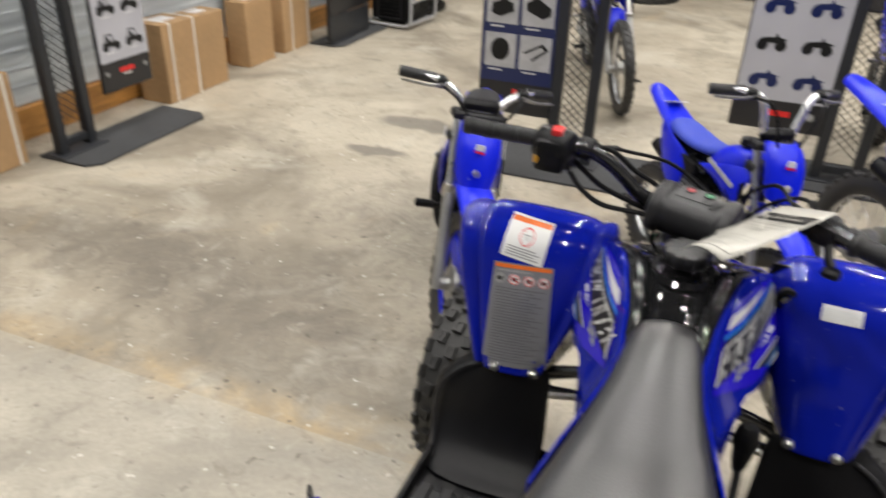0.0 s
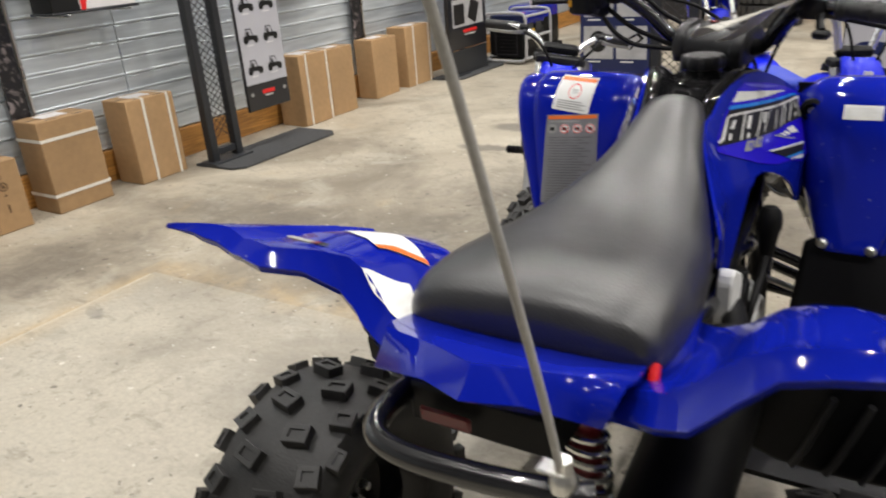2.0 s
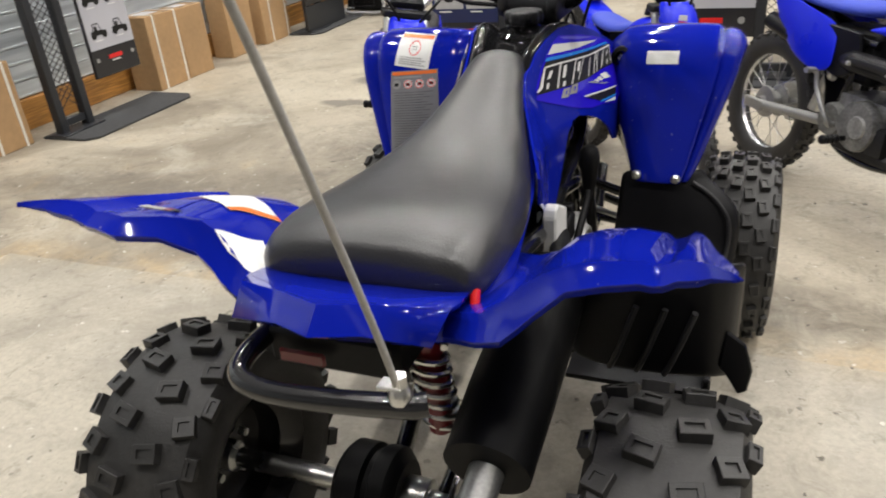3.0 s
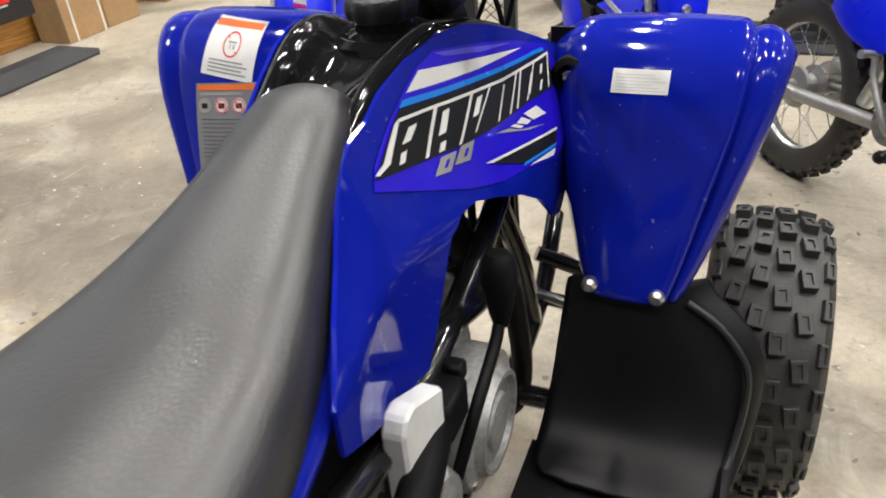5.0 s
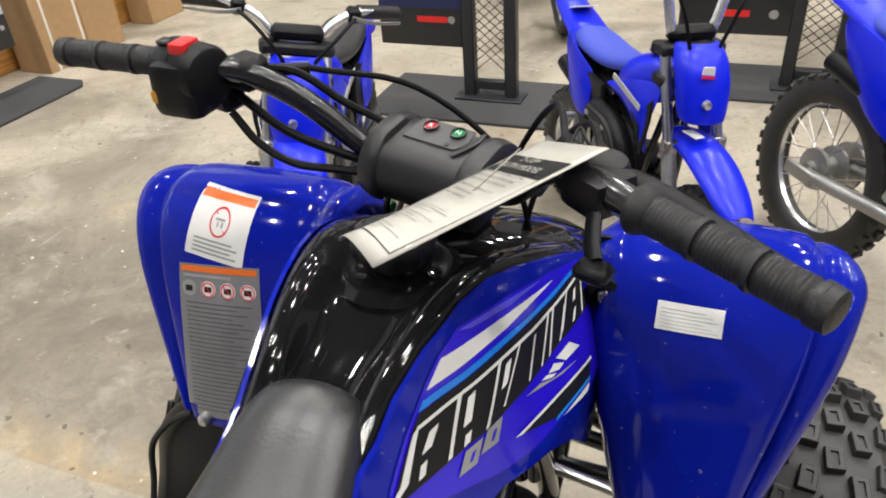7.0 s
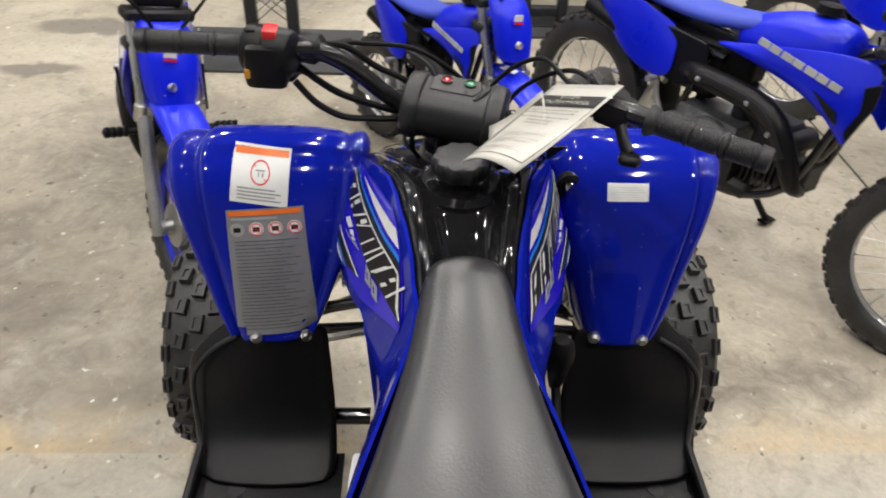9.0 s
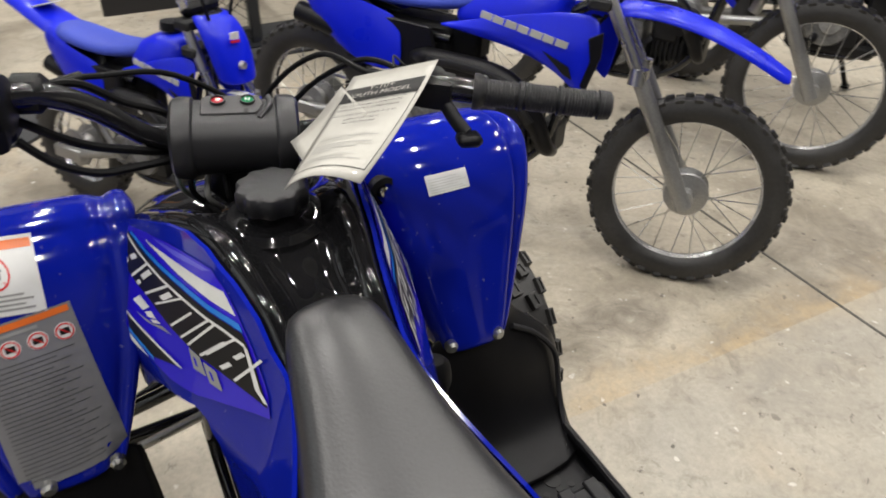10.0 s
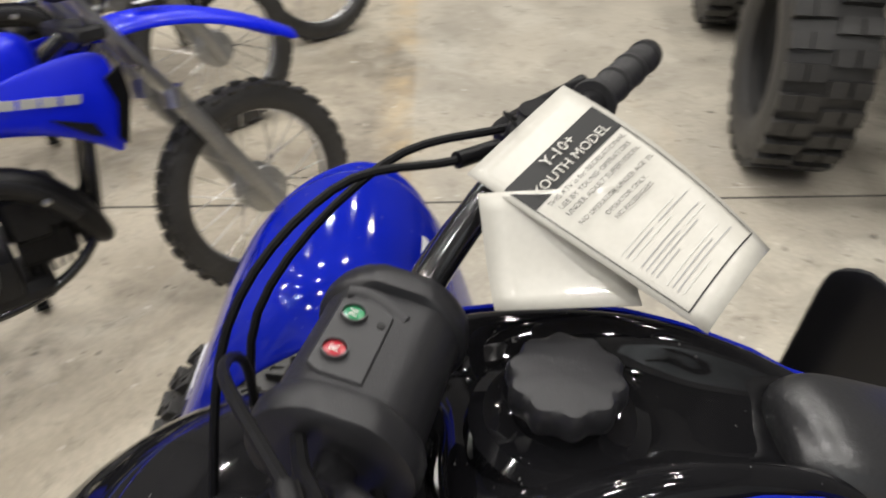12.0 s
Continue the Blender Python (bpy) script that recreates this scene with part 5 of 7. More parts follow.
def quad_labels():
    bpy.context.view_layer.update()
    fenders = [o for o in QUAD.children if o.name.startswith("front_fender")]
    right = next(o for o in fenders if o.data.vertices[0].co.x > 0)
    left = next(o for o in fenders if o is not right)
    t = tree_of(right)
    way = (0, 1, 0)
    c = ((.206, 0, .6555), (.262, 0, .6565), (.262, 0, .6765), (.206, 0, .676))
    lab = part("compliance_label", laid(t, c, way, .0012), WHITE, right, "small white compliance label")
    for k in range(6):
        part("print_line", laid(t, c, way, .0018, 4, 1, (.06, .94 - .1 * (k % 3)), (.12 + k * .13, .145 + k * .13)), PALE_INK, lab)
    t = tree_of(left)
    c = ((-.300, 0, .648), (-.224, 0, .640), (-.220, 0, .699), (-.296, 0, .703))
    lab = part("age_label", laid(t, c, way, .0012), WHITE, left, "white age warning label with orange top and red ring")
    part("orange_strip", laid(t, c, way, .0018, 6, 2, (.03, .97), (.88, .97)), ORANGE, lab)
    part("red_ring", ring_on(t, c, way, .5, .60, .17, .22, .022), RED, lab)
    for u0, u1, v0, v1 in ((.42, .58, .63, .66), (.46, .48, .53, .61), (.53, .56, .53, .61)):
        part("print_line", laid(t, c, way, .0018, 1, 1, (u0, u1), (v0, v1)), GREY_INK, lab)
    for k in range(4):
        part("print_line", laid(t, c, way, .0018, 4, 1, (.12, .88 - .1 * (k % 2)), (.08 + k * .07, .11 + k * .07)), GREY_INK, lab)
    c = ((-.300, 0, .462), (-.188, 0, .470), (-.203, 0, .643), (-.306, 0, .636))
    lab = part("rules_label", laid(t, c, way, .0012, 8, 14), LABEL_GREY, left, "large silver-grey safety rules label")
    part("orange_strip", laid(t, c, way, .0018, 6, 2, (.03, .97), (.955, .99)), ORANGE, lab)
    part("title_line", laid(t, c, way, .0018, 4, 1, (.06, .66), (.922, .940)), GREY_INK, lab)
    for k in range(4):
        u = .13 + k * .245
        part("symbol", disc_on(t, c, way, u, .855, .095, .050, .0018), GREY_INK if k == 0 else WHITE, lab)
        part("symbol_mark", laid(t, c, way, .0022, 2, 2, (u - .045, u + .045), (.838, .872)), INK, lab)
        if k:
            part("red_ring", ring_on(t, c, way, u, .855, .085, .046, .013, .0025), RED, lab)
    for k in range(26):
        part("print_line", laid(t, c, way, .0018, 5, 1, (.08, .90 - .30 * ((k * 7) % 5) / 5), (.05 + k * .0285, .0555 + k * .0285)), LABEL_INK, lab)


def hang_tag():
    """Two cream cards tied to the bar, the upper one printed."""
    tag = thing("hang_tag", "cream printed card tag tied to the handlebar", "tag", pose(0, 0, 0))
    U, V = Vector((.64, -.70, .33)).normalized(), Vector((-.66, -.72, -.19)).normalized()
    N = U.cross(V).normalized() * -1
    O = Vector((.100, .030, .832))

    def at(u, v, lift=0.0):
        bow = .012 * (v / .16) ** 2 * (1 - ((u - .048) / .048) ** 2)
        return O + U * u + V * v + N * (bow + lift) + Vector((-.010, .019, -.014)) * (u / .096) * (v / .16) ** 2

    def sheet(u0, u1, v0, v1, lift, n=10, m=14):
        bm = bmesh.new()
        rows = []
        for j in range(m + 1):
            v = v0 + (v1 - v0) * j / m
            row = []
            for i in range(n + 1):
                u = u0 + (u1 - u0) * i / n
                row.append(bm.verts.new(at(u, v, lift)))
            rows.append(row)
        for r, s in zip(rows, rows[1:]):
            for i in range(n):
                bm.faces.new((r[i], s[i], s[i + 1], r[i + 1]))
        return bm
    card = part("printed_card", sheet(0, .096, -.014, .160, 0), PAPER, tag, "cream printed card", solid=.0008)
    back = bmesh.new()
    A, B, C = Vector((.094, .034, .829)), Vector((.034, .026, .790)), Vector((.028, -.042, .797))
    g = [[back.verts.new(A + (B - A) * v + (C - B) * u * 1.25 + Vector((0, 0, -.008)) * math.sin(v * 2.4)) for u in np.linspace(0, 1, 6)] for v in np.linspace(0, 1.0, 8)]
    for r, s in zip(g, g[1:]):
        for i in range(5):
            back.faces.new((r[i], r[i + 1], s[i + 1], s[i]))
    part("blank_card", back, PAPER, tag, "blank cream card behind", solid=.0008)
    part("title_band", sheet(.004, .092, .013, .038, .0006, 8, 3), INK, card)
    for u0, u1, v0, v1 in ((.004, .0048, .013, .146), (.0912, .092, .013, .146), (.004, .092, .1455, .1465)):
        part("border_line", sheet(u0, u1, v0, v1, .0006, 6 if u1 - u0 > .01 else 1, 10 if v1 - v0 > .01 else 1), INK, card)

    def words(text, size, v, mat, u=.048):
        p, e1, e2 = at(u, v, .0011), at(u + .004, v, .0011), at(u, v + .004, .0011)
        X, Y = (e1 - p).normalized(), -(e2 - p).normalized()
        Z = X.cross(Y).normalized()
        m = Matrix((X, Y, Z)).transposed().to_4x4()
        lettering(text, size, mat, "print", card, Matrix.Translation(p + Z * .0016) @ m)
    words("Y-10+", .0115, .0205, PAPER)
    words("YOUTH MODEL", .0100, .0315, PAPER)
    words("THIS ATV is for RECREATIONAL", .0052, .0440, INK)
    words("USE BY YOUNG OPERATORS", .0052, .0505, INK)
    words("UNDER ADULT SUPERVISION.", .0052, .0570, INK)
    words("NO OPERATOR UNDER AGE 10,", .0048, .0670, INK)
    words("OPERATOR ONLY,", .0046, .0745, INK)
    words("NO PASSENGERS", .0046, .0805, INK)
    for k, (a, b, v) in enumerate(((.012, .070, .0960), (.012, .040, .0995), (.046, .080, .0995), (.012, .056, .1030), (.012, .078, .1095), (.012, .050, .1130), (.056, .082, .1130), (.012, .066, .1165),
                                   (.012, .038, .1200), (.012, .074, .1270), (.012, .060, .1305), (.012, .080, .1340), (.012, .044, .1375))):
        part("print_line", sheet(a, b, v, v + .0008, .0006, 6, 1), GREY_INK if k % 3 else PALE_INK, card)
    part("tie", tube([at(.048, -.014, .002), at(.048, -.024, .008), at(.056, -.022, -.004), at(.066, -.030, -.018)], .0012, 8, 5), INK, tag)


quad_wheels()
quad_seat()
quad_tank()
for side in (1, -1):
    quad_side(side)
    quad_front_fender(side)
quad_rear()
quad_engine()
quad_bars()
quad_labels()
hang_tag()


# ---- along the slat wall ----
def carton(y0, y1, h, depth=0.17, front=-2.70, straps=(), bands=(), note=False, label="", flap=True):
    w = y1 - y0
    ob = thing("cardboard_box", label, "box", pose(front - depth / 2, (y0 + y1) / 2, 0, 0, 0, 90), "cartons along the wall")
    part("carton", box(w, depth, h, (0, 0, h / 2), 0.004), CARD, ob)
    for x in straps:
        part("strap", joined(box(.013, .002, h, (x * w, -depth / 2 - .0012, h / 2)), box(.013, depth + .004, .002, (x * w, 0, h + .0012))), STRAP, ob, "white plastic strap", smooth=False)
    for z in bands:
        part("strap", joined(box(w + .004, .002, .013, (0, -depth / 2 - .0012, z * h)), box(.002, depth + .004, .013, (-w / 2 - .0012, 0, z * h)), box(.002, depth + .004, .013, (w / 2 + .0012, 0, z * h))), STRAP, ob, "white plastic strap", smooth=False)
    part("flap_seam", box(w * .98, .003, .0015, (0, -.01, h + .0006)), JOINT, ob, smooth=False)
    if flap:
        for x in (-.22, .22):
            part("hand_slot", box(.05, .004, .003, (x * w, -depth / 2 + .012, h + .0005), 0), JOINT, ob, smooth=False)
    if note:
        part("paper_label", box(w * .42, depth * .5, .0016, (-.04 * w, .01, h + .0014)), WHITE_BOX, ob, "white paper label", smooth=False)
    return ob


carton(-.47, -.09, .41, straps=(-.02, .36), label="brown strapped cardboard box standing against the wall")
b = carton(.0, .278, .285, note=True, label="low brown cardboard box with a printed mark")
part("printed_mark", joined(lathe([(.013, 0), (.013, .001), (.018, .001), (.018, 0)], 24, "y", (.060, -.0862, .185), close=True), lathe([(0, 0), (.007, 0), (.007, .001), (0, .001)], 12, "y", (.060, -.0862, .185)), lathe([(.005, 0), (.005, .001), (.008, .001), (.008, 0)], 12, "y", (.056, -.0862, .226), close=True),
                            slab([(.053, .145), (.067, .145), (.060, .157)], .001, "y", (0, -.0858, 0)), box(.008, .001, .034, (.060, -.0858, .095))), MARK_BROWN, b, smooth=False)
part("front_seam", box(.0015, .001, .285, (0, -.0857, .1425)), JOINT, b, smooth=False)
carton(.395, .66, .392, bands=(.20, .80), note=True, label="brown cardboard box bound with two level straps")
carton(.82, 1.085, .388, straps=(-.16, .36), note=True, label="tan cardboard box bound with two upright straps")
carton(1.965, 2.225, .405, .19, -2.68, straps=(-.28, .42), note=True, label="brown cardboard box with upright straps beside a plain one")
carton(2.235, 2.47, .400, .15, -2.69, note=True, label="plain brown cardboard box beside a strapped one")
carton(2.735, 3.005, .383, .15, -2.73, note=True, label="plain brown cardboard box standing by itself")
carton(3.125, 3.449, .412, .16, -2.73, straps=(-.20, .40), note=True, label="brown strapped cardboard box near the far stand")


def banner(y, w, z0, z1, lean, label):
    ob = thing("wall_banner", label, "banner", pose(WALL_X + .03, y, z0, 0, 0, 90), "camouflage banners")
    part("strip", slab([(-w / 2, 0), (w / 2, 0), (w / 2 + lean, z1 - z0), (-w / 2 + lean, z1 - z0)], .012, "y"), CAMO, ob, smooth=False)
    part("edge_rail", box(.012, .018, z1 - z0, (w / 2 + .016, 0, (z1 - z0) / 2), .002), STEEL, ob)


banner(.455, .085, .30, 2.3, .02, "tall dark camouflage-print strip banner on the slat wall")
banner(2.82, .10, .34, 2.3, .02, "tall dark camouflage-print strip banner farther along the wall")
banner(-1.15, .10, .34, 2.3, .02, "tall dark camouflage-print strip banner past the shelf")


def wall_goods():
    ob = thing("wall_shelf", "small steel wall shelf carrying a long white carton", "shelf", pose(-2.78, -.07, .70, 0, 0, 90))
    part("tray", joined(box(.50, .16, .012, (0, 0, .006), .003), box(.50, .01, .035, (0, -.08, .02), .003)), WHITE_BOX, ob)
    for x in (-.2, .2):
        part("bracket", tube([(x, .12, -.005), (x, -.06, -.012), (x, -.11, -.004), (x, -.115, .012)], .004, 8, 3), STEEL, ob)
    bx = thing("white_carton", "long white carton with small printed label", "box", pose(-2.78, -.09, .713, 0, 0, 90))
    part("carton", box(.44, .13, .145, (0, 0, .0725), .004), WHITE_BOX, bx)
    for k, (w, z) in enumerate(((.03, .085), (.05, .07), (.05, .06), (.04, .05))):
        part("print_line", box(w, .001, .005, (.15 - .01 * (k % 2), -.0655, z)), GREY_INK, bx, smooth=False)
    ob = thing("wall_shelf", "steel wall hooks carrying boxed goods", "shelf", pose(-2.78, .80, .795, 0, 0, 90))
    part("tray", joined(box(.42, .16, .010, (0, .0, -.005), .002)), FRAME_STEEL, ob)
    for x in (-.15, .15):
        part("bracket", tube([(x, .13, -.016), (x, -.06, -.018), (x, -.10, -.012)], .004, 8, 3), STEEL, ob)
    bx = thing("parts_carton", "white carton with red chevron and black end", "box", pose(-2.78, .80, .7955, 0, 0, 90))
    part("carton", box(.40, .14, .30, (0, 0, .15), .003), WHITE_BOX, bx)
    part("black_end", box(.13, .144, .302, (-.138, 0, .151), .003), INK, bx)
    part("red_chevron", slab([(-.07, .0), (-.05, .0), (-.02, .10), (-.05, .30), (-.10, .30), (-.07, .12)], .002, "y", (0, -.0716, 0)), RED, bx, smooth=False)
    part("label_frame", joined(box(.11, .001, .002, (.11, -.0706, .10)), box(.11, .001, .002, (.11, -.0706, .03)), box(.002, .001, .07, (.055, -.0706, .065)), box(.002, .001, .07, (.165, -.0706, .065))), INK, bx, smooth=False)
    ob = thing("wall_shelf", "black steel wall shelf high on the slats", "shelf", pose(-2.80, 2.22, .80, 0, 0, 90))
    part("tray", joined(box(.34, .2, .018, (0, 0, 0), .003), box(.34, .012, .05, (0, -.1, .02), .003)), FRAME_STEEL, ob)
    part("bracket", tube([(.15, .10, -.01), (.15, -.09, -.02), (.15, -.14, -.012)], .005, 8, 3), STEEL, ob)
    bx = thing("grey_case", "dark plastic case resting on the shelf", "case", pose(-2.80, 2.20, .810, 0, 0, 90))
    part("body", box(.24, .14, .12, (0, 0, .061), .012), SATIN, bx)


wall_goods()


# ---- poster stands ----
def utv_icon(x, z, s, y):
    """A tiny side view of a buggy for a printed sheet."""
    p = [slab([(x - .5 * s, z), (x + .5 * s, z), (x + .48 * s, z + .16 * s), (x + .2 * s, z + .22 * s), (x - .45 * s, z + .22 * s)], .001, "y", (0, y, 0)),
         slab([(x - .35 * s, z + .22 * s), (x - .30 * s, z + .22 * s), (x - .25 * s, z + .52 * s), (x - .29 * s, z + .52 * s)], .001, "y", (0, y, 0)),
         slab([(x + .14 * s, z + .22 * s), (x + .18 * s, z + .22 * s), (x + .08 * s, z + .52 * s), (x + .04 * s, z + .52 * s)], .001, "y", (0, y, 0)),
         slab([(x - .29 * s, z + .50 * s), (x + .08 * s, z + .50 * s), (x + .08 * s, z + .55 * s), (x - .29 * s, z + .55 * s)], .001, "y", (0, y, 0)),
         slab([(x - .24 * s, z + .22 * s), (x - .06 * s, z + .22 * s), (x - .08 * s, z + .42 * s), (x - .22 * s, z + .42 * s)], .001, "y", (0, y, 0))]
    for c in (-.34, .34):
        p.append(slab([(x + c * s + .16 * s * math.cos(a), z + .0 * s + .16 * s * math.sin(a)) for a in (k * math.pi / 6 for k in range(12))], .0012, "y", (0, y - .0003, 0)))
    return joined(*p)


def quad_icon(x, z, s, y):
    p = [slab([(x - .45 * s, z + .2 * s), (x - .1 * s, z + .12 * s), (x + .3 * s, z + .15 * s), (x + .5 * s, z + .28 * s), (x + .2 * s, z + .34 * s), (x + .12 * s, z + .48 * s), (x + .06 * s, z + .34 * s), (x - .3 * s, z + .30 * s)], .001, "y", (0, y, 0))]
    for c in (-.3, .3):
        p.append(slab([(x + c * s + .19 * s * math.cos(a), z + .05 * s + .19 * s * math.sin(a)) for a in (k * math.pi / 6 for k in range(12))], .0012, "y", (0, y - .0003, 0)))
    return joined(*p)


def stand(m, kind, poster_x, width, label, mat_box, top=1.9):
    """Black steel display stand: two posts with expanded mesh between, a printed board beside them, on a rubber mat."""
    ob = thing("display_stand", label, "display stand", m, "display stands")
    for x in (0, .16):
        part("post", box(.045, .045, top, (x, 0, top / 2 + .012), .004), FRAME_STEEL, ob)
    for z in (.06, .95, top - .03):
        part("rail", box(.12, .03, .035, (.08, 0, z), .003), FRAME_STEEL, ob)
    part("foot_plate", box(.26, .10, .008, (.08, -.01, .016), .002), FRAME_STEEL, ob)
    strips = []
    n = 0
    z = .08
    while z < top - .16:
        for s in (1, -1):
            strips.append(box(.0028, .003, .150, (.08, .0, z + .08), 0, Matrix.Rotation(s * radians(50), 3, "Y")))
        z += .034
    part("mesh_panel", joined(*strips), FRAME_STEEL, ob, "expanded steel mesh", smooth=False)
    by = -.036 if kind == "devices" else -.01
    pb = part("board", box(width, .018, top - .22, (poster_x, by, .20 + (top - .22) / 2), .003), POSTER_BLACK, ob)
    f = by - .0095
    x0, x1 = poster_x - width / 2, poster_x + width / 2
    if kind == "buggies":
        part("print", box(width - .012, .002, top - .36, (poster_x, f - .001, .335 + (top - .36) / 2)), POSTER_GREY, pb, smooth=False)
        for r in range(9):
            for c in (.27, .73):
                part("picture", utv_icon(x0 + width * c, .40 + r * .155, .105, f - .0026), INK, pb, smooth=False)
                part("caption", box(.05, .001, .004, (x0 + width * c - .01, f - .0026, .375 + r * .155)), WHITE, pb, smooth=False)
        part("red_mark", box(.09, .001, .020, (poster_x, f - .0006, .288)), RED, pb, smooth=False)
        part("white_line", box(.055, .001, .006, (poster_x, f - .0006, .268)), WHITE, pb, smooth=False)
        for x in (x0 + .035, x1 - .035):
            part("round_mark", lathe([(0, 0), (.011, 0), (.011, .001), (0, .001)], 14, "y", (x, f - .001, .285)), GREY_INK, pb)
    elif kind == "goods":
        part("print", box(width - .008, .002, .44, (poster_x, f - .001, .56)), POSTER_NAVY, pb, smooth=False)
        part("title_line", box(width * .62, .001, .010, (x0 + width * .36, f - .0026, .755)), WHITE, pb, smooth=False)
        part("red_mark", box(.075, .001, .022, (x1 - .055, f - .0026, .752)), RED, pb, smooth=False)
        for i, (c, z) in enumerate(((.27, .66), (.74, .66), (.27, .475), (.74, .475))):
            part("photo", box(width * .42, .0012, .145, (x0 + width * c, f - .0026, z)), PHOTO, pb, smooth=False)
            xx = x0 + width * c
            shapes = ([(-.05, -.03), (-.01, -.045), (.05, -.02), (.045, .015), (.02, .02), (.025, .05), (-.01, .05), (-.015, .02), (-.045, .01)],
                      [(-.055, .02), (-.01, .045), (.055, .005), (.055, -.025), (.02, -.04), (-.05, -.01)],
                      [(.042 * math.cos(a), .005 + .048 * math.sin(a)) for a in (k * math.pi / 8 for k in range(16))],
                      [(-.055, .0), (.03, .045), (.058, .02), (-.01, -.035), (-.015, -.025), (.04, .017), (.025, .032), (-.042, -.004)])[i]
            part("picture", slab([(xx + a, z + b) for a, b in shapes], .001, "y", (0, f - .0036, 0)), INK, pb, smooth=False)
            part("caption", box(.06, .001, .006, (xx - .02, f - .0026, z - .085)), WHITE, pb, smooth=False)
        part("red_mark", box(.12, .001, .022, (poster_x + .05, f - .0006, .300)), RED, pb, smooth=False)
        part("picture", box(width * .5, .002, .20, (poster_x + .05, f - .001, .92), .0), PHOTO, pb, smooth=False)
        part("round_mark", lathe([(0, 0), (.014, 0), (.014, .001), (0, .001)], 14, "y", (x1 - .04, f - .001, .30)), GREY_INK, pb)
    elif kind == "quads":
        part("print", box(width - .012, .002, top - .50, (poster_x, f - .001, .33 + (top - .50) / 2)), POSTER_GREY, pb, smooth=False)
        for r in range(6):
            for c in (.27, .73):
                part("picture", quad_icon(x0 + width * c, .40 + r * .15, .12, f - .0026), INK if r % 2 else POSTER_NAVY, pb, smooth=False)
        part("red_mark", box(.10, .001, .024, (poster_x, f - .0006, .275)), RED, pb, smooth=False)
        part("round_mark", lathe([(0, 0), (.016, 0), (.016, .001), (0, .001)], 14, "y", (x1 - .06, f - .001, .275)), GREY_INK, pb)
    else:
        part("kick_plate", box(width, .012, .175, (poster_x, by, .105), .002), FRAME_STEEL, ob)
        part("print", box(width - .03, .002, .46, (poster_x, f - .001, .56)), PRINT_BLACK, pb, smooth=False)
        lettering("ADVENTURE PRO KIT", .026, WHITE, "title_lettering", pb, Matrix.Translation((poster_x, f - .003, .575)) @ pose(0, 0, 0, 90))
        part("photo", box(width * .8, .001, .19, (poster_x, f - .0026, .452)), PHOTO, pb, smooth=False)
        part("picture", box(.15, .001, .14, (poster_x - .13, f - .0034, .445)), INK, pb, smooth=False)
        part("picture", box(.13, .001, .15, (poster_x + .08, f - .0034, .455), 0, Matrix.Rotation(radians(24), 3, "Y")), INK, pb, smooth=False)
        part("red_mark", box(.20, .001, .022, (poster_x + .02, f - .0028, .322)), RED, pb, smooth=False)
        part("white_line", box(.16, .001, .007, (poster_x + .02, f - .0028, .296)), WHITE, pb, smooth=False)
    mt = thing("rubber_mat", "dark grey rubber mat with cut corners under a display stand", "mat", m, "stand mats")
    a0, a1, b0, b1 = mat_box
    k = .05
    part("sheet", slab([(a0 + k, b0), (a1 - k, b0), (a1, b0 + k), (a1, b1), (a0, b1), (a0, b0 + k)], .012, "z", (0, 0, .006), .002), MAT, mt, smooth=False)
    return ob


stand(pose(-2.62, 1.19, 0, 0, 0, 90), "buggies", .43, .31, "black steel display stand with grey poster of buggies", (-.05, .72, -.22, .08))
stand(pose(-2.60, 3.50, 0, 0, 0, 90), "devices", .20, .56, "black steel display stand with a dark navigation poster", (-.08, .66, -.12, .13))
stand(pose(-.69, 2.10, 0), "goods", -.185, .33, "black steel display stand with navy parts poster", (-.36, .42, -.24, .18))
stand(pose(.42, 2.42, 0), "quads", -.21, .38, "black steel display stand with grey poster of quads", (-.40, .40, -.16, .22))


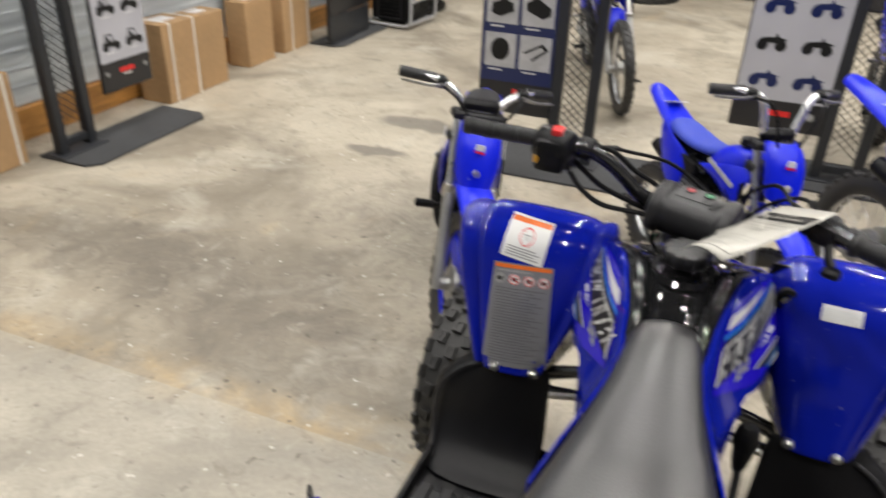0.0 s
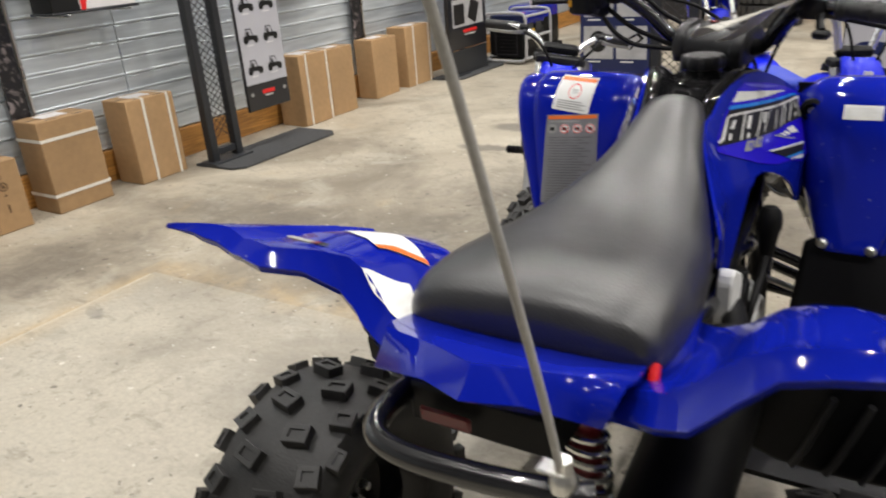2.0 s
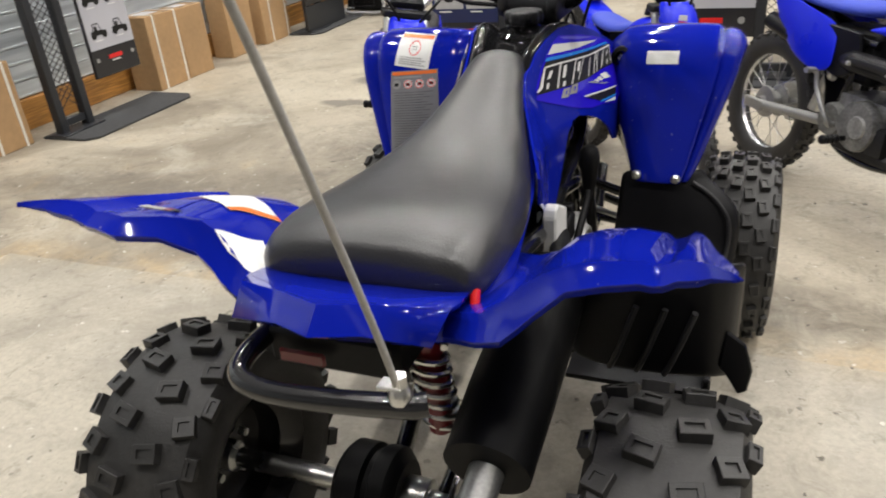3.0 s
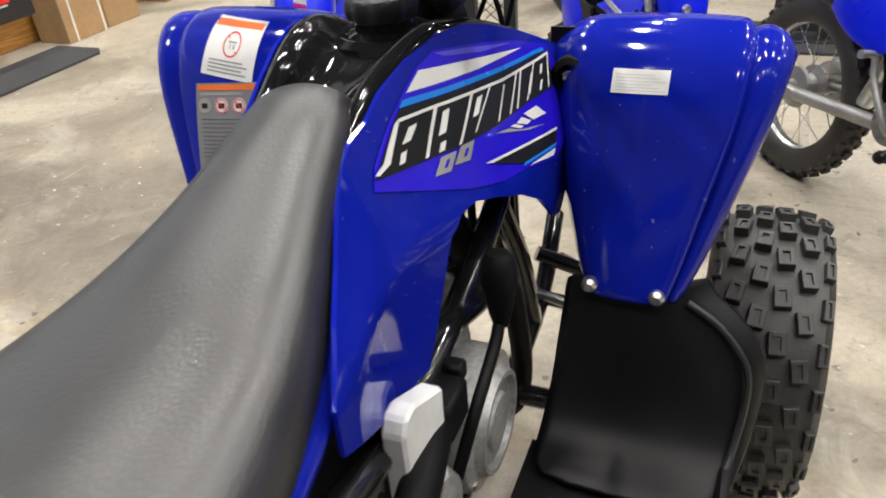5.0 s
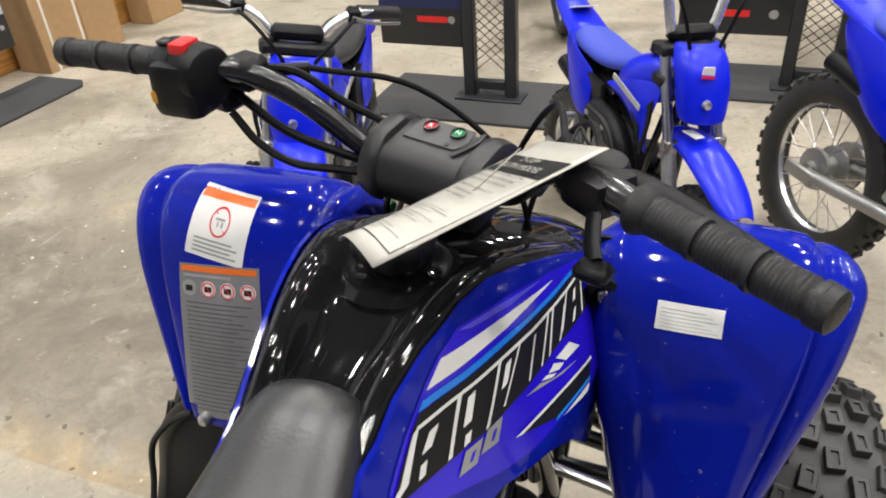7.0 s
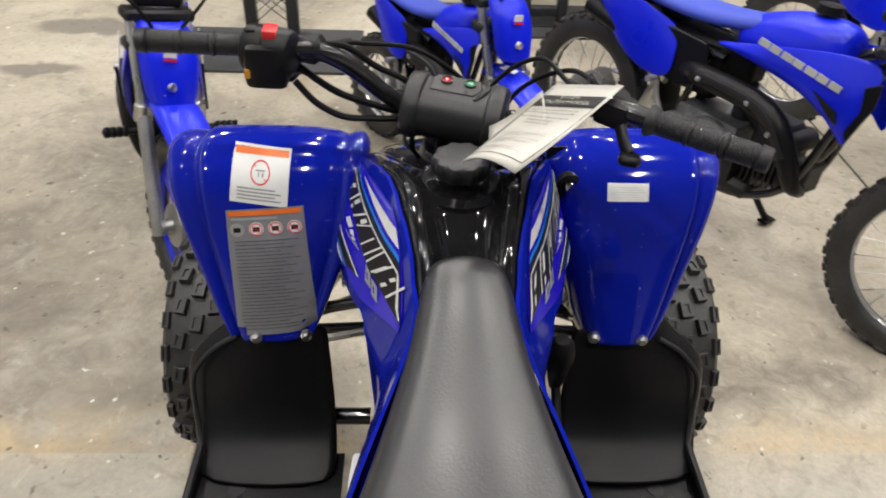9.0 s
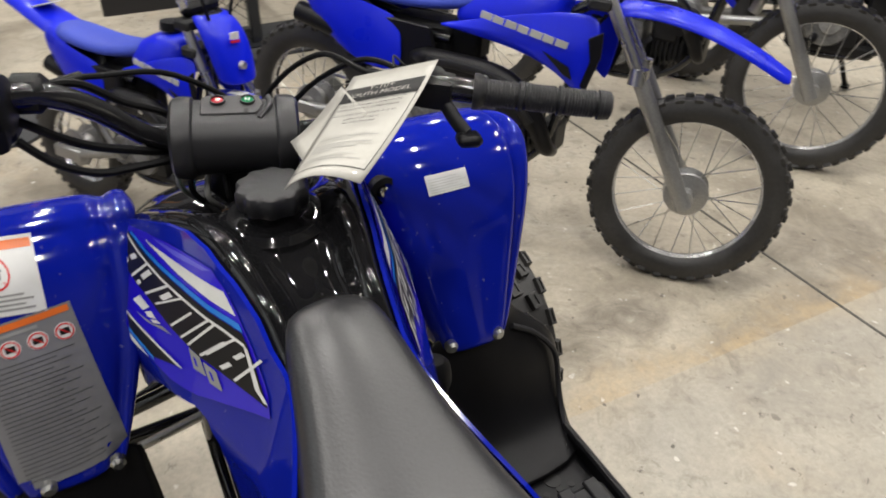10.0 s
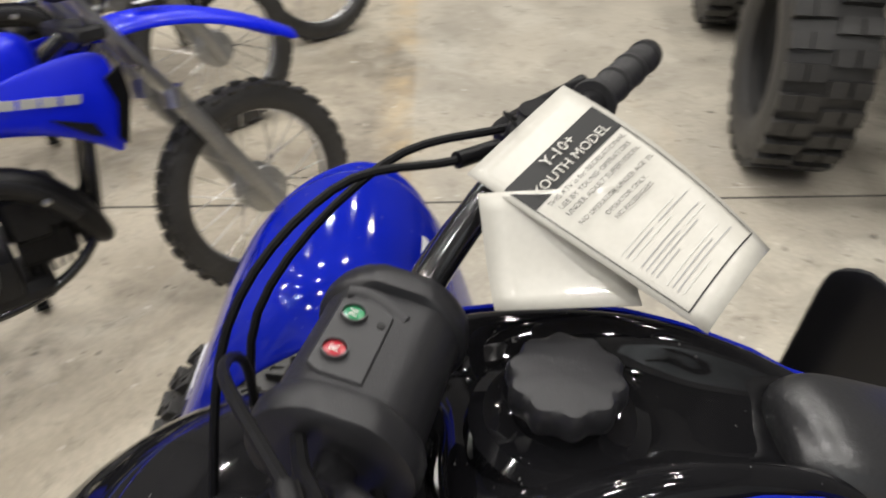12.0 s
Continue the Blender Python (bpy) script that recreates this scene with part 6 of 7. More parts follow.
# ---- generator, tyre stack, dark vehicle ----
def generator():
    ob = thing("portable_generator", "blue and black portable generator in a tubular steel cradle", "generator", pose(-2.46, 4.33, 0, 0, 0, -4) @ Matrix.Diagonal((.80, .80, .84, 1)))
    for y in (-.25, .25):
        part("hoop", tube([(0, y, .03), (-.17, y, .03), (-.225, y, .06), (-.235, y, .12), (-.235, y, .36), (-.22, y, .43), (-.16, y, .46), (.16, y, .46), (.22, y, .43), (.235, y, .36), (.235, y, .12), (.225, y, .06), (.17, y, .03), (0, y, .03)], .014, 10, 4), HOOP, ob, "pale grey steel hoop")
    for x, z in ((-.22, .05), (.22, .05), (-.225, .43), (.225, .43), (.235, .24)):
        part("cross_tube", tube([(x, -.25, z), (x, .25, z)], .013, 10, 1), HOOP, ob)
    part("fuel_tank", box(.38, .36, .11, (0, .04, .395), .035, segs=2), BLUE, ob, "blue fuel tank")
    part("tank_front", box(.38, .05, .09, (0, -.19, .395), .02, segs=2), POSTER_NAVY, ob)
    part("alternator", box(.40, .22, .29, (0, -.12, .19), .02), MATT, ob)
    for k in range(6):
        part("vent_slot", box(.20, .004, .010, (.0, -.2315, .12 + k * .032)), SATIN, ob, smooth=False)
    part("engine", box(.36, .22, .27, (0, .12, .18), .02), DARK_ENGINE, ob)
    for k in range(6):
        part("fin", box(.02, .18, .01, (.185, .12, .1 + k * .03), .002), DARK_ENGINE, ob)
    part("yellow_label", box(.09, .003, .085, (.238, -.13, .27), 0, Matrix.Rotation(radians(90), 3, "Z")), YELLOW_LABEL, ob, smooth=False)
    part("control_box", box(.02, .1, .12, (.205, -.1, .2)), SATIN, ob, smooth=False)
    for y in (-.10, .06):
        part("outlet_panel", box(.004, .11, .085, (.203, y, .315), .001), POD_FACE, ob, smooth=False)
    part("grille_rim", joined(box(.24, .006, .012, (.0, -.233, .325)), box(.24, .006, .012, (.0, -.233, .085)), box(.012, .006, .24, (-.12, -.233, .205)), box(.012, .006, .24, (.12, -.233, .205))), POD, ob, smooth=False)
    part("stand_leg", tube([(-.19, -.20, .03), (-.19, -.24, .07), (-.10, -.245, .07)], .008, 8, 2), STEEL, ob)
    part("pink_tag", box(.09, .05, .002, (.10, -.12, .452)), PINK, ob, smooth=False)
    part("price_card", box(.32, .003, .075, (.27, .05, .560), 0, Matrix.Rotation(radians(-17), 3, "Y")), WHITE_BOX, ob, "white price card with red bar", smooth=False)
    part("card_bar", box(.20, .002, .030, (.27, .047, .560), 0, Matrix.Rotation(radians(-17), 3, "Y")), RED, ob, smooth=False)
    g2 = thing("portable_generator", "blue and black generator standing behind another", "generator", pose(-2.55, 4.82, 0) @ Matrix.Diagonal((1.12, 1.0, 1.08, 1)))
    part("housing", box(.30, .36, .24, (0, 0, .17), .05, segs=2), MATT, g2)
    part("tank", box(.29, .35, .13, (0, 0, .30), .05, segs=3), BLUE, g2)
    part("base", box(.34, .38, .06, (0, 0, .03), .01), MATT, g2)


generator()


def loose_tyre(name, at, r, w, flat=True, label=""):
    ob = thing(name, label, "tyre", pose(*at, 0, 90 if flat else 0, 0), "stacked tyres")
    prof = [(r * .55, -w * .38), (r * .62, -w * .47), (r * .8, -w * .5), (r * .93, -w * .45), (r * .96, 0), (r * .93, w * .45), (r * .8, w * .5), (r * .62, w * .47), (r * .55, w * .38), (r * .58, 0)]
    kn = []
    for k in range(26):
        for c in (-.34, -.1, .14, .36):
            kn.append(moved(box(w * .2, r * .13, r * .07, (c * w, 0, r * .965), 0), pose(0, 0, 0, 360 * (k + (c > 0) * .5) / 26)))
    part("carcass", joined(lathe(prof, 44, "x", close=True), *kn), RUBBER, ob)
    return ob


for k in range(4):
    loose_tyre("spare_tyre", (-.92 + .02 * (k % 2), 6.42 + .015 * k, .105 + k * .205), .30, .20, True, "black knobbly tyre lying in a stack")


def dark_vehicle():
    ob = thing("utility_quad", "large black utility quad with wide knobbly tyres", "quad bike", pose(2.03, -1.43, 0, 0, 0, 80))
    for x in (-.46, .46):
        for y in (.55, -.55):
            w = loose_tyre("tyre", (0, 0, 0), .30, .22, False)
            w.parent = ob
            for c in list(w.children):
                c.parent = ob
                c.name = "tyre"
                c.matrix_local = Matrix.Translation((x, y, .30))
            bpy.data.objects.remove(w)
            part("wheel_disc", lathe([(0, -.03), (.10, -.03), (.16, -.05), (.17, -.05), (.17, .05), (.16, .05), (.10, .03), (0, .03)], 28, "x", (x, y, .30)), DARK_ENGINE, ob)
    part("body", box(.5, 1.3, .30, (0, 0, .55), .08, segs=2), SATIN, ob)
    for y in (.58, -.58):
        part("fender", box(1.04, .62, .07, (0, y, .72), .03, segs=2), MATT, ob)
    part("rack", joined(*[tube([(-.4, .35 + .1 * k, .82), (.4, .35 + .1 * k, .82)], .012, 8, 1) for k in range(5)]), PAINT_BLACK, ob)
    part("seat", box(.36, .7, .14, (0, -.15, .80), .05, segs=2), SEAT, ob)
    part("bumper", joined(tube([(-.3, .95, .35), (-.3, 1.0, .6), (.3, 1.0, .6), (.3, .95, .35)], .02, 10, 4), tube([(-.3, .8, .4), (-.3, .97, .42)], .02, 10, 1), tube([(.3, .8, .4), (.3, .97, .42)], .02, 10, 1)), STEEL, ob)


dark_vehicle()


# ---- small dirt bikes ----
def spoked_wheel(r, w, parent, at, turn, solid=False, tint=None):
    t = w / 2
    prof = [(r - 2.0 * t, -t * .55), (r - 1.7 * t, -t * .85), (r - .9 * t, -t), (r - .25 * t, -t * .72), (r, 0), (r - .25 * t, t * .72), (r - .9 * t, t), (r - 1.7 * t, t * .85), (r - 2.0 * t, t * .55), (r - 1.9 * t, 0)]
    m = Matrix.Translation(at) @ turn
    ty = part("tyre", lathe(prof, 52, "x", close=True), RUBBER, parent, "black knobbly tyre")
    ty.matrix_local = m
    n = 34
    me = bpy.data.meshes.new("tread_block")
    kb = box(t * .50, r * .085, t * .42, (0, 0, 0), .0012)
    kb.to_mesh(me)
    kb.free()
    me.materials.append(RUBBER)
    for q in range(n):
        for c in (-.62, 0, .62):
            shared("tread_block", me, ty, pose(0, 0, 0, 360 * (q + (.5 if c else 0)) / n) @ Matrix.Translation((c * t, 0, r - abs(c) * t * .42)) @ pose(0, 0, 0, 0, c * 40, 0))
    ri = r - 1.75 * t
    part("rim", lathe([(ri, -t * .7), (ri + .006, -t * .75), (ri - .006, -t * .25), (ri - .012, 0), (ri - .006, t * .25), (ri + .006, t * .75), (ri, t * .7), (ri - .004, t * .3), (ri - .006, 0), (ri - .004, -t * .3)], 44, "x", close=True), tint or CHROME, ty,
         "blue painted rim" if tint else "polished alloy rim")
    part("hub", lathe([(0, -.05), (.016, -.05), (.02, -.035), (.05, -.03), (.052, -.022), (.03, -.015), (.03, .015), (.052, .022), (.05, .03), (.02, .035), (.016, .05), (0, .05)], 28, "x"), ALLOY, ty, "cast alloy hub")
    if solid:
        part("spoke_plate", joined(*[moved(box(.012, .05, ri - .03, (0, 0, (ri + .02) / 2), .004), pose(0, 0, 0, 60 * k)) for k in range(6)]), tint, ty)
    else:
        for k in range(24):
            a = 2 * math.pi * k / 24
            s = 1 if k % 2 else -1
            b = a + (.42 if (k // 2) % 2 else -.42)
            part("spoke", tube([(s * .022, .046 * math.cos(b), .046 * math.sin(b)), (0, (ri - .004) * math.cos(a), (ri - .004) * math.sin(a))], .0014, 5, 1), STEEL, ty)
    return ty


def dirt_bike(label, m, wb=1.06, rf=.238, rr=.222, steer=0.0, k=1.0, plate=0.0, solid=False, seat=None, white=True, bars=1.0, nose=1.0, lift=0.0, peg=(-.075, .275), tail=1.0, rise=0.0, group="dirt bikes"):
    """A small trail bike facing +y, its wheels on the floor, leaning on a side stand."""
    ob = thing("dirt_bike", label, "motorcycle", m, group)
    yf, yr = wb / 2, -wb / 2
    P = lambda x, y, z: (x * k, y * wb, z * k)
    seat_mat = seat or SEAT_BLUE
    # steering group turned about the raked head
    head = Vector(P(0, .245, .70))
    axis = Vector((0, -.42, .91)).normalized()
    S = Matrix.Translation(head) @ Matrix.Rotation(radians(steer), 4, axis) @ Matrix.Translation(-head)
    spoked_wheel(rf, .066 * k, ob, S @ Vector((0, yf, rf)), S.to_3x3().to_4x4(), solid, BIKE_BLUE if solid else None)
    spoked_wheel(rr, .078 * k, ob, Vector((0, yr, rr)), Matrix(), solid, BIKE_BLUE if solid else None)
    top = Vector(P(0, .235, .80))
    collar = Vector((0, yf, rf)).lerp(top, .56)
    for s in (1, -1):
        side_x = Vector((s * .078 * k, 0, 0))
        low = Vector((0, yf, rf - .02))
        part("fork_leg", moved(joined(tube([low + side_x, collar + side_x], .021 * k, 14, 1), tube([(s * .078 * k, yf, rf), (s * .06 * k, yf, rf)], .022 * k, 10, 1)), S), ALLOY, ob, "grey alloy fork slider")
        part("fork_tube", moved(joined(tube([collar + side_x, top + side_x], .016 * k, 12, 1), lathe([(0, -.02), (.026 * k, -.02), (.024 * k, .015), (0, .015)], 14, "z", collar + side_x)), S), STEEL, ob)
    part("triple_clamp", moved(joined(box(.20 * k, .06 * k, .025, P(0, .25, .72), .006), box(.20 * k, .06 * k, .025, P(0, .232, .80), .006)), S), DARK_ENGINE, ob)
    bar = part("handlebar", moved(tube([P(-.33 * bars, .13, .885 + rise), P(-.20 * bars, .185, .895 + rise), P(-.12 * bars, .215, .87 + rise), P(-.05, .225, .825), P(.05, .225, .825), P(.12 * bars, .215, .87 + rise), P(.20 * bars, .185, .895 + rise), P(.33 * bars, .13, .885 + rise)], .0105, 12, 5), S), CHROME, ob, "steel handlebar")
    for s in (1, -1):
        part("grip", moved(tube([P(s * .34 * bars - s * .12, .178, .894 + rise), P(s * .34 * bars, .126, .884 + rise)], .0150, 14, 1), S), GRIP, bar, "black rubber grip")
        part("lever", moved(tube([P(s * .17 * bars, .215, .885 + rise), P(s * .24 * bars, .21, .875 + rise), P(s * .34 * bars, .17, .868 + rise)], [.008, .006, .005], 10, 4, .6), S), ALLOY, bar)
        part("lever_clamp", moved(box(.03, .035, .03, P(s * .18 * bars, .195, .89 + rise), .006), S), SATIN, bar)
    part("bar_pad", moved(box(.15 * k, .035, .035, P(0, .225, .838), .012), S), SATIN, bar)
    for sx in (1, -1):
        part("cable", moved(tube([P(sx * .18 * bars, .22, .885 + rise), P(sx * .12 * bars, .30, .86 + rise), P(sx * .03, .30, .76), P(sx * .03, .22, .62)], .004, 8, 6), S), MATT, bar)
    # front fender
    rows = []
    for y, z, w in ((.235, .60, .055), (.33, .615, .066), (.43, .605, .072), (.53, .575, .072), (.63, .53, .062), (.70, .49, .040)):
        y, z = .250 + (y - .235) * nose, z + lift
        rows.append([P(-w, y, z - .028), P(-w * .85, y, z - .004), P(0, y, z + .012), P(w * .85, y, z - .004), P(w, y, z - .028)])
    ff = part("front_fender", moved(loft(rows, cap=False, ring=False), S), BIKE_BLUE, ob, "bright blue front fender", sub=2, solid=.004)
    if white:
        part("white_mark", moved(slab([(.010, 0), (.035, 0), (.030, .045), (.008, .04)], .002, "z", P(0, .250 + .12 * nose, .630 + lift)), S), WHITE, ff, smooth=False)
    if plate:
        pr = [[P(-w, y - .03, plate + z), P(-w * .8, y + .02, plate + z), P(0, y + .04, plate + z), P(w * .8, y + .02, plate + z), P(w, y - .03, plate + z)]
              for y, z, w in ((.27, .0, .060), (.30, -.015, .078), (.34, -.06, .088), (.37, -.13, .086), (.385, -.20, .074))]
        sd = part("front_shield", moved(loft(pr, cap=False, ring=False), S), BIKE_BLUE, ob, "bright blue front shield", sub=2, solid=.004)
        part("white_mark", moved(slab([(-.014, -.008), (.014, -.005), (.012, .010), (-.012, .008)], .003, "y", P(.02, .385, plate - .055)), S), WHITE, sd, smooth=False)
        part("red_mark", moved(slab([(-.014, -.007), (.014, -.004), (.014, .001), (-.014, -.002)], .003, "y", P(.02, .388, plate - .066)), S), RED, sd, smooth=False)
        part("bolt", moved(lathe([(0, .012), (.008, .010), (.010, 0), (0, 0)], 12, "y", P(.02, .405, plate - .14)), S), STEEL, sd)
    # tank and shrouds
    tk = [[P(-w, y, z - h), P(-w * 1.06, y, z - h * .45), P(-w * .7, y, z), P(0, y, z + .012), P(w * .7, y, z), P(w * 1.06, y, z - h * .45), P(w, y, z - h)] for y, w, z, h in
          ((.19, .05, .72, .10), (.14, .078, .74, .14), (.05, .088, .735, .15), (-.03, .075, .70, .11), (-.08, .06, .67, .07))]
    part("fuel_tank", loft(tk), BIKE_BLUE, ob, "bright blue fuel tank", sub=2)
    part("tank_cap", lathe([(0, .02), (.028, .018), (.03, 0), (0, 0)], 20, "z", P(0, .09, .75)), SATIN, ob)
    for s in (1, -1):
        sh = [[P(s * x, y + .03, z + .01) for x, y, z in row] for row in (
            ((.080, .25, .70), (.092, .15, .69), (.092, .05, .66), (.084, -.05, .625), (.078, -.13, .60)),
            ((.108, .25, .63), (.116, .17, .62), (.108, .07, .61), (.096, -.03, .609), (.086, -.128, .596)),
            ((.112, .243, .57), (.118, .18, .565), (.110, .08, .588), (.098, -.02, .605), (.087, -.126, .592)),
            ((.106, .236, .51), (.110, .218, .505), (.108, .155, .548), (.098, .06, .580), (.087, -.10, .592)),
            ((.100, .228, .482), (.102, .222, .480), (.104, .170, .538), (.096, .07, .574), (.086, -.09, .590)))]
        pn = part("shroud", loft(sh, cap=False, ring=False), BIKE_BLUE, ob, "bright blue radiator shroud", sub=2, solid=.004)
        for q in range(7):
            u = .015 + q * .029
            z = .662 - (u - .015) * .20
            part("shroud_mark", slab([(a * wb, b * k) for a, b in ((u, z - .008), (u + .026 - .002 * (q % 2), z - .013), (u + .030 - .002 * (q % 2), z + .004), (u + .004, z + .010))], .002, "x", (s * .1185 * k, 0, 0)), PALE_INK, pn, smooth=False)
        part("shroud_vent", slab([(a * wb, b * k) for a, b in ((.165, .598), (.225, .570), (.235, .540), (.215, .550))], .003, "x", (s * .1175 * k, 0, 0)), INK, pn, smooth=False)
        part("shroud_scoop", slab([(a * wb, b * k) for a, b in ((.258, .650), (.288, .672), (.290, .610), (.266, .510), (.254, .530), (.268, .595))], .006, "x", (s * .1165 * k, 0, 0), .002), SATIN, pn, smooth=False)
        side = [[P(s * .078, -.20, .605), P(s * .088, -.27, .625), P(s * .088, -.38, .655), P(s * .070, -.51, .685)],
                [P(s * .098, -.188, .53), P(s * .108, -.27, .54), P(s * .104, -.38, .57), P(s * .078, -.50, .64)],
                [P(s * .096, -.183, .452), P(s * .106, -.255, .436), P(s * .102, -.36, .475), P(s * .078, -.455, .565)]]
        part("side_cover", loft(side, cap=False, ring=False), BIKE_BLUE, ob, "bright blue side cover", sub=2, solid=.004)
        part("air_box_cover", slab([(-.25 * wb, .60 * k), (-.12 * wb, .592 * k), (-.105 * wb, .53 * k), (-.125 * wb, .465 * k), (-.17 * wb, .44 * k), (-.25 * wb, .46 * k)], .014, "x", (s * .080 * k, 0, 0), .004), SATIN, ob, smooth=False)
        part("foot_peg", joined(tube([P(s * .07, peg[0], peg[1]), P(s * .19, peg[0], peg[1])], .008, 10, 1), lathe([(0, -.03), (.011, -.03)] + [(.011 if q % 2 else .014, -.026 + .007 * q) for q in range(8)] + [(0, .028)], 14, "x", P(s * .165, peg[0], peg[1]))), SATIN, ob, "black ribbed foot peg")
    # seat and tail
    st = [[P(-w, y, z - .05), P(-w * 1.02, y, z - .018), P(-w * .7, y, z), P(0, y, z + .004), P(w * .7, y, z), P(w * 1.02, y, z - .018), P(w, y, z - .05)] for y, w, z in
          ((.06, .045, .725), (.0, .06, .705), (-.12, .078, .675), (-.26, .088, .672), (-.40, .085, .69), (-.47, .06, .70))]
    part("seat", loft(st), seat_mat, ob, "blue vinyl saddle" if seat_mat is SEAT_BLUE else "black vinyl saddle", sub=2)
    tl = [[P(-w, y, z - .03), P(-w * .8, y, z), P(0, y, z + .01), P(w * .8, y, z), P(w, y, z - .03)] for y, w, z in ((-.36, .085, .665), (-.48, .082, .665 + .030 * tail), (-.60, .072, .665 + .070 * tail), (-.72, .055, .665 + .100 * tail), (-.76, .04, .665 + .105 * tail))]
    rf_ = part("rear_fender", loft(tl, cap=False, ring=False), BIKE_BLUE, ob, "bright blue upswept rear fender", sub=2, solid=.004)
    part("white_mark", box(.08 * k, .06, .003, P(0, -.56, .668 + .070 * tail), 0, Matrix.Rotation(radians(17 * tail), 3, "X")), WHITE, rf_, smooth=False)
    # frame, engine, swing arm
    fr = [[P(0, .24, .72), P(0, .10, .62), P(0, -.08, .56), P(0, -.14, .40), P(0, -.10, .27)], [P(0, .24, .68), P(0, .22, .52), P(0, .18, .38), P(0, .10, .30)], [P(.05, -.08, .56), P(.06, -.30, .58), P(.06, -.45, .63)], [P(-.05, -.08, .56), P(-.06, -.30, .58), P(-.06, -.45, .63)]]
    part("frame", joined(*[tube(p, .015 * k, 10, 4) for p in fr]), PAINT_BLACK, ob, "black steel frame")
    en = part("engine", joined(box(.15 * k, .22 * k, .17 * k, P(0, -.07, .32), .03, segs=2), lathe([(0, 0), (.075 * k, 0), (.08 * k, -.01), (.08 * k, -.03), (0, -.03)], 28, "x", P(.105, -.05, .32)), lathe([(0, 0), (.05 * k, 0), (.055 * k, -.01), (.055 * k, -.03), (0, -.03)], 24, "x", P(.10, -.15, .31))), BIKE_ENGINE, ob, "dark grey cast alloy engine")
    cy = part("cylinder", joined(box(.08 * k, .12 * k, .08 * k, P(0, .10, .315), .01), box(.10 * k, .05, .10 * k, P(0, .175, .335), .01)), DARK_ENGINE, en)
    for q in range(7):
        part("fin", box(.11 * k, .006, .11 * k, P(0, .055 + .014 * q, .305 + .004 * q), .001), DARK_ENGINE, en)
    part("crank_cover", lathe([(0, .0), (.034 * k, .0), (.038 * k, -.008), (0, -.008)], 24, "x", P(.112, -.04, .32)), ENGINE, en)
    ex = part("exhaust_pipe", tube([P(.03, .19, .30), P(.080, .185, .33), P(.100, .160, .40), P(.108, .115, .47), P(.108, .05, .505), P(.104, -.09, .510), P(.070, -.16, .50)], [.016, .020, .026, .029, .028, .028, .022], 14, 5), SATIN, ob, "black exhaust with perforated heat guard")
    for y, z in ((-.085, .512), (.05, .508), (.12, .455)):
        part("guard_bolt", lathe([(0, .010), (.006, .008), (.008, 0), (0, 0)], 10, "x", P(.140, y, z)), STEEL, ex)
    part("heat_guard", tube([P(.122, .155, .40), P(.130, .105, .475), P(.130, .04, .508), P(.126, -.10, .512)], .020, 10, 4, .55), DARK_ENGINE, ex)
    part("silencer", tube([P(.062, -.25, .490), P(.070, -.50, .560)], .030 * k, 16, 1), SATIN, ob)
    for s in (1, -1):
        part("swing_arm", joined(tube([P(s * .07, -.10, .30), (s * .075 * k, yr + .02, rr)], .018 * k, 10, 1), box(.012, .10, .035, (s * .085 * k, yr + .01, rr), .004)), ALLOY, ob, "silver swing arm")
        part("rear_shock", joined(tube([P(s * .03, -.22, .52), P(s * .03, -.28, .30)], .022 * k, 12, 1)), STEEL, ob) if s > 0 else None
    # air box, intake, inner mudguard, twin down tubes and kick lever round the engine
    part("air_box", joined(box(.115 * k, .17 * wb, .17 * k, P(0, -.165, .515), .014), box(.085 * k, .08 * wb, .10 * k, P(0, -.05, .555), .012)), MATT, ob, "matt black air box")
    part("carburettor", joined(tube([P(0, -.09, .475), P(0, -.02, .455), P(.0, .05, .40)], [.030 * k, .026 * k, .024 * k], 14, 4), lathe([(0, -.05), (.026 * k, -.05), (.028 * k, -.01), (.022 * k, .0), (.022 * k, .045), (.016 * k, .055), (0, .055)], 18, "z", P(0, -.02, .455))), DARK_ENGINE, en, "dark carburettor with rubber intake")
    part("cylinder_head", joined(box(.125 * k, .10 * k, .115 * k, P(0, .085, .395), .014), lathe([(0, -.07 * k), (.034 * k, -.07 * k), (.034 * k, .07 * k), (0, .07 * k)], 20, "x", P(0, .125, .405))), DARK_ENGINE, en)
    mg = [[P(-w, y, z - .012), P(-w * .8, y, z), P(0, y, z + .004), P(w * .8, y, z), P(w, y, z - .012)] for y, w, z in ((-.215, .052, .30), (-.225, .058, .40), (-.262, .062, .50), (-.33, .064, .585), (-.42, .064, .645))]
    part("inner_mudguard", loft(mg, cap=False, ring=False), SATIN, ob, "satin black inner mudguard", sub=1, solid=.004)
    part("frame_cradle", joined(*[tube([P(s * .03, .225, .62), P(s * .055, .205, .46), P(s * .062, .165, .30), P(s * .062, .05, .215), P(s * .062, -.12, .215), P(s * .058, -.165, .32), P(s * .052, -.12, .55)], .0115 * k, 10, 4) for s in (1, -1)]), PAINT_BLACK, ob, "black frame cradle")
    part("kick_lever", tube([P(.095, -.13, .30), P(.125, -.13, .31), P(.132, -.185, .40), P(.135, -.20, .455), P(.175, -.20, .462)], [.009, .009, .0075, .007, .009], 10, 4), ALLOY, ob, "folded alloy kick lever")
    part("sump_cover", joined(box(.16 * k, .30 * k, .05 * k, P(0, -.03, .235), .014), box(.19 * k, .11 * k, .09 * k, P(0, .0, .29), .02, segs=2)), DARK_ENGINE, en)
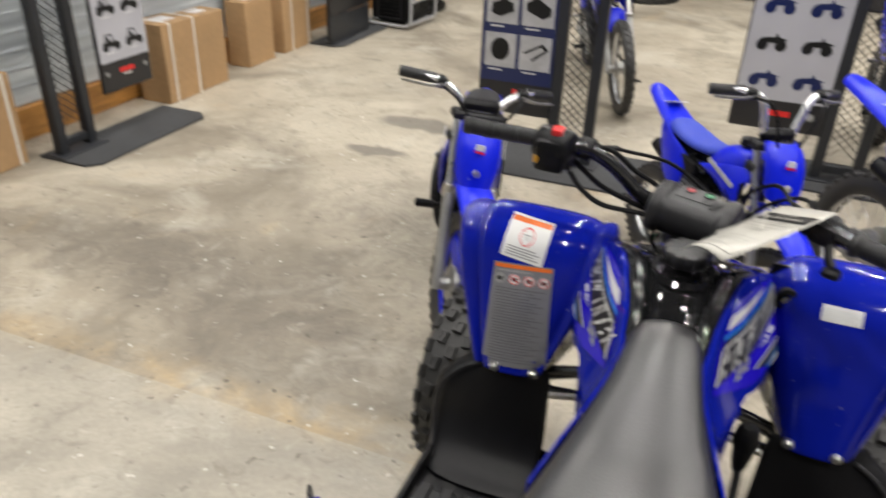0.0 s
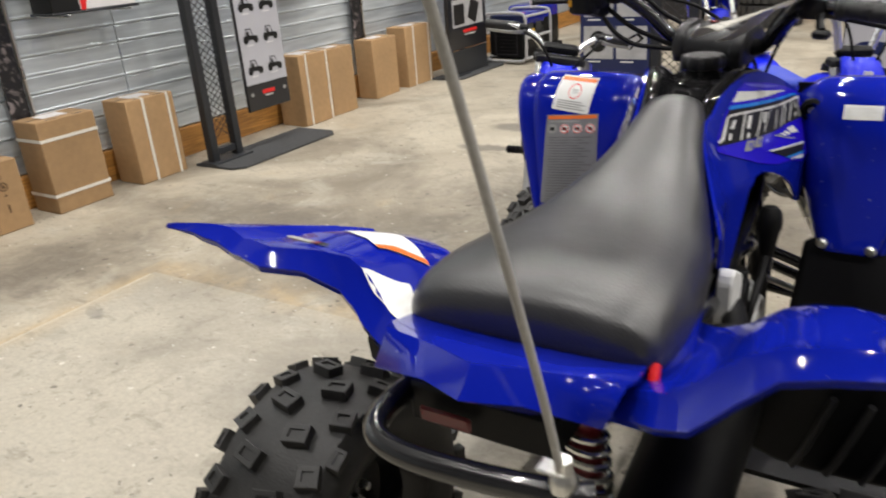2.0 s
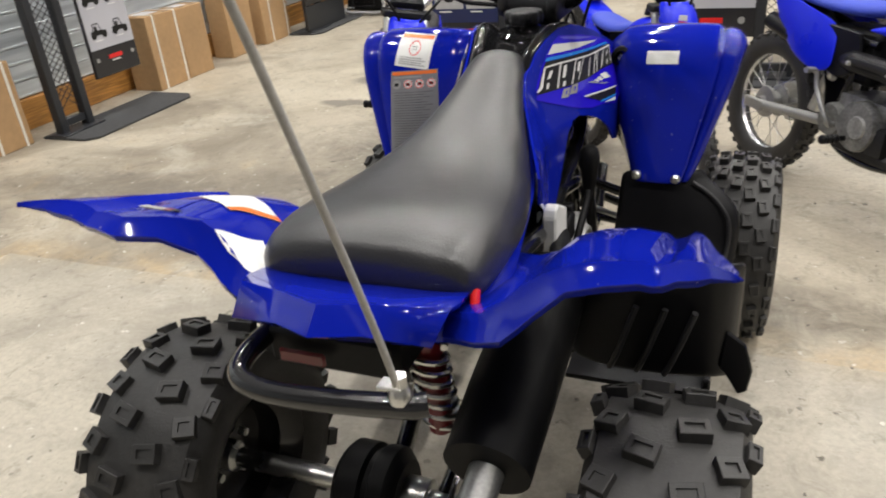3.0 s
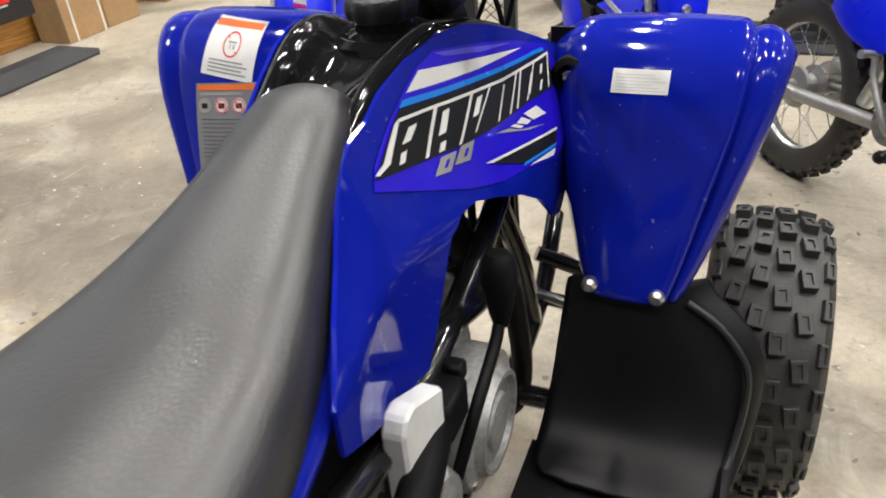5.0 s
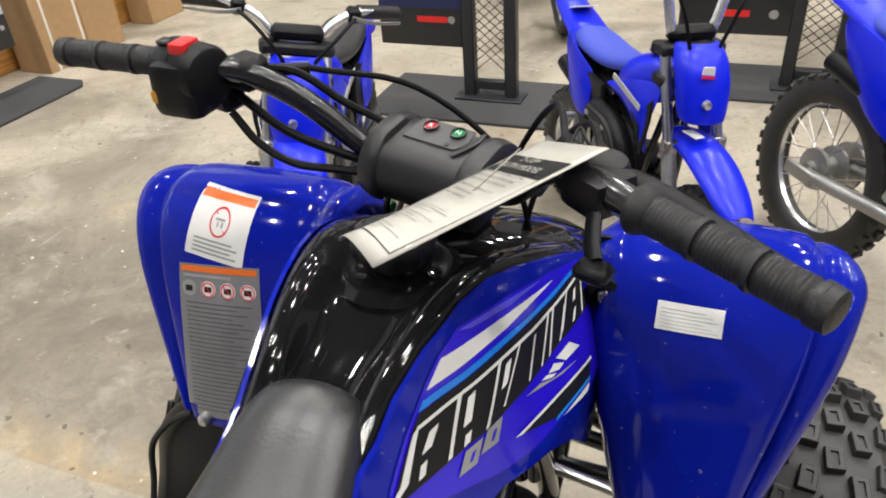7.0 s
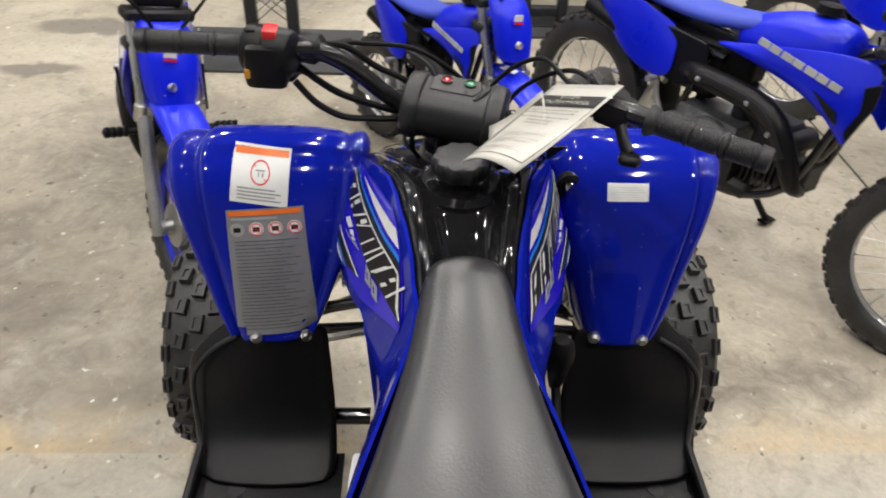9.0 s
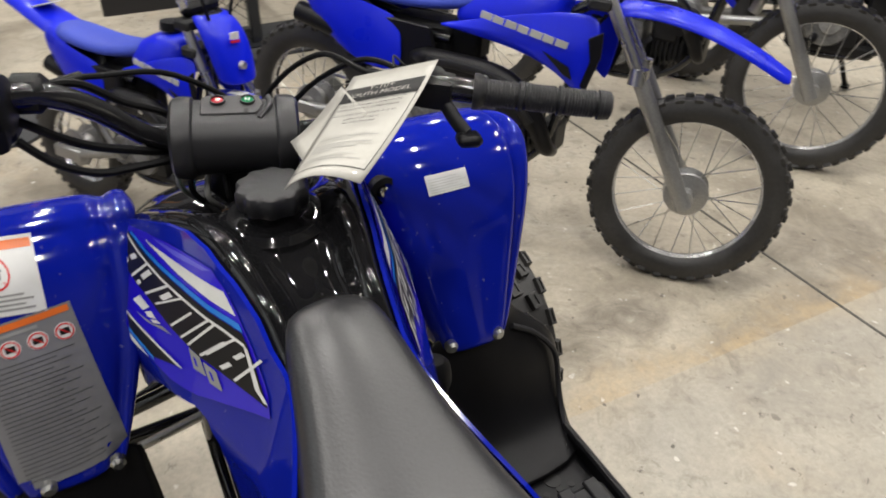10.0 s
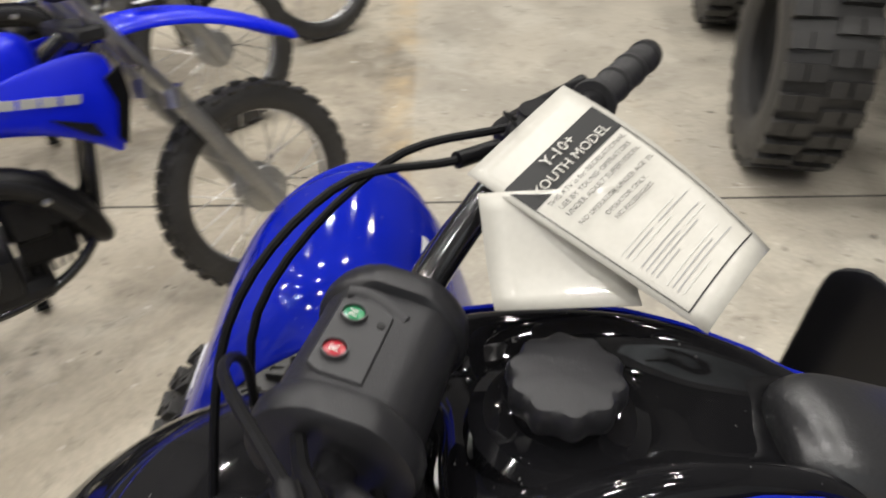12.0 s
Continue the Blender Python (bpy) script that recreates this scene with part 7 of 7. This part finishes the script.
    part("side_stand", joined(tube([P(-.09, -.02, .26), P(-.16, .02, .13), P(-.225, .05, .035)], .009, 8, 3), box(.05, .03, .008, P(-.23, .05, .033), .002)), MATT, ob)
    part("chain_guard", slab([(-.45 * wb, .31 * k), (-.12 * wb, .36 * k), (-.12 * wb, .335 * k), (-.45 * wb, .285 * k)], .006, "x", (-.085 * k, 0, 0)), SATIN, ob, smooth=False)
    part("chain", joined(tube([(-.075 * k, yr, rr + .06), P(-.075, -.05, .335)], .006, 6, 1), tube([(-.075 * k, yr, rr - .06), P(-.075, -.05, .265)], .006, 6, 1)), STEEL, ob)
    part("rear_sprocket", lathe([(0, -.003), (.065 * k, -.003), (.068 * k, 0), (.065 * k, .003), (0, .003)], 30, "x", (-.075 * k, yr, rr)), STEEL, ob)
    return ob


def facing(front, rear, lean=-5):
    """Pose for a bike from its two wheels' places on the floor."""
    a, b = Vector((*front, 0)), Vector((*rear, 0))
    d = a - b
    return Matrix.Translation((a + b) / 2) @ Matrix.Rotation(math.atan2(-d.x, d.y), 4, "Z") @ Matrix.Rotation(radians(lean), 4, "Y"), d.length


mt, w = facing((1.05, .428), (.455, 1.315))
dirt_bike("bright blue small trail bike on its side stand", mt, w, .227, .222, steer=12, k=.87, nose=.85, lift=.115)
mt, w = facing((1.78, .70), (1.20, 1.60))
dirt_bike("bright blue trail bike parked beside another", mt, w, .25, .235, steer=8, k=.92, nose=.85, lift=.10)
mt, w = facing((2.52, .50), (1.95, 1.42))
dirt_bike("bright blue trail bike at the end of the row", mt, w, .26, .24, steer=8, k=.96, nose=.85, lift=.10)
mt, w = facing((.21, .91), (-.17, 1.44))
dirt_bike("bright blue mini trail bike with blue front shield", mt, w, .165, .16, steer=0, k=.72, plate=.83, bars=.82, rise=.09, nose=.9, lift=-.03)
mt, w = facing((-.595, .62), (-.80, 1.36), -3)
dirt_bike("tiny blue beginner bike with solid blue wheels", mt, w, .20, .19, steer=22, k=.765, plate=.795, peg=(.20, .42), solid=True, tail=-.6, seat=SEAT, bars=.85, nose=.8, lift=.0)
mt, w = facing((-.53, 2.95), (-.90, 3.87), 6)
dirt_bike("blue trail bike standing behind the poster stand", mt, w, .24, .225, k=.82, nose=.2)
mt, w = facing((.85, 2.05), (.72, 3.1), 5)
dirt_bike("blue trail bike behind the grey poster stand", mt, w, .26, .24, k=1.04)
